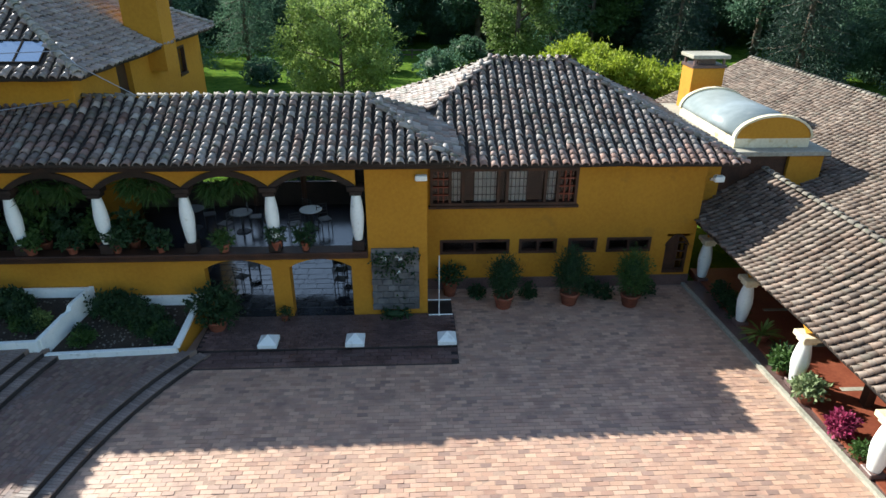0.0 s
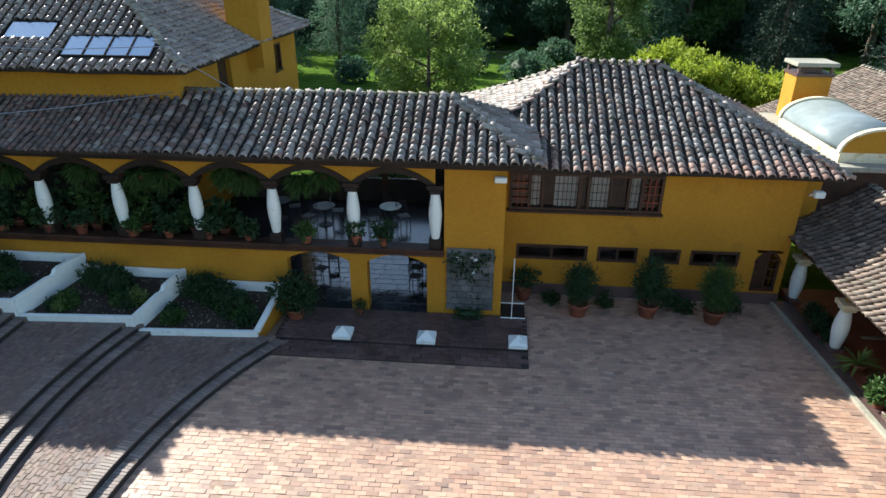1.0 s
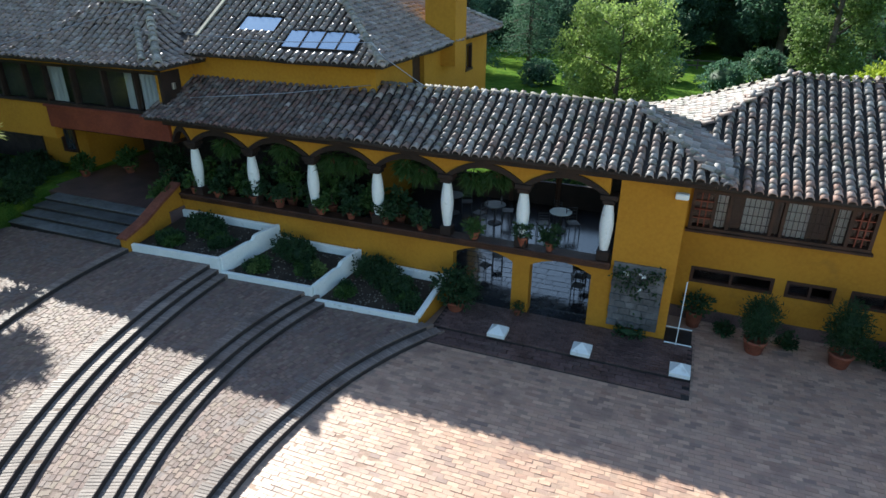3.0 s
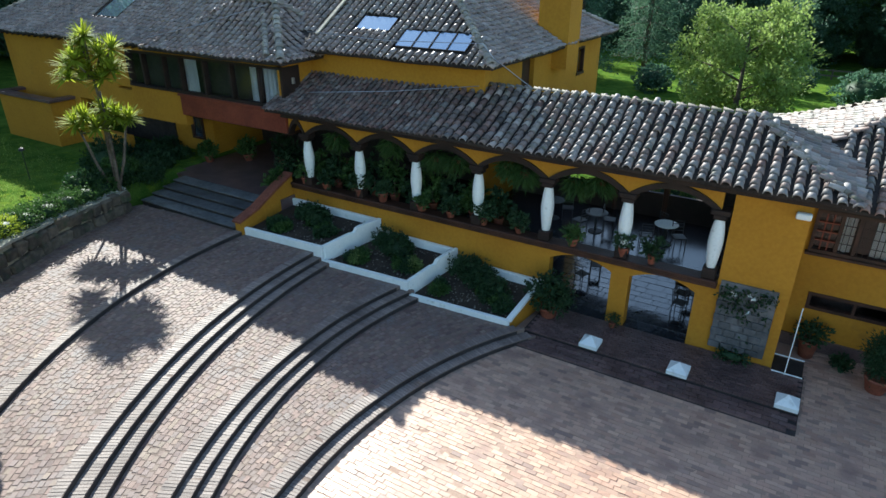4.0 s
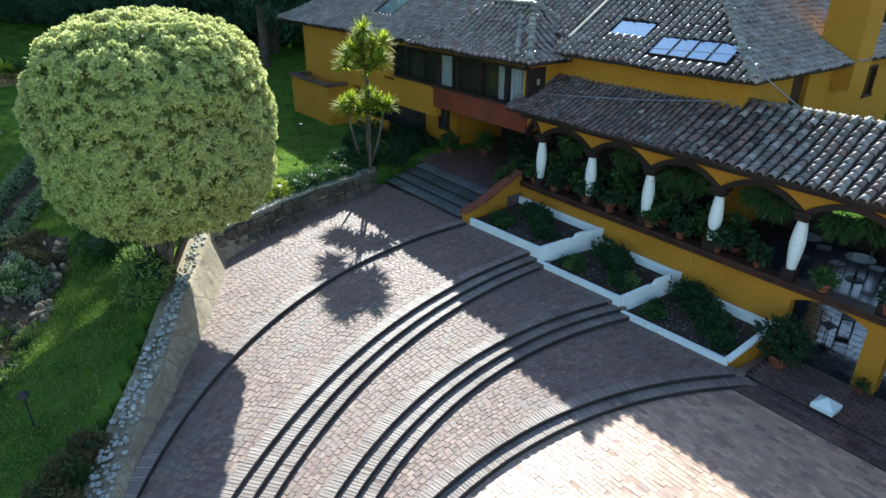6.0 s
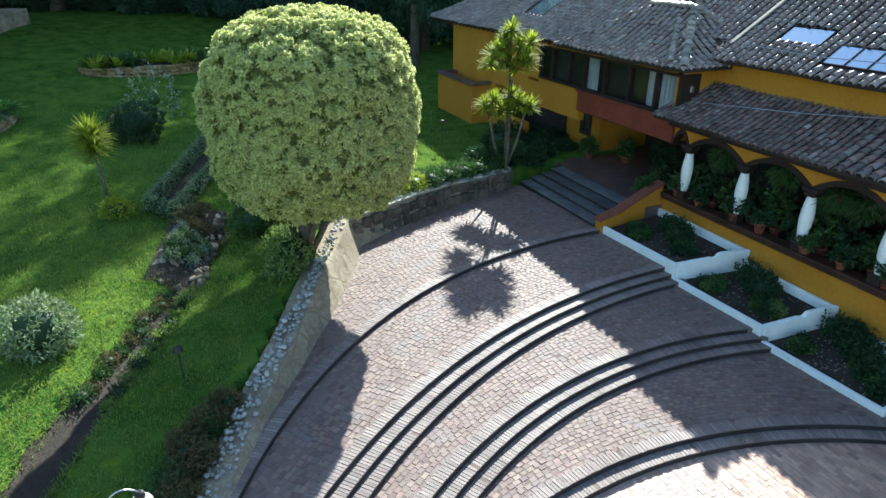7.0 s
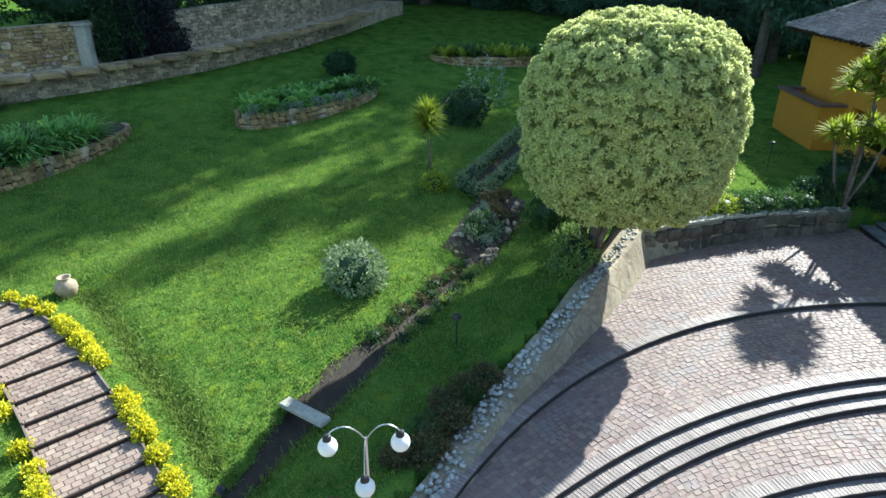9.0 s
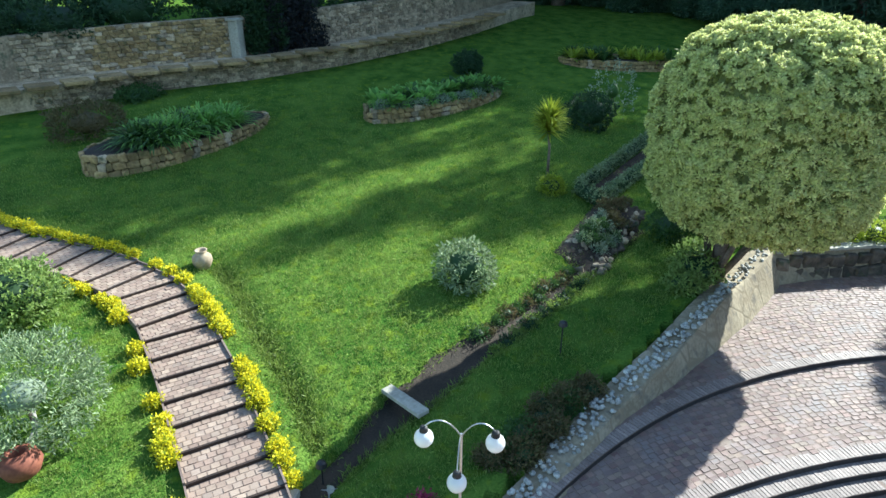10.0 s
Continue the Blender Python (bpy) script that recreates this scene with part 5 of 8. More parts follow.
for y in ARC_Y:
    x = 10.98
    part("column", lathe([(r * 1.12, 0.22 + z * 0.86) for r, z in COLUMN_PROFILE], (x, y, 0), 18), M["white"], arcade, "white swollen column", True)
    part("base", boxes((x - 0.2, x + 0.2, y - 0.2, y + 0.2, 0.06, 0.23), bevel=0.02), M["dark_brick"], arcade)
    # sunlight on the capital is painted in as cream
    part("capital", boxes((x - 0.2, x + 0.2, y - 0.2, y + 0.2, 1.58, 1.7), (x - 0.28, x + 0.28, y - 0.28, y + 0.28, 1.7, 1.86), bevel=0.02), M["cream"], arcade, "capital block, sunlight put in as pale cream")
for y1, y0 in zip(ARC_Y, ARC_Y[1:]):
    bm = bmesh.new()
    out = [(y0, 2.62), (y0, 1.86)] + [(y0 + (y1 - y0) * i / 12, 1.86 + 0.6 * (1 - abs(2 * i / 12 - 1) ** 2.2)) for i in range(1, 12)] + [(y1, 1.86), (y1, 2.62)]
    prism(bm, out, "x", 10.9, 11.1)
    part("arch", bm, M["ochre"], arcade, "flat ochre arch between columns")
part("inner_wall", boxes((15.6, 15.9, 3.0, 21.4, -0.1, 2.9)), M["ochre"], arcade)
for y in (13.2, 9.0):
    part("inner_post", boxes((12.35, 12.6, y - 0.12, y + 0.12, 0.12, 2.9)), M["timber"], arcade, "dark timber post")
part("beam", boxes((12.38, 12.57, 3.0, 21.4, 2.9, 3.1)), M["timber"], arcade)

# --- hall with barrel skylight, chimney and the large roof behind -----------
hall = thing("hall", (13.5, 25.0, 0.0), "hall with a flat roof, translucent barrel skylight and chimney", "house")
part("flat_roof", boxes((10.4, 15.35, 21.45, 29.5, 4.72, 4.9), bevel=0.02), M["concrete"], hall, "weathered flat concrete roof")
wall_part(hall, [(13.9, 15.2, 21.6, 21.95, 2.0, 4.72), (10.36, 11.4, 21.6, 21.95, 2.0, 4.72), (15.0, 15.3, 21.95, 29.4, 0.0, 4.72)], "wall")
part("shutter", boxes((11.4, 13.9, 21.75, 21.85, 3.2, 4.72)), M["timber"], hall)
# cream of upstand and gable rims paints in their sunlit side
part("curb", boxes((11.9, 12.05, 22.0, 27.2, 4.9, 5.25), (14.6, 14.75, 22.0, 27.2, 4.9, 5.25), (12.05, 14.6, 22.0, 22.12, 4.9, 5.25), (12.05, 14.6, 27.08, 27.2, 4.9, 5.25)), M["cream"], hall, "upstand round the skylight, sunlight put in as pale cream")
bm = bmesh.new()
arcp = [(13.33 - 1.42 * math.cos(math.pi * i / 16), 5.25 + 0.8 * math.sin(math.pi * i / 16)) for i in range(17)]
prism(bm, arcp, "y", 22.0, 22.12)
part("gable", bm, M["ochre"], hall, "ochre arched end wall")
bm = bmesh.new()
prism(bm, arcp, "y", 27.08, 27.2)
part("gable", bm, M["ochre"], hall, "ochre arched end wall")
for y0 in (21.96, 27.06):
    bm = bmesh.new()
    rim_o = [(13.33 - 1.5 * math.cos(math.pi * i / 16), 5.25 + 0.88 * math.sin(math.pi * i / 16)) for i in range(17)]
    prism(bm, rim_o + arcp[::-1], "y", y0, y0 + 0.2)
    part("gable_rim", bm, M["cream"], hall, "edge of the arched end, sunlight put in as pale cream")
bm = bmesh.new()
prism(bm, arcp + [(13.33 + 1.38 * math.cos(math.pi * i / 16), 5.25 + 0.76 * math.sin(math.pi * i / 16)) for i in range(17)], "y", 22.13, 27.07)
part("barrel_sheet", bm, M["vault"], hall, "pale translucent barrel roof sheet", True)
part("chimney", boxes((12.5, 13.95, 27.9, 29.1, 4.9, 6.8), bevel=0.02), M["ochre"], hall, "broad ochre chimney")
part("chimney_cap", boxes((12.45, 14.0, 27.85, 29.15, 6.8, 6.92), (12.52, 12.62, 27.95, 28.05, 6.92, 7.2), (13.83, 13.93, 27.95, 28.05, 6.92, 7.2), (12.52, 12.62, 28.95, 29.05, 6.92, 7.2), (13.83, 13.93, 28.95, 29.05, 6.92, 7.2), (12.85, 13.6, 28.2, 28.8, 6.92, 7.2)), M["dark_brick"], hall, "dark brick chimney head")
part("chimney_cap", boxes((12.38, 14.08, 27.8, 29.2, 7.2, 7.36), bevel=0.02), M["concrete"], hall, "pale concrete chimney cap")
barn = thing("rear_house", (19.0, 24.0, 0.0), "rear house under a large clay-tiled roof", "house")
Rb = Roof(barn, pitch=0.47, sag=0.15, tile="tile_old", col=0.26, label="large weathered clay-tiled roof")
Rb.face((14.3, 36.5, 3.4), (14.3, 5.0, 3.4), 5.3, 0, 0)
Rb.face((24.9, 5.0, 3.4), (24.9, 36.5, 3.4), 5.3, 0, 0, tiled=False)
Rb.caps((19.6, 5.0, 5.9), (19.6, 36.5, 5.9), sag=False, scale=0.75)
Rb.build()
wall_part(barn, [(15.95, 24.3, 5.4, 36.0, -0.1, 3.3)], "wall")
part("gutter", tube([(14.2, 20.8, 3.42), (14.2, 6.0, 3.42)], 0.07, 8), M["metal"], barn, "pale metal valley gutter")

# --- foliage ----------------------------------------------------------------
def leaf_arrays(pos, nrm, per, ln, wd, spread=0.9, jitter=0.1, rise=0.0, rng=RNG):
    """Leaves as bent four-cornered blades that fan out round each place along its outward way."""
    pos, nrm = np.repeat(np.asarray(pos, float), per, 0), np.repeat(np.asarray(nrm, float), per, 0)
    n = len(pos)
    d = nrm + rng.normal(0, spread, (n, 3))
    d[:, 2] += rise
    d /= np.linalg.norm(d, axis=1)[:, None] + 1e-9
    side = np.cross(d, rng.normal(0, 1, (n, 3)))
    side /= np.linalg.norm(side, axis=1)[:, None] + 1e-9
    p = pos + rng.normal(0, jitter, (n, 3))
    l = ln * rng.uniform(0.65, 1.25, (n, 1))
    w = wd * rng.uniform(0.7, 1.25, (n, 1))
    nn = np.cross(d, side)
    mid = p + d * l * 0.5 + nn * l * 0.08
    v = np.stack([p, mid + side * w * 0.5, p + d * l, mid - side * w * 0.5], 1).reshape(-1, 3)
    return v, np.arange(4 * n).reshape(-1, 4)


def leaf_mesh(name, arrays, material):
    vs, qs, base = [], [], 0
    for v, q in arrays:
        vs.append(v)
        qs.append(q + base)
        base += len(v)
    ob = quads_object(name, np.concatenate(vs), np.concatenate(qs), material)
    return ob


def shell(n, radii, centre, rng=RNG, low=-1.0, depth=0.12, bumps=0.08):
    """Places and outward ways on a lumpy ellipsoid."""
    u = rng.normal(0, 1, (int(n * 1.6), 3))
    u /= np.linalg.norm(u, axis=1)[:, None]
    u = u[u[:, 2] > low][:n]
    lump = 1 + bumps * (np.sin(u[:, 0] * 7 + 1) * np.sin(u[:, 1] * 8 + 2) + np.sin(u[:, 2] * 9 + u[:, 0] * 5)) * 0.7
    r = lump * (1 - depth * rng.random(len(u)) ** 2)
    p = u * r[:, None] * np.asarray(radii) + np.asarray(centre)
    w = u / np.asarray(radii)
    w /= np.linalg.norm(w, axis=1)[:, None]
    return p, w


def fit_part(name, arrays, material, parent, label="", kind=""):
    ob = under(leaf_mesh(name, arrays, material), parent)
    if label:
        ob["label"] = label
    return ob


def blob(bm, centre, radii, seed=0, sub=3, amount=0.1):
    """A lumpy closed body that fills a dense crown; a dark colour on it stands for the shade inside."""
    r = bmesh.ops.create_icosphere(bm, subdivisions=sub, radius=1.0)
    for v in r["verts"]:
        k = 1 + amount * noise.noise(v.co * 2.2 + Vector((seed, 0, 0)))
        v.co = Vector((v.co.x * radii[0] * k + centre[0], v.co.y * radii[1] * k + centre[1], v.co.z * radii[2] * k + centre[2]))
    return bm


def shrub(at, radii, material, label, n=260, per=7, ln=0.13, wd=0.06, category="shrub", group="", name="shrub", spread=0.8, core="leaf_dark", rise=0.2, inner=0.68):
    t = thing(name, at, label, category, group)
    c = (at[0], at[1], at[2] + radii[2] * 0.92)
    part("stem", tube([(at[0], at[1], at[2] - 0.05), (at[0] + 0.03, at[1], at[2] + radii[2])], [0.05, 0.03], 6), M["bark"], t)
    # filler body; its default dark green paints the shade between the leaves
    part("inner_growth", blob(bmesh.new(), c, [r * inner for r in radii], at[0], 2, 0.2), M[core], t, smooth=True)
    p, w = shell(n, radii, c, low=-0.85, depth=0.25, bumps=0.14)
    fit_part("foliage", [leaf_arrays(p, w, per, ln, wd, spread, 0.06, rise)], M[material], t)
    return t


# the great clipped tree above the retaining wall
TREE = (-19.5, 4.17, 7.0)
tree = thing("round_tree", (-19.9, 3.55, 2.2), "great round-clipped tree with pale variegated foliage", "tree")
bm = tube([(-19.9, 3.55, 2.0), (-19.85, 3.6, 3.2), (-19.7, 3.9, 5.2)], [0.26, 0.2, 0.14], 10)
for a in range(8):
    an = a * 0.8
    tube([(-19.9 + 0.2 * math.cos(an), 3.55 + 0.2 * math.sin(an), 2.1), (-19.8 + 0.8 * math.cos(an), 3.75 + 0.8 * math.sin(an), 3.5 + 0.1 * a), (-19.6 + 1.8 * math.cos(an), 4.1 + 2.0 * math.sin(an), 5.4)], [0.11, 0.08, 0.04], 6, bm)
part("trunk", bm, M["bark"], tree, "several spreading grey limbs", True)


rng = np.random.default_rng(22)
CELLS = rng.normal(0, 1, (1050, 3))
CELLS /= np.linalg.norm(CELLS, axis=1)[:, None]


def clipped(u, power=2.9):
    """How far a full-shouldered clipped crown reaches along each way: round in plan, square-shouldered in height, knobbly with clumps."""
    lump = 1 + 0.03 * np.sin(u[:, 0] * 6 + 1) * np.sin(u[:, 1] * 7 + 2) + 0.02 * np.sin(u[:, 2] * 9 + u[:, 0] * 5)
    gap = np.sqrt(np.maximum(0.0, 2 - 2 * (u @ CELLS.T).max(1)))
    knob = 0.062 * np.clip(1 - (gap / 0.092) ** 2, -0.6, 1)
    return (lump + knob - 0.035) / (np.hypot(u[:, 0], u[:, 1]) ** power + np.abs(u[:, 2]) ** power) ** (1 / power)


CROWN = np.array((2.98, 3.12, 2.97))
# closed darker core: shade between the clumps is put into its colour
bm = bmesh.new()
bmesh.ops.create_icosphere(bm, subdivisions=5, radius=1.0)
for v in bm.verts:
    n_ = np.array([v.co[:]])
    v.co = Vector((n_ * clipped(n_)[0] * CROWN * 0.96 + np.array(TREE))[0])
part("inner_crown", bm, M["leaf_shade_core"], tree, smooth=True)
rng = np.random.default_rng(21)
tw = rng.normal(0, 1, (6400, 3))
tw /= np.linalg.norm(tw, axis=1)[:, None]
tw = tw[tw[:, 2] > -0.9][:5000]
tp = tw * (clipped(tw) * rng.uniform(0.97, 1.01, len(tw)))[:, None] * CROWN + np.array(TREE)
big = rng.uniform(0.08, 0.15, (len(tp), 1))
fan = rng.normal(0, 1, (len(tp), 48, 3))
fan /= np.linalg.norm(fan, axis=2)[:, :, None]
fan += tw[:, None] * 0.6 + np.array((0, 0, 0.75))
fan /= np.linalg.norm(fan, axis=2)[:, :, None]
cp = (tp[:, None] + fan * big[:, None] * rng.uniform(0.75, 1.05, (len(tp), 48, 1))).reshape(-1, 3)
out = fan.reshape(-1, 3)
lie = np.cross(out, rng.normal(0, 1, out.shape))
lie /= np.linalg.norm(lie, axis=1)[:, None]
lie = lie + out * rng.uniform(0.0, 0.6, (len(out), 1))
lie /= np.linalg.norm(lie, axis=1)[:, None]
wide = np.cross(out, lie)
ln_, wd_ = rng.uniform(0.08, 0.14, (len(out), 1)), rng.uniform(0.04, 0.068, (len(out), 1))
lv = np.stack([cp, cp + lie * ln_ * 0.5 + wide * wd_ * 0.5, cp + lie * ln_, cp + lie * ln_ * 0.5 - wide * wd_ * 0.5], 1).reshape(-1, 3)
fit_part("crown", [(lv, np.arange(len(lv)).reshape(-1, 4))], M["leaf_pale"], tree, "dense pale green and cream leaves")
# layer of darker leaves over the core, also painted as crevice shade
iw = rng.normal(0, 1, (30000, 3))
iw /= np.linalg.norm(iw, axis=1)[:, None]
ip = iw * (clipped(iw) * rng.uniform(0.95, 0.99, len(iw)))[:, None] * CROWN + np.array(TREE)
fit_part("inner_leaves", [leaf_arrays(ip, iw, 1, 0.14, 0.075, 0.9, 0.05)], M["leaf_shade_core"], tree)


def palm_head(parts, at, n, ln, wd, droop, rng, low=-0.45):
    """Sword leaves round a growing point, each a folded blade of three lengths."""
    vs, qs = [], []
    for i in range(n):
        az, el = rng.uniform(0, 6.283), rng.uniform(low, 1.38)
        d = np.array((math.cos(az) * math.cos(el), math.sin(az) * math.cos(el), math.sin(el)))
        side = np.array((-math.sin(az), math.cos(az), 0.0))
        l = ln * rng.uniform(0.75, 1.1)
        base = len(vs)
        for k, (t, w) in enumerate(((0.0, 0.5), (0.4, 1.0), (0.75, 0.7), (1.0, 0.08))):
            p = np.array(at) + d * l * t - np.array((0, 0, 1)) * droop * l * t * t
            vs += [p - side * wd * w / 2, p + side * wd * w / 2]
        for k in range(3):
            qs.append((base + 2 * k, base + 2 * k + 1, base + 2 * k + 3, base + 2 * k + 2))
    parts.append((np.array(vs), np.array(qs)))


def palm(at, heads, label, stems, trunk=0.085, ln=0.9, n=70, name="yucca_palm", wd=0.06, droop=0.25, low=-0.45):
    """Stems as broken lines from the foot; leaf heads each on a short branch from the nearest stem point."""
    t = thing(name, at, label, "palm")
    rng = np.random.default_rng(int(abs(at[0] * 10)))
    bm = bmesh.new()
    o = Vector(at)
    for st in stems:
        pts = [o + Vector(p) for p in st]
        tube(pts, [trunk * (1 - 0.5 * i / (len(pts) - 1)) for i in range(len(pts))], 8, bm)
    for h in heads:
        tip = o + Vector(h)
        near = min((o + Vector(p) for st in stems for p in st[1:]), key=lambda q: (q - tip).length + (3 if q.z > tip.z else 0))
        if (near - tip).length > 0.05:
            tube([near, near.lerp(tip, 0.5) - Vector((0, 0, 0.1)), tip], [trunk * 0.5, trunk * 0.5, trunk * 0.5], 6, bm)
    part("trunk", bm, M["bark"], t, "slender ringed trunks", True)
    for h in heads:
        arr = []
        palm_head(arr, tuple(o + Vector(h)), n, ln, wd, droop, rng, low)
        fit_part("leaf_head", arr, M["leaf_palm"], t)
    return t


palm((-25.35, 14.5, 2.1), [(0.0, 0.0, 6.5), (0.75, 0.55, 6.0), (-0.7, 0.3, 5.9), (0.25, -0.7, 5.7), (-0.5, -0.6, 5.4), (0.95, 0.25, 5.25), (0.1, 0.75, 5.3), (-0.9, -0.5, 4.9), (0.5, 0.1, 4.9), (0.0, -0.2, 5.2), (-0.3, 0.0, 6.1), (0.5, 0.2, 5.8),
      (0.8, 0.65, 3.2), (0.55, 0.3, 3.35), (-0.65, -0.8, 3.1), (-0.45, -0.5, 3.3), (0.3, -0.5, 3.0), (0.1, 0.1, 3.6)], "many-headed yucca palm beside the entrance steps",
     [[(0, 0, -0.2), (-0.15, 0.05, 1.8), (-0.1, 0.1, 4.2), (0.0, 0.0, 4.9)], [(0.2, -0.1, -0.2), (0.35, -0.1, 1.8), (0.25, 0.0, 4.4)], [(0.1, -0.2, -0.2), (0.4, 0.25, 1.4), (0.7, 0.5, 2.9)], [(-0.15, -0.1, -0.2), (-0.4, -0.45, 1.3), (-0.6, -0.7, 2.7)]], n=105, ln=0.78, wd=0.085, droop=0.14)
palm((-26.6, -2.8, 2.4), [(0.0, -0.1, 2.35), (0.02, -0.1, 2.6), (0.0, -0.1, 2.85), (-0.02, -0.1, 3.05)], "single-stemmed young palm on the lawn", [[(0, 0, -0.1), (0.03, 0, 1.5), (0.0, -0.1, 2.95)]], trunk=0.075, ln=0.96, n=90, name="young_palm", wd=0.09, droop=0.08, low=-0.3)

# low shrubs added to darken the ground between the entrance house and its steps
for i, (x, y, r) in enumerate(((-27.1, 17.7, 0.75), (-26.9, 16.3, 0.7), (-27.6, 19.3, 0.6), (-29.6, 20.0, 0.8), (-28.7, 18.5, 0.85), (-28.2, 16.8, 0.8), (-26.3, 15.2, 0.6), (-30.6, 18.9, 0.7))):
    shrub((x, y, lawn_z(x, y) - 0.05), (r, r, r * 0.6), "leaf_dark", "low dark shrub added over dark ground beside the entrance steps", 170, 8, 0.15, 0.08, group="dark shrubs beside the entrance")

# shrubs of the lawn
shrub((-17.4, -4.2, 1.72), (0.85, 0.95, 0.82), "leaf_sage", "rounded silver-leaved shrub on the lawn", 260, 7, 0.19, 0.06, spread=1.2, core="leaf_dark", inner=0.66, rise=0.25)
shrub((-25.6, -2.5, 2.3), (0.55, 0.55, 0.4), "leaf_lime", "low yellow-green shrub below the young palm", 160, 8, 0.12, 0.07)
shrub((-34.8, -1.6, 3.05), (1.5, 1.3, 0.95), "leaf_dark", "low dark green shrub on the lawn", 360, 8, 0.16, 0.08)
shrub((-36.8, -0.6, 3.2), (1.2, 1.3, 1.7), "leaf_grey", "loose grey-green shrub behind a dark bush", 150, 6, 0.14, 0.06, core="leaf_mid", inner=0.25)
shrub((-43.0, -10.6, 4.2), (1.0, 1.0, 0.8), "leaf_dark", "clipped dark green ball shrub", 420, 9, 0.14, 0.07)
shrub((-8.3, -12.2, 1.45), (1.6, 1.6, 1.15), "leaf_sage", "spreading silver-leaved tree shrub beside the path", 760, 8, 0.15, 0.045, core="leaf_grey", spread=1.0, inner=0.3)
shrub((-11.6, -16.2, 1.9), (1.35, 1.35, 0.85), "leaf_bright", "rounded bright green shrub by the path", 480, 9, 0.14, 0.08)
shrub((-30.2, -27.0, 3.75), (1.5, 1.0, 0.5), "leaf_mid", "low leafy plant before the stone wall", 260, 7, 0.16, 0.09)
shrub((-24.6, -25.4, 3.1), (2.0, 1.7, 0.95), "heath", "twiggy brown bush at the edge of the lawn", 460, 8, 0.2, 0.06, core="heath", inner=0.5)
for x, y, r in ((-19.2, 2.9, 0.8), (-18.4, 2.5, 0.55), (-20.4, 3.0, 0.7), (-22.6, 4.0, 0.8), (-23.2, 5.4, 0.9), (-22.9, 2.2, 0.8)):
    shrub((x, y, lawn_z(x, y)), (r, r, r * 0.6), "leaf_bright" if x > -21 else "leaf_mid", "low green shrub under the round tree", 150, 8, 0.13, 0.07, group="shrubs under the round tree")

# dark heather strip behind the pebbles
hr = np.random.default_rng(8)
for i, t in enumerate(np.linspace(0, 1, 22)):
    x, y = -10.3 - 3.0 * t + hr.normal(0, 0.12), -1.35 + 1.6 * t - hr.uniform(0.0, 0.6)
    hs = hr.uniform(0.22, 0.42)
    shrub((x, y, lawn_z(x, y) - 0.08), (hs, hs, hs * 0.7), ("heath", "heath", "leaf_mid", "heath")[i % 4], "low dark heather clump behind the pebbles", 110, 7, 0.1, 0.04, group="heather clumps", name="heather")

# scrub along the upper ditch
for i in range(22):
    t = i / 21
    o = (0.42 if i % 2 else -0.38) + hr.normal(0, 0.08)
    x, y = -19.4 + 4.6 * t + 0.42 * o, -0.8 - 2.15 * t + 0.9 * o
    hs = hr.uniform(0.12, 0.24)
    shrub((x, y, lawn_z(x, y) - 0.03), (hs * 1.3, hs * 1.3, hs * 0.8), ("leaf_mid", "blade", "heath", "leaf_dark")[i % 4], "small scrubby plant on the edge of the ditch", 50, 7, 0.12, 0.035, group="scrub along the ditch", name="ditch_plant")

# flower edging of the stepped path
def flower(at, r):
    t = thing("flower_clump", at, "bright yellow flowering edging plant along the path", "flowers", "yellow flowers along the path")
    p, w = shell(90, (r, r, r * 0.75), (at[0], at[1], at[2] + r * 0.5), low=-0.4, depth=0.3)
    fit_part("leaves", [leaf_arrays(p * 1.0, w, 4, 0.1, 0.045, 0.8, 0.05)], M["leaf_lime"], t)
    fit_part("blossom", [leaf_arrays(p + w * 0.04, w, 7, 0.07, 0.06, 0.7, 0.05, 0.3)], M["yellow"], t)
    return t


PATH_MID = [(-7.2, -5.9), (-8.2, -6.85), (-9.6, -8.3), (-11.2, -10.0), (-12.8, -11.85), (-13.85, -13.6), (-14.5, -15.85), (-14.65, -18.35), (-14.7, -20.3), (-15.5, -24.0)]


def along(line, s):
    for (ax, ay), (bx, by) in zip(line, line[1:]):
        d = math.hypot(bx - ax, by - ay)
        if s <= d:
            return (ax + (bx - ax) * s / d, ay + (by - ay) * s / d), ((bx - ax) / d, (by - ay) / d)
        s -= d
    return line[-1], ((bx - ax) / d, (by - ay) / d)


def path_z(s):
    (x, y), _ = along(PATH_MID, s)
    return lawn_z(x, y) + 0.04


steps = []
s, n_step = 0.0, 0
PLEN = sum(math.hypot(b[0] - a[0], b[1] - a[1]) for a, b in zip(PATH_MID, PATH_MID[1:]))
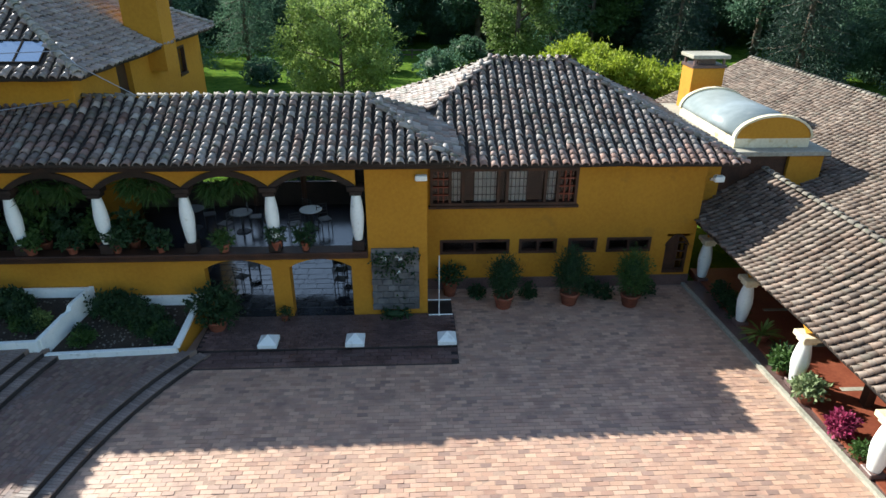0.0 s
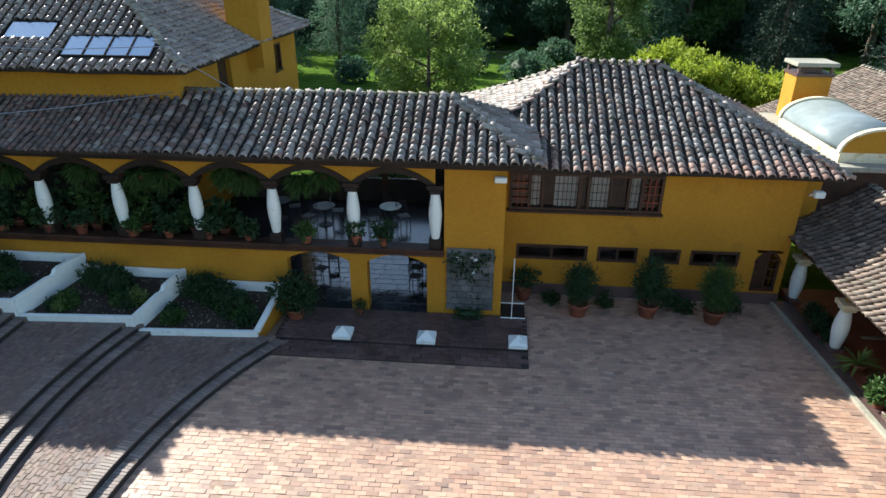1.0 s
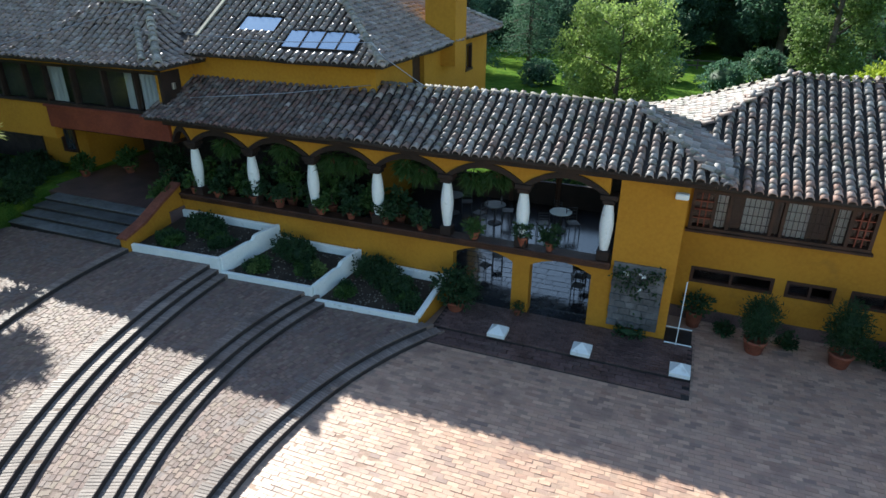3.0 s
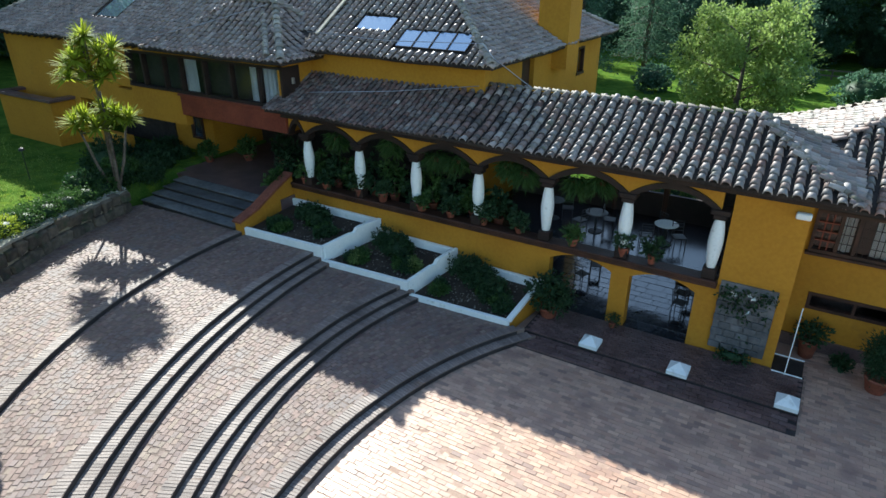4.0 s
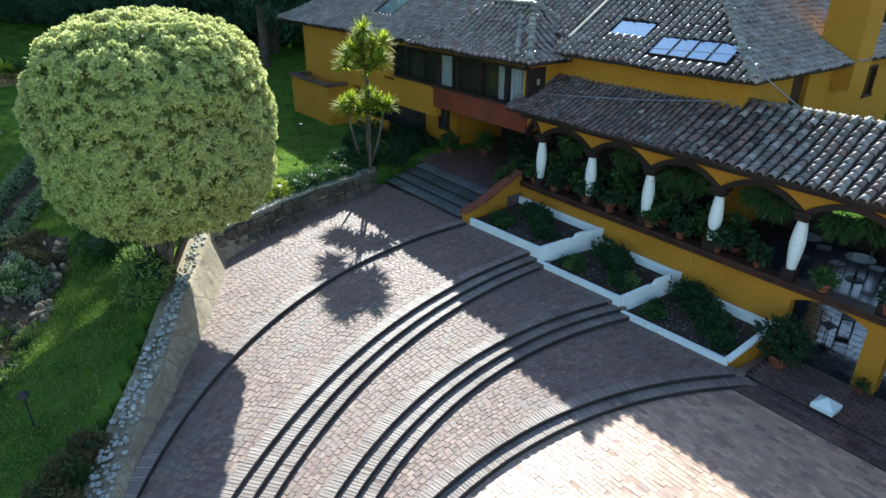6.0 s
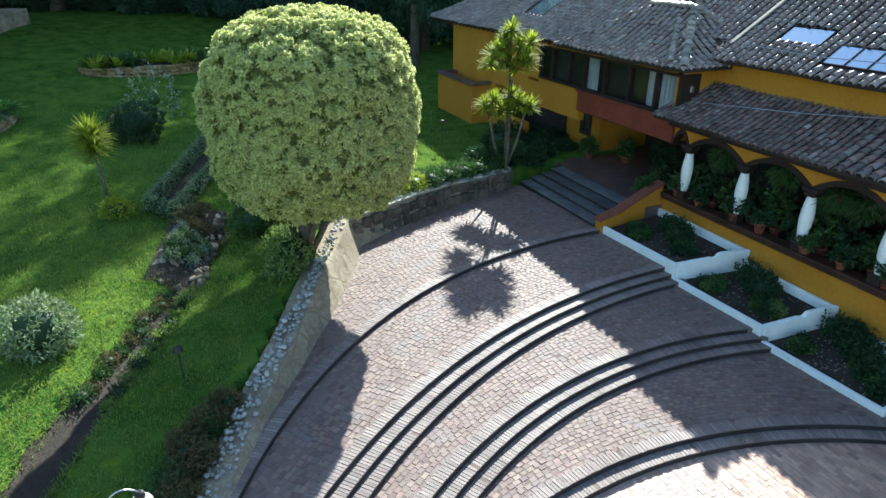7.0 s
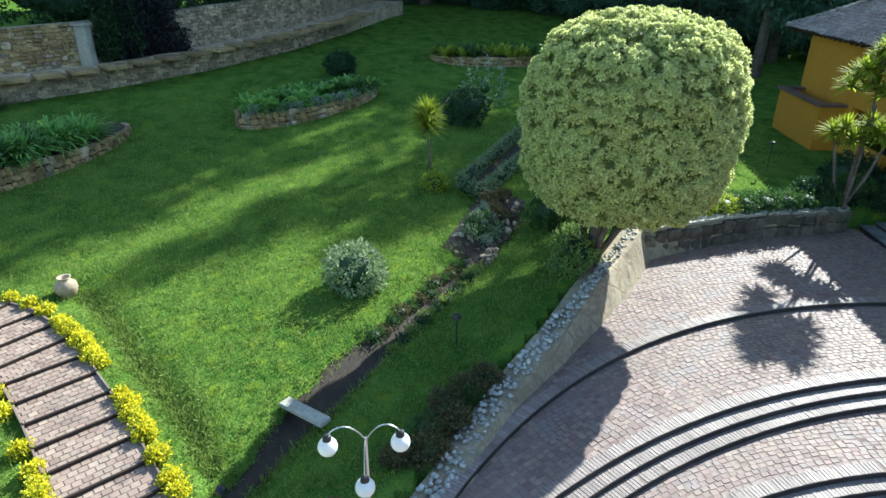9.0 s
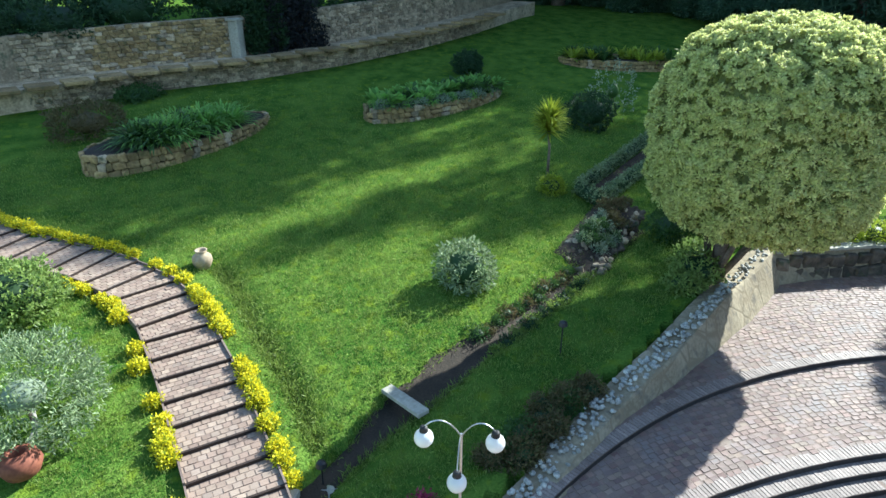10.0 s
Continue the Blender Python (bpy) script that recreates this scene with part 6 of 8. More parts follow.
while s < PLEN - 1.0:
    deep = 0.92
    (x0, y0), (dx, dy) = along(PATH_MID, s)
    (x1, y1), (ex, ey) = along(PATH_MID, s + deep)
    z = path_z(s + deep) + 0.02
    w = 0.92
    quad = [(x0 - dy * w, y0 + dx * w), (x0 + dy * w, y0 - dx * w), (x1 + ey * w, y1 - ex * w), (x1 - ey * w, y1 + ex * w)]
    bm = bmesh.new()
    prism(bm, quad, "z", z - 0.5, z - 0.015)
    st = solid("path_step_%d" % (n_step + 1), bm, M["path_brick"], "brick-paved garden step between flower borders", "step")
    at, turn = [], []
    a = math.atan2((dy + ey) / 2, (dx + ex) / 2)
    for i in range(5):
        for j in range(9):
            t, u = (i + 0.5) / 5, ((j + 0.5 + (0.25 if i % 2 else -0.25)) / 9) * 2 - 1
            if abs(u) > 0.97:
                continue
            cx, cy = x0 + (x1 - x0) * t, y0 + (y1 - y0) * t
            px, py = dx + (ex - dx) * t, dy + (ey - dy) * t
            at.append((cx - py * w * u, cy + px * w * u))
            turn.append(a)
    paving("brick_field", st, at, [(deep / 5, 2 * w / 9)] * len(at), np.array(turn) + RNG.normal(0, 0.02, len(at)), z, M["path_brick"], rough=0.004, picked=None)
    # thin near-black strip stands for the gap shadow at the step edge
    bm = bmesh.new()
    prism(bm, [(x0 - dx * 0.02 - dy * w, y0 - dy * 0.02 + dx * w), (x0 - dx * 0.02 + dy * w, y0 - dy * 0.02 - dx * w), (x0 + dx * 0.04 + dy * w, y0 + dy * 0.04 - dx * w), (x0 + dx * 0.04 - dy * w, y0 + dy * 0.04 + dx * w)], "z", z - 0.2, z + 0.012)
    under(new("nosing", to_mesh("nosing", bm, M["black_timber"])), st)
    for side in (-1, 1):
        bm = bmesh.new()
        o0, o1 = w * side, (w + 0.045) * side
        prism(bm, [(x0 - dy * o0, y0 + dx * o0), (x0 - dy * o1, y0 + dx * o1), (x1 - ey * o1, y1 + ex * o1), (x1 - ey * o0, y1 + ex * o0)], "z", z - 0.4, z + 0.07)
        under(new("edging", to_mesh("edging", bm, M["joint"])), st)
    s += deep
    n_step += 1
rng = np.random.default_rng(5)
s = 1.2
while s < PLEN - 0.5:
    (x, y), (dx, dy) = along(PATH_MID, s)
    for side in (-1, 1):
        if rng.random() < (0.85 if side < 0 else 0.55) and not (side < 0 and 5.2 < s < 6.6):
            o = (1.12 + rng.normal(0, 0.04)) * side
            fx, fy = x - dy * o, y + dx * o
            flower((fx, fy, lawn_z(fx, fy)), rng.uniform(0.12, 0.2) * (1.0 if s < 11 else 0.75))
    s += 0.4

# big jar, ball pot, plank, lamps of the garden
def vessel(name, at, prof, label, material="terracotta"):
    t = thing(name, at, label, "pot")
    part("body", lathe(prof, at, 20), M[material], t, smooth=True)
    return t


vessel("garden_jar", (-15.75, -12.85, lawn_z(-15.75, -12.85)), [(0.14, -0.03), (0.26, 0.1), (0.33, 0.28), (0.31, 0.45), (0.19, 0.56), (0.15, 0.61), (0.21, 0.68), (0.17, 0.68), (0.12, 0.61), (0.09, 0.42)], "pale clay jar standing beside the path", "pale_clay")
vessel("ball_pot", (-7.15, -11.3, lawn_z(-7.15, -11.3)), [(0.12, -0.03), (0.34, 0.14), (0.43, 0.36), (0.38, 0.56), (0.2, 0.68), (0.16, 0.66), (0.1, 0.4)], "round terracotta pot lying under the silver shrub")
tube_stump = thing("cut_branch", (-7.9, -12.3, 1.5), "pale cut branch on the grass", "branch")
part("branch", tube([(-7.6, -11.7, 1.5), (-8.2, -12.0, 1.75), (-8.6, -12.5, 1.9)], [0.07, 0.06, 0.04], 8), M["pale_bark"], tube_stump)
plank = thing("plank_bridge", (-11.7, -4.3, 1.4), "grey stone slab laid across the ditch", "slab")
bm = bmesh.new()
box(bm, -0.75, 0.75, -0.17, 0.17, -0.06, 0.06, 0.015, pose(-11.68, -4.3, 1.52, 0, -4, 58))
part("slab", bm, M["concrete"], plank)

def ditch_width(x):
    """The ditch narrows to its upper end."""
    return (0.5 + 0.4 * smooth_step(-19.5, -14.0, x)) * (1 - 0.45 * smooth_step(-12.2, -10.0, x))


bm = bmesh.new()
cr = []
L = 0.0
prev = None
dense = []
for (ax, ay), (bx, by) in zip(CREEK, CREEK[1:]):
    m = max(1, int(math.hypot(bx - ax, by - ay) / 0.2))
    dense += [(ax + (bx - ax) * t / m, ay + (by - ay) * t / m) for t in range(m)]
for i, (x, y) in enumerate(dense):
    ax, ay = dense[max(0, i - 1)]
    bx, by = dense[min(len(dense) - 1, i + 1)]
    d = math.hypot(bx - ax, by - ay) + 1e-6
    ox, oy = -(by - ay) / d, (bx - ax) / d
    wob = 0.1 * math.sin(i * 0.33) + 0.05 * math.sin(i * 0.81) + 0.05 * math.sin(i * 1.9)
    wob2 = 0.1 * math.sin(i * 0.41 + 1) + 0.06 * math.sin(i * 0.97)
    row = []
    for k, o in enumerate((-0.62, -0.48, -0.2, 0.2, 0.48, 0.62)):
        o = (o + wob * (o > 0) + 0.6 * wob2 * (o < 0)) * ditch_width(x)
        px, py = x + ox * o, y + oy * o
        row.append(bm.verts.new((px, py, lawn_z(px, py) + (0.07 if k not in (0, 5) else 0.035))))
    cr.append(row)
for a, b in zip(cr, cr[1:]):
    for k in range(5):
        bm.faces.new((a[k], a[k + 1], b[k + 1], b[k]))
solid("creek_bed", bm, M["soil"], "dry dark ditch across the lawn", "ditch", True)


def globe_lamp():
    px, py, pz = -6.9, -1.67, 5.2
    t = thing("street_lamp", (px, py, 1.2), "slender garden lamp with three white globes on curved arms", "lamp")
    part("pole", tube([(px, py, 1.1), (px, py, pz)], [0.03, 0.02], 10), M["metal"], t)
    for gx, gy, gz in ((-6.72, -2.19, 5.15), (-6.94, -1.17, 5.12), (-6.44, -1.61, 4.71)):
        dx, dy = gx - px, gy - py
        pts = []
        for u in np.linspace(0, 1, 11):
            pts.append((px + dx * u, py + dy * u, pz - 0.05 + (gz + 0.2 - pz + 0.05) * u + 0.2 * math.sin(math.pi * u) ** 0.8))
        part("arm", tube(pts, 0.01, 6), M["metal"], t, "curved metal arm")
        part("collar", lathe([(0.03, 0.22), (0.055, 0.2), (0.07, 0.12), (0.045, 0.11)], (gx, gy, gz), 12), M["black"], t)
        prof = [(0.02, -0.142)] + [(0.145 * math.cos(a), 0.145 * math.sin(a)) for a in np.linspace(-1.3, 1.1, 10)] + [(0.06, 0.134)]
        part("globe", lathe(prof, (gx, gy, gz), 20), M["globe"], t, "white opal globe", True)
    return t


globe_lamp()


def path_lamp(x, y, z, h):
    t = thing("path_lamp", (x, y, z), "small dark garden lamp on a thin stake", "lamp", "stake lamps in the lawn")
    part("stake", tube([(x, y, z - 0.1), (x, y, z + h)], 0.02, 6), M["black"], t)
    part("hood", lathe([(0.06, h), (0.13, h + 0.02), (0.1, h + 0.12), (0.02, h + 0.16)], (x, y, z), 10), M["black"], t)


path_lamp(-30.5, 13.4, 2.1, 1.35)
path_lamp(-14.6, -0.8, 1.72, 0.85)
path_lamp(-9.1, -5.3, 1.0, 0.5)

spot = thing("garden_spotlight", (-8.7, -4.95, lawn_z(-8.7, -4.95)), "small pale metal garden spotlight on a stake", "lamp")
sz_ = lawn_z(-8.7, -4.95)
part("stake", tube([(-8.7, -4.95, sz_ - 0.1), (-8.7, -4.95, sz_ + 0.42)], 0.015, 6), M["metal"], spot)
part("head", tube([(-8.72, -4.97, sz_ + 0.38), (-8.62, -4.88, sz_ + 0.46), (-8.55, -4.82, sz_ + 0.5)], [0.03, 0.06, 0.085], 10), M["metal"], spot)
for k in range(3):
    an = 2.1 * k + 0.4
    part("fin", tube([(-8.7, -4.95, sz_ + 0.3), (-8.7 + 0.2 * math.cos(an), -4.95 + 0.2 * math.sin(an), sz_ + 0.22)], [0.02, 0.006], 5), M["metal"], spot)
kerb_block = thing("kerb_block", (-8.5, -5.75, lawn_z(-8.5, -5.75)), "pale concrete block at the edge of the path", "block")
part("block", boxes((-8.68, -8.32, -5.88, -5.62, lawn_z(-8.5, -5.75) - 0.1, lawn_z(-8.5, -5.75) + 0.24), bevel=0.02), M["concrete"], kerb_block)
shrub((-8.7, -2.9, lawn_z(-8.7, -2.9)), (0.3, 0.3, 0.2), "magenta", "low red-flowering plant in the grass", 60, 7, 0.1, 0.05)

# --- garden beds, rockery and the stone walls at the back --------------------
def rough_stone(bm, c, r, seed):
    q = bmesh.ops.create_icosphere(bm, subdivisions=1, radius=1.0)
    for v in q["verts"]:
        k = 1 + 0.35 * noise.noise(v.co * 1.6 + Vector((seed * 3.7, seed, 0)))
        v.co = Vector((c[0] + v.co.x * r[0] * k, c[1] + v.co.y * r[1] * k, c[2] + v.co.z * r[2] * k))


def block_stone(seed, material):
    """A roughly squared building stone with worn edges."""
    bm = bmesh.new()
    bmesh.ops.create_cube(bm, size=1.0)
    bmesh.ops.bevel(bm, geom=bm.edges[:], offset=0.16, segments=1, affect="EDGES")
    for v in bm.verts:
        v.co += 0.26 * noise.noise_vector(v.co * 1.9 + Vector((seed * 5.3, seed, 0)))
    return to_mesh("stone", bm, material)


STONES = [block_stone(k + 1, M["rubble"]) for k in range(6)]
MOSSY = [block_stone(k + 21, M["moss"]) for k in range(4)]
ROCKS = []
for k in range(6):
    bm = bmesh.new()
    rough_stone(bm, (0, 0, 0), (0.5, 0.5, 0.5), k + 1)
    ROCKS.append(to_mesh("stone", bm, M["dark_stone"]))
PEBBLES = []
for k in range(5):
    bm = bmesh.new()
    rough_stone(bm, (0, 0, 0), (0.5, 0.42, 0.36), k + 11)
    PEBBLES.append(to_mesh("pebble", bm, M["pebble"], True))
GRAVEL = [me.copy() for me in PEBBLES]
for me in GRAVEL:
    me.materials[0] = M["gravel"]


def stone_row(parent, pts, height, size, rng, proud=0.1, limit=300, tops=None, mossy=None):
    """Uneven courses of rough stones over a wall face given by ground points (x, y, z): the near ones as parts, the rest joined."""
    lens = [math.hypot(b[0] - a[0], b[1] - a[1]) for a, b in zip(pts, pts[1:])]
    total = sum(lens)
    rows = max(1, round(height / (size * 0.62)))
    share = limit / (total * rows / size / 1.2)
    rest = {False: ([], []), True: ([], [])}
    n = 0
    for row in range(rows):
        s = rng.uniform(-0.5, 0.0) * size
        while s < total:
            w = size * rng.uniform(0.65, 1.7)
            q, k = max(0.0, min(total - 1e-3, s + w / 2)), 0
            while q > lens[k]:
                q -= lens[k]
                k += 1
            (ax, ay, az), (bx, by, bz) = pts[k], pts[k + 1]
            t = q / lens[k]
            hh = height if tops is None else tops - (az + (bz - az) * t)
            h = hh / rows * rng.uniform(0.85, 1.1)
            here = (ax + (bx - ax) * t, ay + (by - ay) * t)
            old = mossy is not None and mossy(*here)
            me = MOSSY[rng.integers(4)] if old else STONES[rng.integers(6)]
            m = Matrix.Translation((*here, az + (bz - az) * t + hh * (row + 0.5) / rows + rng.normal(0, 0.02))) @ Euler((rng.normal(0, 0.05), rng.normal(0, 0.09), math.atan2(by - ay, bx - ax) + rng.normal(0, 0.05))).to_matrix().to_4x4() @ Matrix.Diagonal((w * 0.97, proud * rng.uniform(1.7, 2.4), h * 0.97, 1))
            if s / total < share and n < limit:
                ob = under(new("stone", me), parent)
                ob.matrix_basis = m
                n += 1
            else:
                vs, fs = rest[old]
                base = len(vs)
                vs += [tuple(m @ v.co) for v in me.vertices]
                fs += [tuple(base + i for i in f.vertices) for f in me.polygons]
            s += w
    for old, (vs, fs) in rest.items():
        if vs:
            tagged(under(mesh_object("stone_field", vs, fs, M["moss" if old else "rubble"]), parent), kind="stuff")
    return n


def ring_bed(name, outline, height, label, rng):
    """A raised bed with a rough stone kerb round it."""
    cx, cy = sum(p[0] for p in outline) / len(outline), sum(p[1] for p in outline) / len(outline)
    z0 = min(lawn_z(*p) for p in outline)
    t = thing(name, (cx, cy, z0), label, "flower bed")
    bm = bmesh.new()
    prism(bm, [(cx + (x - cx) * 0.97, cy + (y - cy) * 0.97) for x, y in outline], "z", z0 - 0.3, max(lawn_z(*p) for p in outline) + height * 0.85)
    part("soil", bm, M["soil"], t)
    pts = [(x, y, lawn_z(x, y) - 0.08) for x, y in outline + outline[:1]]
    top = max(lawn_z(*p) for p in outline) + height * 0.85
    stone_row(t, pts, top - sum(p[2] for p in pts) / len(pts), 0.34, rng, 0.1, tops=top + 0.05, mossy=lambda x, y: noise.noise(Vector((x * 1.7, y * 1.7, 3.0))) > -0.3)
    return t, max(lawn_z(*p) for p in outline) + height * 0.85


rng = np.random.default_rng(31)


def oval(cx, cy, a, b, turn, n=14):
    c, s_ = math.cos(turn), math.sin(turn)
    return [(cx + a * math.cos(k) * c - b * math.sin(k) * s_, cy + a * math.cos(k) * s_ + b * math.sin(k) * c) for k in np.linspace(0, 6.283, n, endpoint=False)]


bed2, z2 = ring_bed("oval_bed", oval(-35.4, -10.5, 5.0, 1.7, math.radians(147), 20), 0.3, "oval stone-edged bed with broad-leaved plants", rng)
bed1, z1 = ring_bed("long_bed", oval(-25.2, -20.3, 5.0, 2.0, math.radians(163), 20), 0.22, "long stone-edged bed with strap-leaved lilies", rng)
bed3, z3 = ring_bed("far_bed", oval(-49.6, -0.8, 4.2, 1.8, math.radians(100)), 0.3, "far stone-edged bed with yellow-green plants", rng)


def tuft(at, n, ln, wd, droop, material, label, name="lily_clump", group="", low=0.15):
    t = thing(name, at, label, "plant", group)
    vs, qs = [], []
    for i in range(n):
        az, el = RNG.uniform(0, 6.283), RNG.uniform(low, 1.4)
        d = np.array((math.cos(az) * math.cos(el), math.sin(az) * math.cos(el), math.sin(el)))
        side = np.array((-math.sin(az), math.cos(az), 0.0))
        l, b = ln * RNG.uniform(0.7, 1.15), len(vs)
        root = np.array(at) + np.array((math.cos(az), math.sin(az), 0)) * 0.06
        for u, w in ((0, 0.7), (0.4, 1.0), (0.75, 0.75), (1.0, 0.1)):
            p = root + d * l * u - np.array((0, 0, 1)) * droop * l * u * u
            vs += [p - side * wd * w / 2, p + side * wd * w / 2]
        qs += [(b + 2 * k, b + 2 * k + 1, b + 2 * k + 3, b + 2 * k + 2) for k in range(3)]
    fit_part("leaves", [(np.array(vs), np.array(qs))], M[material], t)
    return t


for i in range(30):
    u, v = rng.uniform(-2.6, 2.6), rng.uniform(-1.3, 0.5)
    c, s_ = math.cos(math.radians(163)), math.sin(math.radians(163))
    tuft((-25.2 + u * c - v * s_, -20.5 + u * s_ + v * c, z1 - 0.03), 80, 2.1, 0.11, 0.5, "leaf_lily" if i % 4 else "leaf_mid", "green clump of strap-leaved lilies", group="lilies in the long bed", low=0.5)
for i in range(46):
    u, v = rng.uniform(-4.2, 4.2), rng.uniform(-1.1, 1.1)
    c, s_ = math.cos(math.radians(147)), math.sin(math.radians(147))
    tuft((-35.4 + u * c - v * s_, -10.5 + u * s_ + v * c, z2 - 0.03), 26, 1.25, 0.36, 0.35, "leaf_lily" if i % 4 else "leaf_mid", "low broad-leaved bedding plant", name="bedding_plant", group="plants in the oval bed", low=0.5)
for i in range(30):
    u, v = rng.uniform(-3.6, 3.6), rng.uniform(-1.3, 1.3)
    c, s_ = math.cos(math.radians(100)), math.sin(math.radians(100))
    tuft((-49.6 + u * c - v * s_, -0.8 + u * s_ + v * c, z3 - 0.03), 26, 1.3, 0.2, 0.35, "leaf_lime" if i % 2 else "leaf_mid", "low yellow-green bedding plant", name="bedding_plant", group="plants in the far bed", low=0.3)

for i in range(26):
    k = 3.35 + 2.75 * i / 25 + rng.normal(0, 0.03)
    c, s_ = math.cos(math.radians(147)), math.sin(math.radians(147))
    u, v = 4.75 * math.cos(k), 1.5 * math.sin(k)
    gx, gy = -35.4 + u * c - v * s_, -10.5 + u * s_ + v * c
    shrub((gx, gy, z2 - 0.05), (0.3, 0.3, 0.2), "leaf_grey" if i % 3 else "leaf_lily", "low grey-green edging plant spilling over the stones", 50, 7, 0.13, 0.05, group="edging plants of the oval bed", name="edging_plant")

# clipped double hedge and rockery by the round tree
hedge = thing("hedge", (-29.5, 0.0, 2.3), "low clipped grey-green double hedge on the lawn", "hedge")
pts = []
for line, off in ((((-33.4, 1.6), (-25.7, -1.35)), 0.0), (((-32.2, 2.75), (-24.8, -0.45)), 0.0), (((-25.7, -1.35), (-24.8, -0.45)), 0.0)):
    (ax, ay), (bx, by) = line
    bm = bmesh.new()
    for t in np.linspace(0, 1, 24):
        x, y = ax + (bx - ax) * t, ay + (by - ay) * t
        blob(bm, (x, y, lawn_z(x, y) + 0.3), (0.2, 0.2, 0.36), t * 9, 1, 0.2)
    # dark filler stands for the shade inside the hedge
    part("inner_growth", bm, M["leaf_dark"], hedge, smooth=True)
    P_, W_ = [], []
    for t in np.linspace(0, 1, 50 if bx - ax > 2 else 6):
        x, y = ax + (bx - ax) * t, ay + (by - ay) * t
        p, w = shell(18, (0.24, 0.24, 0.42), (x, y, lawn_z(x, y) + 0.32), rng, low=-0.4, depth=0.2)
        P_.append(p)
        W_.append(w)
    fit_part("foliage", [leaf_arrays(np.concatenate(P_), np.concatenate(W_), 7, 0.09, 0.055, 0.8, 0.04)], M["leaf_sage"], hedge)
bm = bmesh.new()
bank = []
for i in range(15):
    t = i / 14
    row = []
    for off in (-0.42, 0.0, 0.45):
        x, y = -32.8 + 7.5 * t + 0.35 * off, 2.15 - 3.0 * t + off
        row.append(bm.verts.new((x, y, lawn_z(x, y) + 0.12)))
    bank.append(row)
for a, b in zip(bank, bank[1:]):
    for k in range(2):
        bm.faces.new((a[k], b[k], b[k + 1], a[k + 1]))
part("soil", bm, M["soil"], hedge, "dark bare soil between the hedge rows", True)
rock = thing("rockery", (-22.5, -0.8, 1.7), "rubble rockery bank with trailing plants", "rockery")
bm = bmesh.new()
bank = []
for i in range(13):
    t, row = i / 12, []
    for k in range(7):
        u = k / 6
        x, y = -20.4 - 5.2 * t + 0.9 * u, -1.25 + 1.3 * t + 1.9 * (u - 0.3)
        edge = k in (0, 6) or i in (0, 12)
        row.append(bm.verts.new((x, y, lawn_z(x, y) + (-0.05 if edge else 0.1 + 0.5 * u * t + rng.uniform(0, 0.1)))))
    bank.append(row)
for a, b in zip(bank, bank[1:]):
    for k in range(6):
        bm.faces.new((a[k], b[k], b[k + 1], a[k + 1]))
bmesh.ops.recalc_face_normals(bm, faces=bm.faces[:])
part("soil", bm, M["soil"], rock, "dark bare earth of the bank", True)
for i in range(230):
    t, u = rng.random(), rng.random()
    x, y = -20.3 - 5.0 * t + 0.9 * u, -1.1 + 1.3 * t + 1.7 * (u - 0.3)
    sz = rng.uniform(0.14, 0.36)
    ob = under(new("stone", (ROCKS, ROCKS, STONES)[i % 3][rng.integers(6)]), rock)
    ob.matrix_basis = Matrix.Translation((x, y, lawn_z(x, y) + 0.55 * u * t + sz * 0.12)) @ Euler(rng.uniform(0, 6, 3)).to_matrix().to_4x4() @ Matrix.Diagonal((sz, sz * 0.8, sz * 0.7, 1))
for i in range(30):
    x, y = (-23.2 - 1.9 * rng.random() if i % 2 else -21.2 - 2.0 * rng.random()), -0.7 + 1.7 * rng.random()
    shrub((x, y, lawn_z(x, y) + 0.15), (0.24, 0.24, 0.2), "heath" if x < -23.2 else ("leaf_sage", "leaf_mid", "leaf_grey")[i % 3], "dry brown trailing plant on the bank" if x < -23.2 else "small trailing rock plant", 60, 7, 0.1, 0.06, group="rock plants", name="rock_plant")

# pebbles along the retaining wall
strip = thing("pebble_strip", (-16.0, 2.6, 2.3), "strip of pale river pebbles behind the retaining wall", "pebbles", kind="stuff")
npb = 0
for i, (x, y, z, lean) in enumerate(seg):
    if not (-26.0 < x < -8.8):
        continue
    ax, ay, *_ = seg[max(0, i - 1)]
    bx, by, *_ = seg[min(len(seg) - 1, i + 1)]
    d = math.hypot(bx - ax, by - ay)
    ox, oy = (by - ay) / d, -(bx - ax) / d
    for k in range(19 if x > -19 else 10):
        o = -rng.uniform(0.04, 0.62 if x > -16 else 0.42)
        along_ = rng.uniform(-0.25, 0.25)
        sz = rng.uniform(0.075, 0.185)
        ob = under(new("pebble", PEBBLES[rng.integers(5)]), strip)
        ob.matrix_basis = Matrix.Translation((x + ox * o + (bx - ax) / d * along_, y + oy * o + (by - ay) / d * along_, z + 0.02 + sz * 0.2 - 0.04 * abs(o))) @ Euler((rng.normal(0, 0.3), rng.normal(0, 0.3), rng.uniform(0, 6))).to_matrix().to_4x4() @ Matrix.Diagonal((sz, sz, sz, 1))
        npb += 1

# ground cover between wall end and entrance
for i, t in enumerate(np.linspace(0, 1, 18)):
    x, y = -22.6 - 2.6 * t, 6.4 + 8.0 * t
    x -= 0.55 + 0.5 * (i % 2)
    shrub((x, y, lawn_z(x, y) - 0.05), (0.6, 0.6, 0.36), "leaf_lime" if i < 7 else "leaf_mid", "low clipped border plant along the wall", 130, 7, 0.1, 0.06, group="border plants along the wall", name="border_plant")
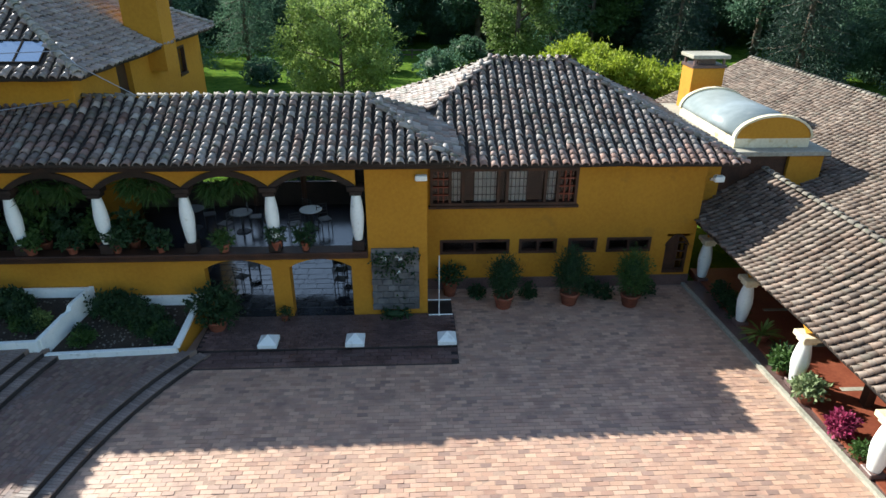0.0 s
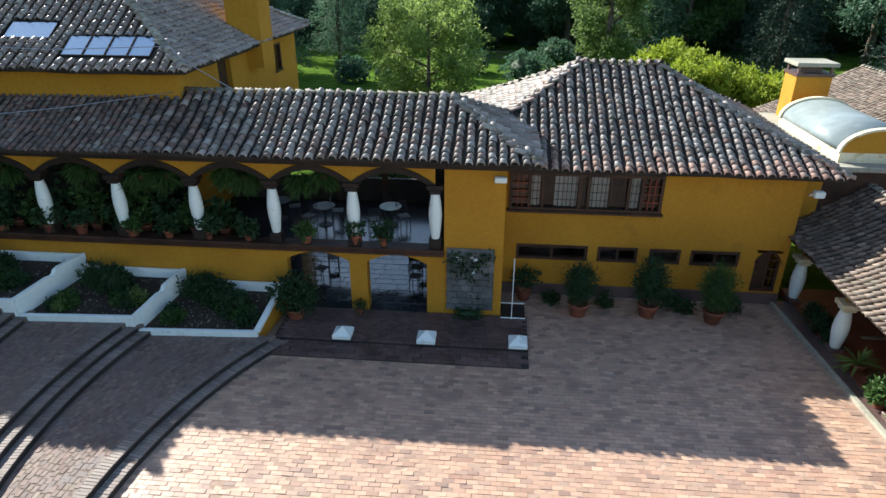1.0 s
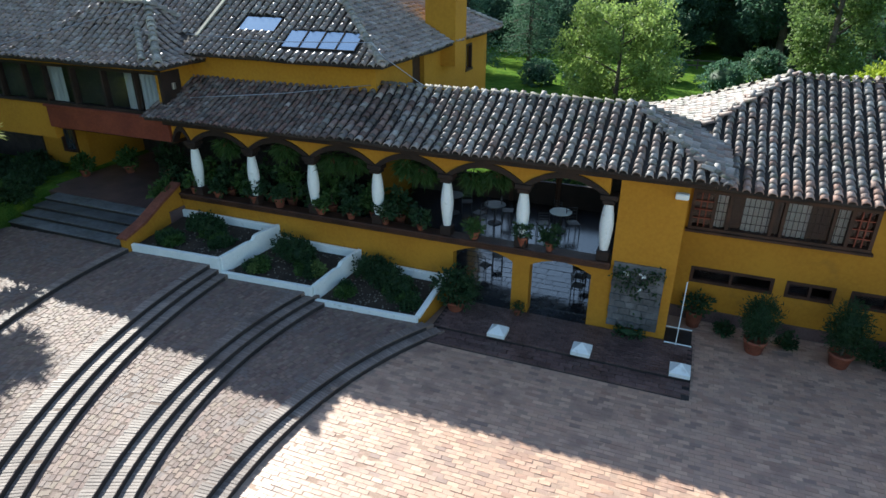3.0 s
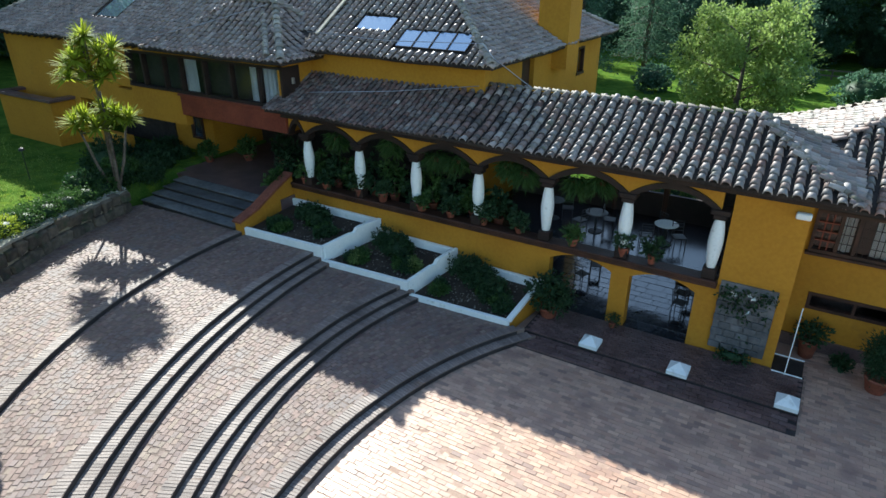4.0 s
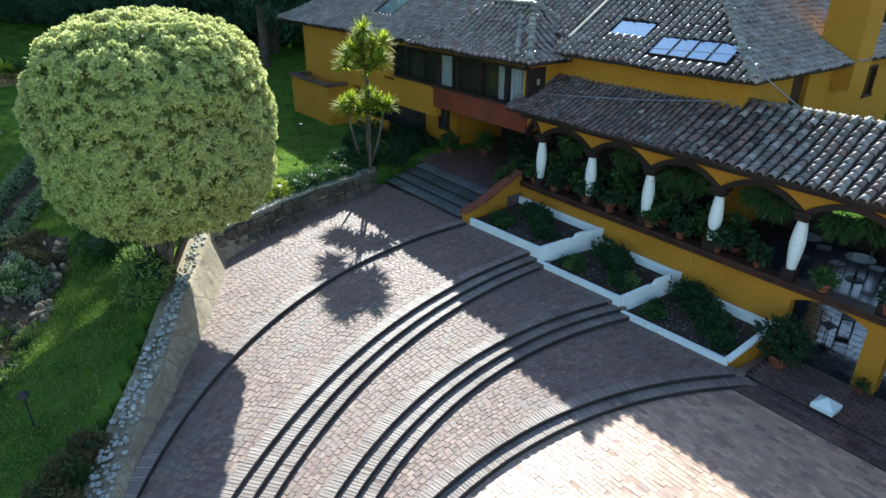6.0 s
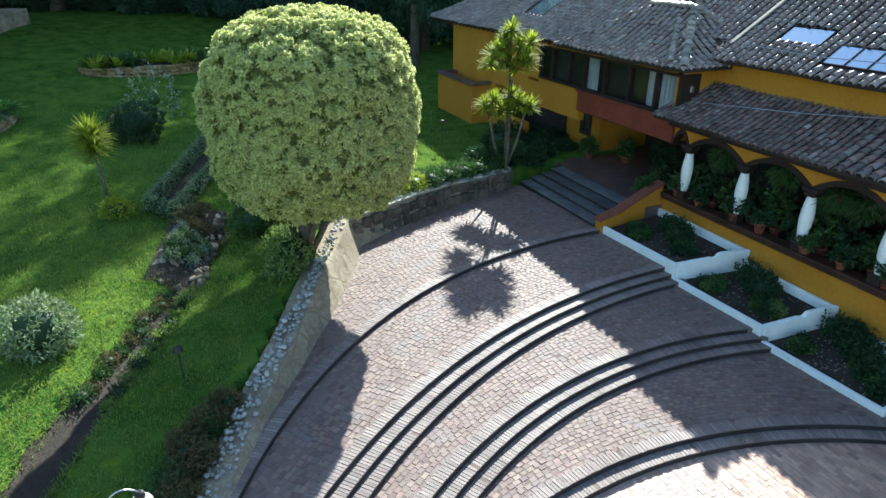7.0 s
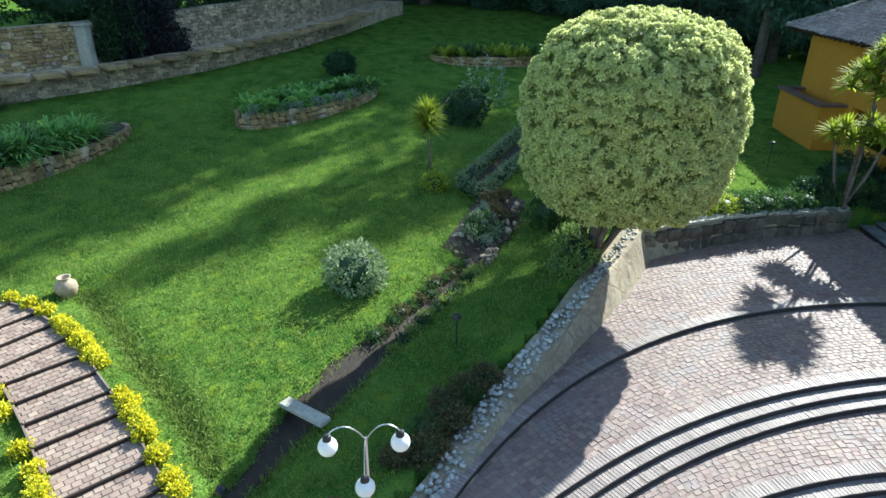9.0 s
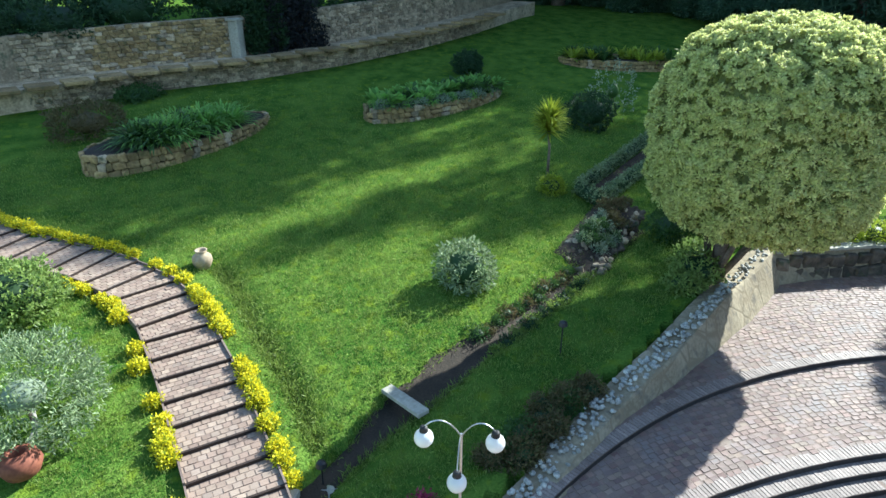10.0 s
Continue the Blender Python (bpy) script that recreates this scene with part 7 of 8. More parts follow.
for x, y, r, mt in ((-26.2, 13.6, 0.8, "leaf_dark"), (-26.6, 15.4, 0.9, "leaf_mid"), (-25.9, 16.4, 0.6, "leaf_dark"), (-28.2, 15.8, 1.0, "leaf_dark"), (-29.8, 17.0, 0.9, "leaf_dark")):
    shrub((x, y, 2.05), (r, r, r * 0.7), mt, "dark shrub beside the entrance steps", 170, 8, 0.16, 0.08, group="shrubs by the entrance")

# stone terrace walls at the top of the garden
BACKW = [(-18.0, -36.5), (-26.5, -30.6), (-32.0, -26.9), (-36.0, -23.2), (-41.5, -19.4), (-48.6, -15.9), (-56.5, -13.0), (-68.0, -9.8)]
rng = np.random.default_rng(41)
for name, off, h, label in (("wall_low_garden", 0.0, 1.15, "low rubble wall carrying a stepped walk"), ("wall_high_garden", 2.6, 3.6, "tall mossy rubble wall at the top of the garden")):
    pts = []
    for i, (x, y) in enumerate(BACKW):
        ax, ay = BACKW[max(0, i - 1)]
        bx, by = BACKW[min(len(BACKW) - 1, i + 1)]
        d = math.hypot(bx - ax, by - ay)
        ox, oy = (by - ay) / d, -(bx - ax) / d
        pts.append((x - ox * off, y - oy * off))
    bm = bmesh.new()
    rr = []
    for i, (x, y) in enumerate(pts):
        ax, ay = pts[max(0, i - 1)]
        bx, by = pts[min(len(pts) - 1, i + 1)]
        d = math.hypot(bx - ax, by - ay)
        ox, oy = (by - ay) / d, -(bx - ax) / d
        z = hill(*BACKW[i])
        thick = 2.7 if off == 0 else 0.8
        rr.append([bm.verts.new((x + ox * a, y + oy * a, c)) for a, c in ((0, z - 0.5), (0, z + h), (-thick, z + h), (-thick, z - 0.5))])
    for a, b in zip(rr, rr[1:]):
        for k in range(4):
            bm.faces.new((a[k], b[k], b[(k + 1) % 4], a[(k + 1) % 4]))
    bm.faces.new(rr[0])
    bm.faces.new(rr[-1][::-1])
    wob = solid(name, bm, M["rubble"], label, "wall")
    face = [(x, y, hill(*BACKW[i]) + (1.1 if off else -0.1)) for i, (x, y) in enumerate(pts)]
    stone_row(wob, face[1:-1], h - (1.1 if off else 0.0), 0.36 if off else 0.34, rng, 0.11, limit=300, mossy=(lambda x, y: -37.3 < x < -31.0 and rng.random() < 0.75) if off else None)
legs = [math.hypot(b[0] - a[0], b[1] - a[1]) for a, b in zip(BACKW, BACKW[1:])]
reach = legs[0] * 0.7
while reach < sum(legs) - 9.0:
    q, k = reach, 0
    while q > legs[k]:
        q -= legs[k]
        k += 1
    (ax, ay), (bx, by) = BACKW[k], BACKW[k + 1]
    f = q / legs[k]
    x, y = ax + (bx - ax) * f, ay + (by - ay) * f
    ex, ey = (bx - ax) / legs[k], (by - ay) / legs[k]
    top = hill(ax, ay) + (hill(bx, by) - hill(ax, ay)) * f + 1.2
    slab = thing("stone_step", (x, y, top), "flat brown stone step on the garden walk", "step", "steps of the garden walk")
    bm = bmesh.new()
    box(bm, -0.72, 0.72, -0.75, 0.75, -0.12, 0.08, 0.025, Matrix.Translation((x - ey * -0.55, y + ex * -0.55, top + 0.1)) @ Matrix.Rotation(math.atan2(ey, ex), 4, "Z"))
    part("slab", bm, M["moss"], slab)
    reach += 1.75


def hanging_creeper(at, wide, high, turn, label, seed, material="leaf_dark"):
    """A thick uneven mat of leaves over a wall face."""
    rng = np.random.default_rng(seed)
    t = thing("creeper", at, label, "creeper", "creepers on the garden wall")
    c, s_ = math.cos(turn), math.sin(turn)
    P_ = []
    while len(P_) < 900:
        u, v = rng.uniform(-1, 1), rng.random()
        if abs(u) > 1.05 - 0.35 * v + 0.15 * math.sin(9 * v):
            continue
        d = 0.25 + 0.5 * math.sin(3.1 * v) * rng.random() + 0.2 * math.sin(5 * u)
        P_.append((at[0] + wide * u * c - d * s_, at[1] + wide * u * s_ + d * c, at[2] + high * v))
    part("stem", tube([(at[0], at[1], at[2] - 0.1), (at[0] + 0.2, at[1] + 0.1, at[2] + high * 0.8)], [0.08, 0.04], 6), M["bark"], t)
    fit_part("foliage", [leaf_arrays(np.array(P_), np.tile((-s_, c, 0.1), (900, 1)), 8, 0.26, 0.14, 0.9, 0.16, 0.0, rng)], M[material], t)


hanging_creeper((-40.6, -23.0, hill(-40.6, -23.0) + 0.9), 2.7, 4.4, math.radians(-38), "dark creeper hanging over the garden wall", 3, "leaf_night")
hanging_creeper((-39.2, -24.0, hill(-39.2, -24.0) + 1.2), 1.3, 3.6, math.radians(-38), "dark creeper hanging over the garden wall", 4, "leaf_dark")
gate_post = thing("gate_post", (-37.5, -24.85, hill(-37.5, -24.85)), "pale plastered pillar in the garden wall", "pillar")
part("shaft", boxes((-37.85, -37.15, -25.2, -24.5, hill(-34, -27) + 0.5, hill(-34, -27) + 3.4), bevel=0.04), M["concrete"], gate_post)
part("cap", boxes((-37.95, -37.05, -25.3, -24.4, hill(-34, -27) + 3.4, hill(-34, -27) + 3.55), bevel=0.03), M["concrete"], gate_post)
for x, y, r, h in ((-31.0, -33.0, 2.6, 1.3), (-27.0, -35.5, 2.6, 1.4), (-35.0, -31.0, 2.4, 1.5), (-40.0, -27.0, 2.6, 1.8), (-44.5, -23.6, 2.4, 1.5), (-49.5, -21.0, 2.6, 1.5), (-54.5, -18.6, 2.6, 1.5), (-60.0, -16.8, 2.8, 1.6), (-66.0, -15.0, 2.8, 1.6), (-23.0, -38.0, 2.6, 1.4), (-36.5, -33.0, 3.2, 2.6), (-41.5, -30.0, 3.2, 2.6), (-46.5, -27.0, 3.2, 2.6), (-32.0, -37.0, 3.2, 2.4)):
    shrub((x, y, hill(x, y) + 2.4), (r, r, h), "leaf_dark", "dark hedge bush above the garden wall", 420, 8, 0.24, 0.11, group="bushes above the garden wall", name="bush")

# --- pots and plants round the house -----------------------------------------
def pot_profile(r, h):
    return [(r * 0.62, 0.0), (r * 0.68, 0.02), (r * 0.92, h * 0.8), (r, h * 0.82), (r * 1.02, h), (r * 0.86, h), (r * 0.84, h * 0.86), (r * 0.1, h * 0.85)]


def potted(at, r, h, crown, material, label, n=60, per=7, ln=0.16, wd=0.09, group="", name="potted_plant", style="bush", pot_mat="terracotta"):
    """A clay pot with a plant in it."""
    t = thing(name, at, label, "plant", group)
    part("pot", lathe(pot_profile(r, h), at, 14), M[pot_mat], t, "clay pot", True)
    top = (at[0], at[1], at[2] + h)
    if style == "bush":
        c = (top[0], top[1], top[2] + crown[2] * 0.8)
        part("stem", tube([(top[0], top[1], top[2] - 0.1), c], [0.025, 0.015], 5), M["bark"], t)
        p, w = shell(n, crown, c, depth=0.6, bumps=0.25, low=-0.9)
        fit_part("foliage", [leaf_arrays(p, w, per, ln, wd, 0.9, 0.06, 0.15)], M[material], t)
    else:
        arr = []
        palm_head(arr, (top[0], top[1], top[2] - 0.02), n, ln, wd, 0.35, RNG)
        fit_part("foliage", arr, M[material], t)
    return t


rng = np.random.default_rng(77)
# along the gallery sill
for i, x in enumerate(np.arange(-18.4, -2.2, 1.5)):
    x += rng.uniform(-0.3, 0.3)
    if min(abs(x - c) for c in COLS) < 0.24:
        x += 0.22
    big = rng.random()
    potted((x, FY + 0.04, 2.62), 0.15 + 0.08 * rng.random(), 0.24 + 0.14 * rng.random(), (0.2 + 0.24 * big, 0.24, 0.16 + 0.2 * big), ("leaf_mid", "leaf_dark", "leaf_dark", "leaf_dark")[i % 4],
           "leafy plant in a clay pot on the gallery sill", 44, 7, 0.15, 0.1, "pots on the gallery sill")
# a second, taller row inside and hanging ferns
for i, x in enumerate(np.arange(-17.9, -8.6, 0.95)):
    potted((x + rng.normal(0, 0.1), FY + 0.75, 2.4), 0.22, 0.35, (0.5, 0.4, 0.5 + 0.25 * rng.random()), "leaf_dark" if i % 2 else "leaf_mid", "tall leafy plant in a clay pot inside the gallery", 60, 7, 0.2, 0.12, "pots inside the gallery")
for i, x in enumerate((-16.6, -13.9, -11.9, -11.0, -8.9, -8.3, -6.4, -5.6)):
    z = 4.6 + 0.12 * math.sin(i * 2.0)
    t = thing("hanging_fern", (x, FY + 0.45, z), "hanging fern basket under a gallery arch", "plant", "hanging baskets")
    part("basket", lathe([(0.05, -0.02), (0.16, 0.02), (0.19, 0.16), (0.15, 0.16)], (x, FY + 0.45, z), 12), M["terracotta"], t)
    part("cord", tube([(x, FY + 0.45, z + 0.16), (x, FY + 0.45, 5.55)], 0.008, 4), M["black"], t)
    p, w = shell(110, (0.3, 0.26, 0.26), (x, FY + 0.45, z + 0.1), rng, low=-0.8, depth=0.5, bumps=0.3)
    w = w * np.array((1, 1, 0.3))
    fit_part("fronds", [leaf_arrays(p, w, 7, 0.4, 0.032, 0.35, 0.05, -0.9, rng)], M["leaf_mid"], t)
# shrubs in the planters
for k, (x0, x1, front, back, base, lean0, lean1) in enumerate(PLANTERS):
    for i in range(20):
        y = planter_front(x1) + 0.42 + 1.55 * ((i * 0.61 + 0.3) % 1.0)
        lean = 0.5 * (lean0 + lean1) * (y - 16.0) / 2.4
        x = x0 + lean + 0.5 + (x1 - x0 - 1.0) * ((i * 0.37 + 0.1 * k) % 1.0)
        back_row = y > 17.35
        r = (0.34 if back_row else 0.18) * rng.uniform(0.75, 1.25)
        mt = "leaf_dark" if back_row else ("leaf_mid", "leaf_dark", "leaf_slim")[i % 3] if k == 1 else ("leaf_dark", "leaf_mid")[i % 2]
        shrub((x, y, planter_soil(k, y) - 0.02), (r, r, r * (1.0 if back_row else 0.75)), mt, "small green shrub in a sloping planter", 70, 7, 0.12, 0.065, group="shrubs in the planters")
    gravel = thing("gravel", ((x0 + x1) / 2, 17.2, front - 0.1), "grey gravel scattered on planter soil", "gravel", kind="stuff")
    for i in range(150):
        y = rng.uniform(planter_front(x1) + 0.25, FY - 0.3)
        x = rng.uniform(x0 + 0.3, x1 - 0.3) + 0.5 * (lean0 + lean1) * (y - 16.0) / 2.4
        sz = rng.uniform(0.04, 0.1)
        ob = under(new("pebble", GRAVEL[rng.integers(5)]), gravel)
        ob.matrix_basis = Matrix.Translation((x, y, planter_soil(k, y) + 0.005)) @ Matrix.Rotation(rng.uniform(0, 6), 4, "Z") @ Matrix.Scale(sz, 4)
# clipped trees in tubs before the window house
for x, y, h, r in ((3.1, 19.05, 1.2, 0.42), (5.5, 19.2, 1.45, 0.47), (7.65, 19.0, 1.4, 0.43)):
    t = thing("potted_tree", (x, y, 0), "small clipped tree in a large clay tub", "tree", "potted trees in the court")
    part("pot", lathe(pot_profile(0.36, 0.5), (x, y, 0), 18), M["terracotta"], t, "large clay tub", True)
    part("stem", tube([(x, y, 0.4), (x, y, 1.1)], [0.05, 0.035], 8), M["bark"], t)
    # dark filler stands for the shade inside the crown
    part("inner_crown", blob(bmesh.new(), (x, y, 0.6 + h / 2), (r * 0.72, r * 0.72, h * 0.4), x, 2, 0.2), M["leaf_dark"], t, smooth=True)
    p, w = shell(420, (r, r, h * 0.55), (x, y, 0.6 + h / 2), rng, low=-0.95, depth=0.3, bumps=0.12)
    fit_part("crown", [leaf_arrays(p, w, 6, 0.15, 0.036, 0.95, 0.1, 0.3)], M["leaf_mid" if x > 7 else "leaf_dark"], t)
for x, y, r in ((4.1, 19.7, 0.25), (6.4, 19.8, 0.3), (6.9, 19.6, 0.22), (8.5, 19.8, 0.25), (2.2, 19.8, 0.2)):
    shrub((x, y, 0.0), (r, r, r), "leaf_dark", "low plant at the foot of the wall", 50, 7, 0.13, 0.07, group="plants at the wall foot")
potted((1.25, 20.0, 0.0), 0.3, 0.62, (0.42, 0.4, 0.3), "leaf_dark", "dark plant in a tall clay pot by the pillar", 60, 7, 0.15, 0.08)
potted((-6.55, 17.75, 0.155), 0.36, 0.4, (0.7, 0.6, 0.62), "leaf_dark", "broad dark shrub in a clay pot by the passage", 190, 8, 0.15, 0.09)
potted((-4.45, 18.2, 0.155), 0.13, 0.2, (0.2, 0.2, 0.14), "leaf_dark", "small pot plant at the foot of a pier", 30, 6, 0.1, 0.06)
shrub((-0.7, 18.25, 0.155), (0.5, 0.2, 0.16), "leaf_dark", "low plant below the slate panel", 50, 7, 0.1, 0.06)
vine = thing("wall_vine", (-0.7, 18.4, 1.6), "sparse creeper with pale flowers on the slate panel", "vine")
p = np.array([(rng.uniform(-1.4, 0.05), FY - 0.12, 2.55 - abs(rng.normal(0, 0.5))) for i in range(80)])
fit_part("leaves", [leaf_arrays(p, np.tile((0, -0.6, 0.1), (len(p), 1)), 5, 0.13, 0.08, 0.7, 0.07)], M["leaf_dark"], vine)
p = np.array([(-1.05, FY - 0.2, 2.4), (-0.6, FY - 0.2, 2.42), (-0.55, FY - 0.2, 1.9), (-1.0, FY - 0.2, 2.3), (-0.52, FY - 0.2, 2.35)])
fit_part("flowers", [leaf_arrays(p, np.tile((0, -1, 0), (len(p), 1)), 5, 0.1, 0.07, 0.7, 0.03)], M["white"], vine)
# right-hand strip
potted((11.15, 16.45, 0.06), 0.25, 0.3, (0.4, 0.4, 0.5), "leaf_bright", "spiky aloe in a clay pot by the arcade", 46, 5, 0.8, 0.09, style="spike")
potted((10.92, 14.75, 0.06), 0.2, 0.28, (0.34, 0.33, 0.24), "leaf_mid", "green leafy plant in a clay pot by the arcade", 95, 7, 0.17, 0.11)
potted((10.9, 13.45, 0.06), 0.27, 0.36, (0.34, 0.32, 0.2), "leaf_sage", "sprawling grey-green plant in a square clay pot", 80, 7, 0.17, 0.11)
potted((10.98, 12.1, 0.06), 0.24, 0.26, (0.27, 0.26, 0.19), "magenta", "magenta-leaved plant in a clay pot", 130, 8, 0.14, 0.08)
potted((11.0, 11.3, 0.06), 0.18, 0.18, (0.17, 0.16, 0.11), "leaf_mid", "small yellow-green plant in a clay pot", 60, 7, 0.1, 0.06)
for x, y, r in ((11.1, 18.6, 0.35), (11.2, 19.4, 0.3), (11.1, 17.9, 0.25), (11.3, 15.4, 0.3)):
    shrub((x, y, 0.06), (r, r, r * 0.8), "leaf_dark", "low dark plant in the arcade strip", 60, 7, 0.14, 0.07, group="plants in the arcade strip")
# porch plants
for x, y, r, h in ((-19.8, 19.0, 0.22, 0.7), (-20.9, 20.5, 0.25, 0.9), (-22.5, 21.5, 0.25, 0.8), (-24.4, 21.0, 0.28, 0.6), (-25.9, 19.8, 0.25, 0.5), (-19.6, 18.2, 0.2, 0.5)):
    potted((x, y, 2.0), r, 0.35, (0.42, 0.42, h * 0.7), "leaf_dark" if h > 0.6 else "leaf_mid", "leafy plant in a clay pot on the porch", 70, 7, 0.2, 0.1, "pots on the porch")

# --- gallery furniture --------------------------------------------------------
def chair(material):
    t = thing("chair", (0, 0, 0), "slender dark metal chair with an upright back", "chair", "chairs of the house")
    part("seat", boxes((-0.21, 0.21, -0.21, 0.21, 0.44, 0.475), bevel=0.01), M[material], t)
    for x, y in ((-0.19, -0.19), (0.19, -0.19), (-0.19, 0.19), (0.19, 0.19)):
        part("leg", tube([(x, y, 0), (x * 0.95, y * 0.95, 0.44)], 0.016, 6), M[material], t)
    for x in (-0.19, 0.19):
        part("back_post", tube([(x, 0.19, 0.47), (x, 0.24, 0.95)], 0.015, 6), M[material], t)
    for z in (0.6, 0.72, 0.84, 0.94):
        part("back_rail", tube([(-0.19, 0.2 + (z - 0.47) * 0.1, z), (0.19, 0.2 + (z - 0.47) * 0.1, z)], 0.012, 6), M[material], t)
    return t


c0 = chair("black")
c0.matrix_basis = pose(-2.75, 20.3, 0.135, 0, 0, 80)
for k, (x, y, z, a) in enumerate(((-2.72, 20.32, 0.5, 82), (-2.74, 20.3, 0.86, 79), (-2.7, 20.31, 1.22, 81), (-2.55, 21.2, 0.135, 70), (-6.2, 21.6, 0.135, 200), (-6.4, 20.6, 0.135, 160),
                                  (-3.2, 20.6, 2.4, 30), (-4.2, 20.2, 2.4, 200), (-5.7, 20.9, 2.4, 100), (-6.6, 20.3, 2.4, 250), (-7.4, 21.2, 2.4, 20), (-3.8, 21.5, 2.4, 150))):
    copy_thing(c0, pose(x, y, z, 0, 0, a))


def round_table(at, r, label, top):
    t = thing("round_table", at, label, "table", "tables in the gallery")
    x, y, z = at
    part("tabletop", lathe([(r * 0.96, 0.72), (r, 0.73), (r, 0.75), (r * 0.97, 0.76)], at, 22), M[top], t)
    part("column", tube([(x, y, z + 0.03), (x, y, z + 0.72)], 0.04, 8), M["black"], t)
    part("foot", lathe([(0.26, 0.0), (0.25, 0.03), (0.05, 0.05)], at, 16), M["black"], t)


round_table((-3.7, 20.8, 2.4), 0.4, "round white-topped table in the gallery", "white")
round_table((-6.1, 20.6, 2.4), 0.4, "round dark stone-topped table in the gallery", "grey_stone")
round_table((-7.9, 21.0, 2.4), 0.4, "round dark stone-topped table in the gallery", "grey_stone")

# --- forest and lawn behind the house -----------------------------------------
def broad_tree(name, height, spread, material, label, seed, n=1500, leaf=0.34, lean=0.0, bark="bark", start=0.25):
    """A tree at the origin: trunk, limbs and a crown of many clumps with gaps."""
    rng = np.random.default_rng(seed)
    t = thing(name, (0, 0, 0), label, "tree")
    bm = tube([(0, 0, -0.3), (0.1, 0.05, height * 0.3), (0.15 + lean, 0, height * 0.85)], [height * 0.026, height * 0.02, height * 0.006], 8)
    P_, W_ = [], []
    k = 0
    for i in range(22):
        f = start + (0.97 - start) * i / 21
        az = i * 2.4 + rng.normal(0, 0.3)
        reach = spread * (0.45 + 0.6 * math.sin(math.pi * min(1, (f - 0.15) * 1.1))) * rng.uniform(0.7, 1.05)
        base = (0.1 + lean * f, 0.03, height * f * 0.86)
        tip = (base[0] + reach * math.cos(az), base[1] + reach * math.sin(az), height * f + reach * 0.2)
        if i % 2 == 0:
            tube([base, tuple((a + b) / 2 + 0.1 for a, b in zip(base, tip)), tip], [height * 0.009, height * 0.006, height * 0.002], 5, bm)
        for q in (0.65, 1.0):
            c = [base[j] + (tip[j] - base[j]) * q for j in range(3)]
            rr = spread * rng.uniform(0.24, 0.36)
            p, w = shell(max(10, n // 44), (rr, rr, rr * 0.75), c, rng, depth=0.5, bumps=0.3)
            P_.append(p)
            W_.append(w)
    part("trunk", bm, M[bark], t, smooth=True)
    fit_part("crown", [leaf_arrays(np.concatenate(P_), np.concatenate(W_), 7, leaf, leaf * 0.5, 0.9, leaf * 0.5, 0.1, rng)], M[material], t)
    return t


def conifer(name, height, spread, material, label, seed, leaf=0.5):
    rng = np.random.default_rng(seed)
    t = thing(name, (0, 0, 0), label, "tree")
    bm = tube([(0, 0, -0.3), (0, 0, height * 0.6), (0.1, 0, height)], [height * 0.02, height * 0.012, 0.02], 7)
    P_, W_ = [], []
    lay = 26
    for i in range(lay):
        f = 0.12 + 0.87 * i / lay
        reach = spread * (1 - f) ** 0.75 + 0.25
        m = max(4, int(8 * (1 - f) + 3))
        for j in range(m):
            az = j * 6.283 / m + i * 1.1 + rng.normal(0, 0.2)
            L_ = reach * rng.uniform(0.7, 1.1)
            for q in np.linspace(0.25, 1.0, 5):
                P_.append((L_ * q * math.cos(az), L_ * q * math.sin(az), height * f - 0.22 * L_ * q + rng.normal(0, 0.15)))
                W_.append((0.6 * math.cos(az), 0.6 * math.sin(az), -0.25))
            if i % 3 == 0:
                tube([(0, 0, height * f), (L_ * 0.9 * math.cos(az), L_ * 0.9 * math.sin(az), height * f - 0.2 * L_)], [0.05, 0.015], 4, bm)
    part("trunk", bm, M["bark"], t, smooth=True)
    fit_part("crown", [leaf_arrays(np.array(P_), np.array(W_), 9, leaf, leaf * 0.2, 0.6, 0.22, 0.0, rng)], M[material], t)
    return t


KINDS = [conifer("pine", 17, 4.2, "leaf_far", "tall dark conifer in the wood behind the house", 1), broad_tree("wood_tree", 15, 4.6, "leaf_far", "tall dark broadleaf tree in the wood behind the house", 2, 2600, 0.42),
         broad_tree("wood_tree", 13, 4.2, "leaf_mid", "green broadleaf tree in the wood behind the house", 3, 2400, 0.38), conifer("pine", 21, 4.6, "leaf_far", "very tall dark conifer in the wood behind the house", 4, 0.6)]
for k in KINDS:
    k["group"] = "trees of the wood"
rng = np.random.default_rng(99)
spots = []
for ring_y, count, sp in ((86, 17, 9.0), (97, 19, 9.0), (110, 21, 9.5), (128, 21, 11)):
    for i in range(count):
        spots.append((-0.5 * count * sp + i * sp + rng.normal(0, 2.0) + 6, ring_y + rng.normal(0, 3.0)))
spots += [(-22, 62), (-27, 54), (-31, 66), (-18, 72), (24, 58), (31, 50), (37, 60), (44, 52), (28, 68), (52, 60), (20, 72), (14, 66), (8, 78), (40, 74), (60, 72), (-36, 80), (-44, 70), (50, 44), (46, 38)]
BLACK_PINES = ((31, 50), (37, 60), (24, 58), (28, 68), (44, 52))
used = [False] * 4
for i, (x, y) in enumerate(spots):
    k = int(rng.integers(4))
    m = Matrix.Translation((x, y, ground_z(x, y) - 0.2)) @ Matrix.Rotation(rng.uniform(0, 6.28), 4, "Z") @ Matrix.Scale(rng.uniform(0.8, 1.25), 4)
    if (x, y) in BLACK_PINES:
        continue
    if not used[k]:
        KINDS[k].matrix_basis = m
        KINDS[k].scale = (1, 1, 1)
        used[k] = True
    else:
        copy_thing(KINDS[k], m)
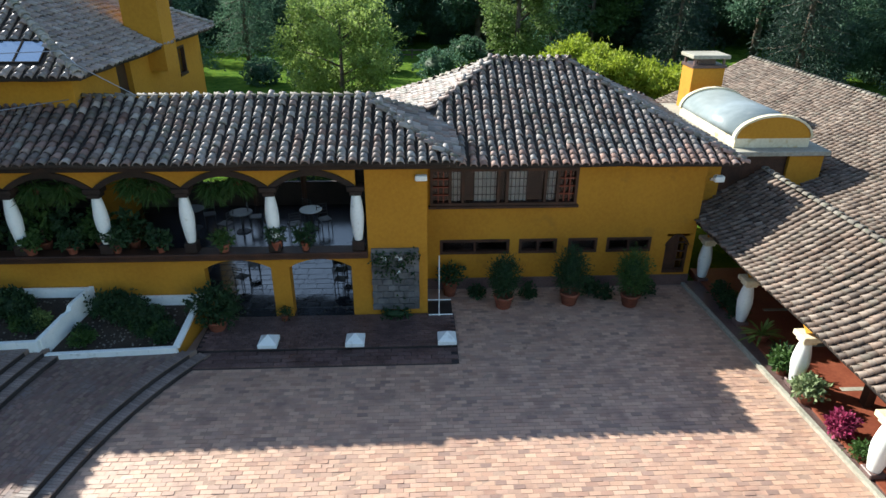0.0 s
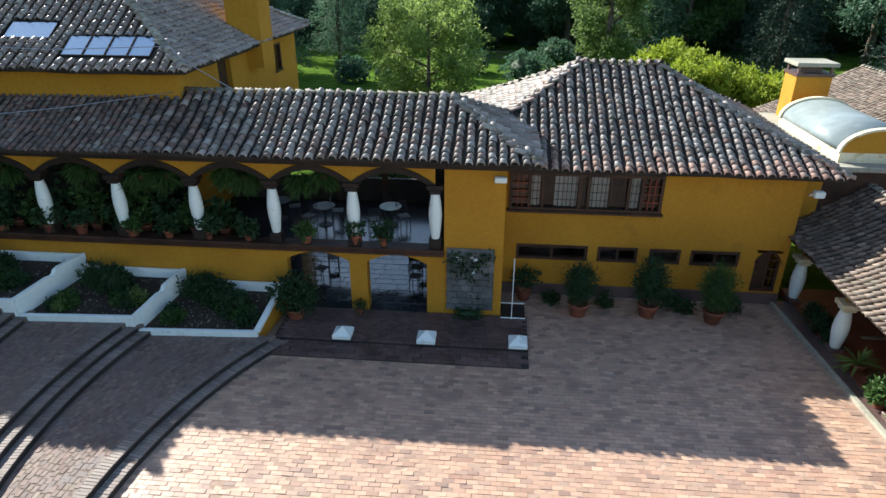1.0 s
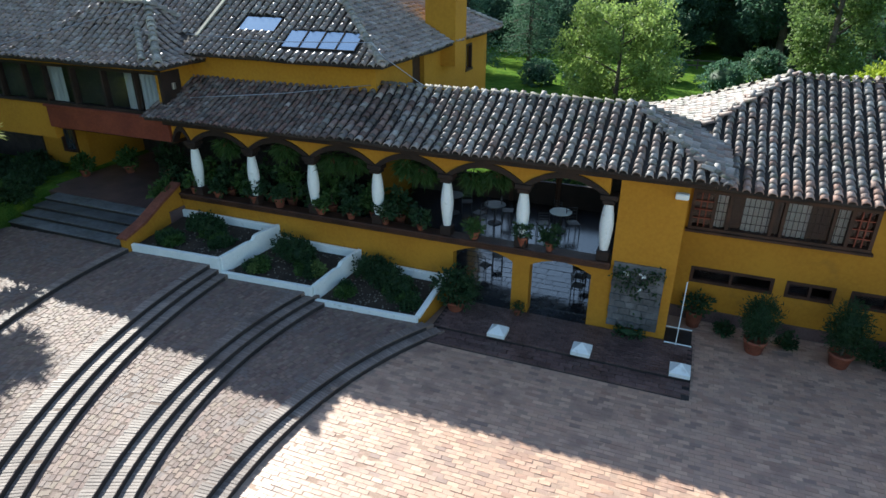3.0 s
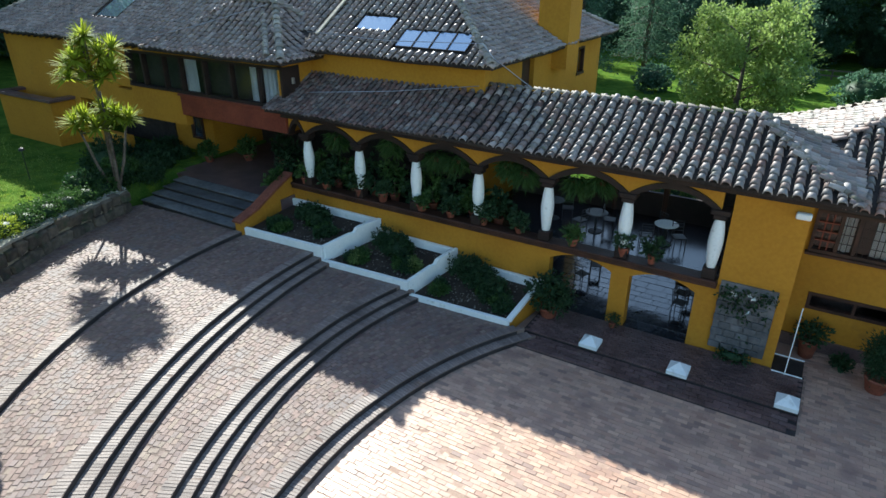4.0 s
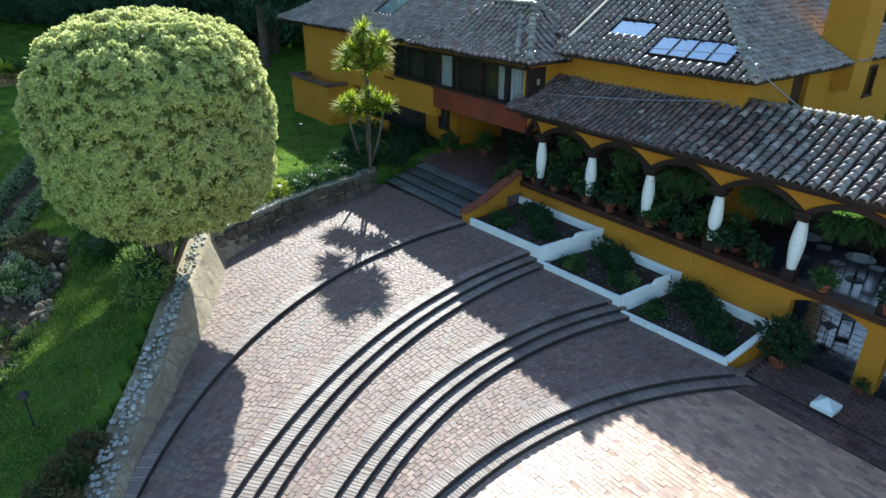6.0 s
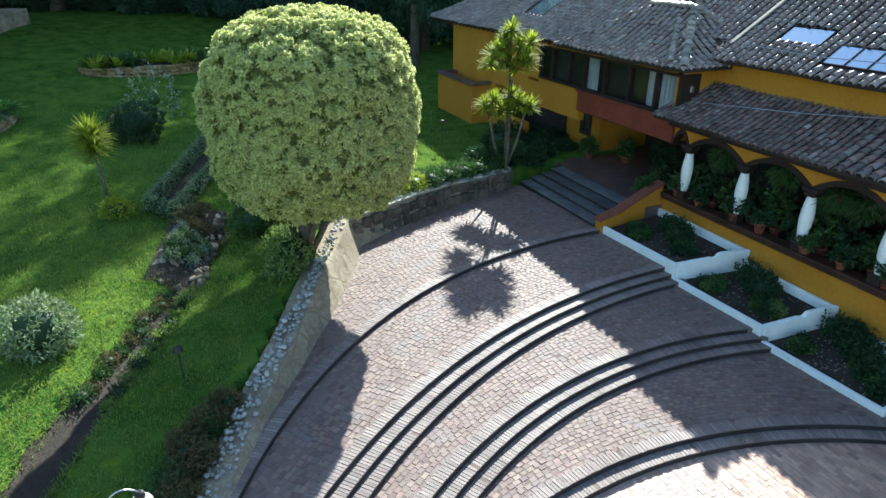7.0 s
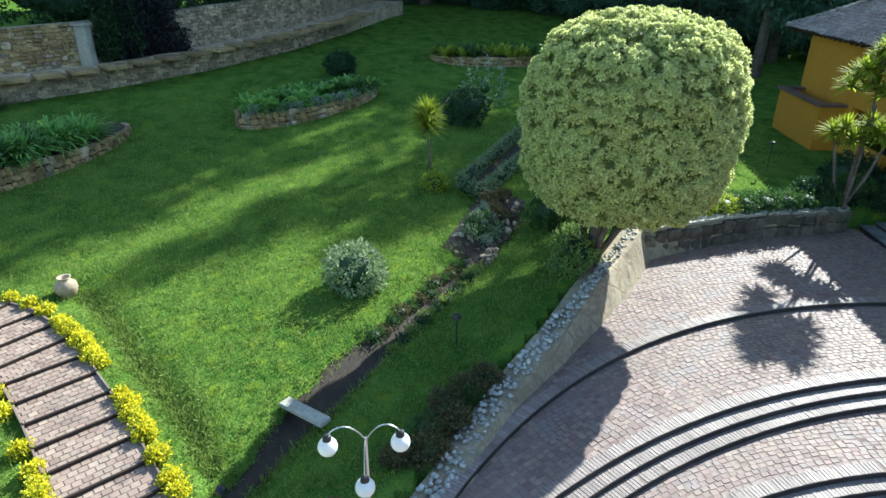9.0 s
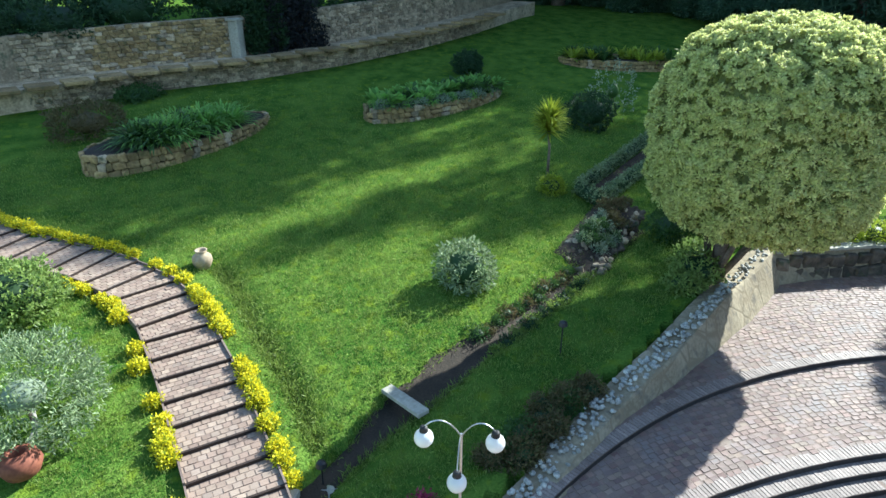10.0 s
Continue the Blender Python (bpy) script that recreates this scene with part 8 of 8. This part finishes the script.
# blackish pines behind the rear house
black_pine = conifer("pine", 16, 4.4, "leaf_pine", "blackish pine behind the rear house", 8)
black_pine["group"] = "blackish pines"
for i, (x, y) in enumerate(BLACK_PINES):
    m = Matrix.Translation((x, y, ground_z(x, y) - 0.2)) @ Matrix.Rotation(2.0 * i, 4, "Z") @ Matrix.Scale((1.0, 0.95, 0.8, 1.1, 0.9)[i], 4)
    if i:
        copy_thing(black_pine, m)
    else:
        black_pine.matrix_basis = m
light_tree = broad_tree("light_tree", 8.5, 3.5, "leaf_bright", "light green broadleaf tree on the lawn behind the gallery", 12, 3000, 0.27, start=0.15)
light_tree.matrix_basis = Matrix.Translation((-4.9, 43.5, -0.2))


lime = broad_tree("bamboo", 4.9, 2.3, "leaf_lime", "yellow-green bamboo thicket behind the roofs", 13, 2600, 0.3)
lime.matrix_basis = Matrix.Translation((10.2, 41.0, -0.2))
for x, y, a, s_ in ((13.4, 42.5, 1.0, 1.0), (16.4, 41.5, 2.2, 0.92), (12.0, 45.5, 4.0, 1.1)):
    copy_thing(lime, Matrix.Translation((x, y, -0.2)) @ Matrix.Rotation(a, 4, "Z") @ Matrix.Scale(s_, 4))
tall = broad_tree("slim_tree", 13.5, 3.0, "leaf_slim", "slender light-leaved tree behind the roof", 14, 2600, 0.32)
tall.matrix_basis = Matrix.Translation((9.0, 56, -0.2))
# low-branched trees that close the foot of the wood
thicket = [broad_tree("thicket_tree", 9.0, 4.4, "leaf_far", "dark low-branched tree at the edge of the wood", 31, 2200, 0.42, start=0.04), broad_tree("thicket_tree", 7.5, 4.0, "leaf_far", "dark low-branched tree at the edge of the wood", 32, 2000, 0.38, start=0.04)]
rng = np.random.default_rng(71)
n_th = 0
# rows with negative ring_y are added; their dark green stands for shaded lawn
for ring_y, x_lo, x_hi, sp in ((83, -48, 74, 5.2), (91, -52, 80, 5.6), (58, 40, 70, 5.5), (-86, 2, 66, 5.5), (-97, 0, 70, 5.5)):
    for x in np.arange(x_lo, x_hi, sp):
        k = int(rng.integers(2)) if n_th > 1 else n_th
        px, py = x + rng.normal(0, 1.2), ring_y + rng.normal(0, 1.6)
        if ring_y < 0:
            px, py = py, px
        m = Matrix.Translation((px, py, ground_z(px, py) - 0.3)) @ Matrix.Rotation(rng.uniform(0, 6.28), 4, "Z") @ Matrix.Scale(rng.uniform(0.8, 1.2), 4)
        if n_th < 2:
            thicket[k].matrix_basis = m
            thicket[k]["group"] = "trees at the edge of the wood"
        else:
            copy_thing(thicket[k], m)
        n_th += 1
# tall trees added beyond the garden, largely unseen, to shade the upper lawn
rng = np.random.default_rng(61)
belt = [(-14.8, 72, 39, 3), (-17.9, 72, 40.4, 3), (-23.3, 72, 38, 3)] + [(w, 70 + 3 * (i % 2), 43, 3) for i, w in enumerate(np.arange(-28.6, -72, -3.4))]
belt += [(w, 63 + 2 * (i % 2), 47, 1) for i, w in enumerate(np.arange(-64, -33, 5.0))]
belt += [(w, 84 + 3 * (i % 2), 38, 1) for i, w in enumerate(np.arange(-66, -30, 5.5))]
belt += [(w, 34 + 5 * (i % 2), 25, (1, 3, 2)[i % 3]) for i, w in enumerate(np.arange(-74, -43, 4.5))]
belt += [(-5.0, 60, 15.5, 1), (-1.5, 62, 17, 1), (-14.4, 60, 25.5, 1), (-30.3, 70, 45, 3), (-33.8, 71, 45, 3), (-36.4, 68, 44, 3)]
belt += [(-18.5, 84, 30, 1), (-9.0, 88, 26, 1), (-14.5, 95, 30, 2), (-22.5, 92, 30, 1), (-4.0, 84, 24, 1), (1.0, 90, 26, 2), (6.0, 86, 25, 1)]
for i, (w, far, tall_, k) in enumerate(belt):
    x, y = 0.565 * w - 0.825 * far + rng.normal(0, 0.6), 0.825 * w + 0.565 * far + rng.normal(0, 0.6)
    t = copy_thing(KINDS[k], Matrix.Translation((x, y, ground_z(x, y) - 0.3)) @ Matrix.Rotation(i * 1.3, 4, "Z") @ Matrix.Diagonal((0.72, 0.72, 1.0, 1.0)) @ Matrix.Scale(tall_ / (17, 15, 13, 21)[k] * rng.uniform(0.94, 1.06), 4))
    tagged(t, "tall dark shade tree standing beyond the garden", "tree", "trees beyond the garden")
# thicket row added to hide trunks, its dark green standing for shaded lawn
for i, w in enumerate(np.arange(-70, -21, 4.2)):
    x, y = 0.565 * w - 0.825 * (64 + rng.normal(0, 1.5)), 0.825 * w + 0.565 * 64
    copy_thing(thicket[i % 2], Matrix.Translation((x, y, ground_z(x, y) - 0.4)) @ Matrix.Rotation(i * 1.9, 4, "Z") @ Matrix.Diagonal((0.85, 0.85, 0.62, 1.0)))
for x, y, r in ((-9, 58, 2.0), (-3, 66, 1.8), (2.5, 60, 2.2), (6, 70, 2.0), (-14, 60, 1.6), (-20, 50, 2.0), (20, 50, 2.4), (26, 44, 2.2)):
    shrub((x, y, ground_z(x, y)), (r, r, r * 0.75), "leaf_far", "dark shrub on the lawn behind the house", 260, 8, 0.3, 0.14, group="shrubs behind the house")
for x, y, r, mt in ((-7.5, 27.0, 1.3, "leaf_mid"), (-5.4, 28.5, 1.5, "leaf_bright"), (-3.4, 27.2, 1.3, "leaf_mid"), (-6.5, 30.5, 1.9, "leaf_dark"), (-2.0, 30.0, 1.6, "leaf_dark")):
    shrub((x, y, 0.0), (r * 0.8, r * 0.8, r * 0.9), mt, "leafy garden shrub behind the gallery", 260, 8, 0.24, 0.13, group="shrubs behind the gallery")
fence = thing("fence", (2.0, 74.0, 0.0), "low timber rail fence on the far lawn", "fence")
for i in range(9):
    part("post", boxes((-4 + 2 * i - 0.08, -4 + 2 * i + 0.08, 73.9, 74.1, 0.0, 1.3)), M["bark"], fence)
for z in (0.6, 1.1):
    part("rail", boxes((-4, 12, 73.85, 73.9, z, z + 0.14)), M["bark"], fence)
bmw = boxes((32.0, 40.0, 30.0, 36.0, 0.0, 4.2))
shed = thing("far_shed", (36, 33, 0), "pale blue-grey shed beyond the large roof", "shed")
part("wall", bmw, M["metal"], shed)
part("roof", boxes((31.7, 40.3, 29.7, 36.3, 4.2, 4.4)), M["metal"], shed)

# --- grass blades on the near lawn ---------------------------------------------
rng = np.random.default_rng(123)
gp = []
while len(gp) < 76000:
    x, y = rng.uniform(-44, -7), rng.uniform(-26, 16)
    if rng.random() < (math.hypot(x, y) - 22.0) / 20.0:
        continue
    if near_line(WALL, x, y)[1] > 0 or near_line(WALL, x, y)[0] < 1.2 or near_line(CREEK, x, y)[0] < 0.58 * ditch_width(x):
        continue
    if near_line([(a, b, 0) for a, b in PATH_MID], x, y)[0] < 1.15:
        continue
    if rng.random() < 0.5 and noise.noise(Vector((x * 2.4, y * 2.4, 5.0))) < 0.0:
        continue
    gp.append((x, y, lawn_z(x, y)))
verge = []
while len(verge) < 1500:
    k = rng.integers(len(SWALE) - 1)
    t = rng.random()
    x, y = SWALE[k][0] + (SWALE[k + 1][0] - SWALE[k][0]) * t + rng.normal(0, 0.17), SWALE[k][1] + (SWALE[k + 1][1] - SWALE[k][1]) * t + rng.normal(0, 0.17)
    verge.append((x, y, lawn_z(x, y)))
for k in range(len(CREEK) - 2):
    for t in np.linspace(0, 1, 120):
        x, y = CREEK[k][0] + (CREEK[k + 1][0] - CREEK[k][0]) * t, CREEK[k][1] + (CREEK[k + 1][1] - CREEK[k][1]) * t
        for o in (-0.66, 0.66):
            q = o * ditch_width(x) + rng.normal(0, 0.07)
            verge.append((x + 0.45 * q, y + 0.89 * q, lawn_z(x, y + q)))
vv_, vq_ = leaf_arrays(np.array(verge), np.tile((0, 0, 1.0), (len(verge), 1)), 4, 0.18, 0.026, 0.6, 0.06)
tagged(quads_object("long_grass", vv_, vq_, M["blade"]), "longer uncut grass along the ditches", "grass", kind="stuff")
gv, gq = leaf_arrays(np.array(gp), np.tile((0, 0, 1.0), (len(gp), 1)), 3, 0.13, 0.02, 0.5, 0.05)
tagged(quads_object("grass", gv, gq, M["blade"]), "short tufts of mown lawn grass", "grass", kind="stuff")

# flagstones of the passage
at, size = [], []
y = FY + 0.5
while y < 24.0:
    x, d = -7.8, rng.uniform(0.34, 0.5)
    while x < -0.3:
        w = rng.uniform(0.4, 0.75)
        at.append((x + w / 2, y + d / 2))
        size.append((w, d))
        x += w
    y += d
paving("flagstone_field", [o for o in gallery.children if o.name.startswith("passage_floor")][0], at, size, RNG.normal(0, 0.01, len(at)), 0.16, M["wet_floor"], height=0.03, rough=0.004, inset=0.012)
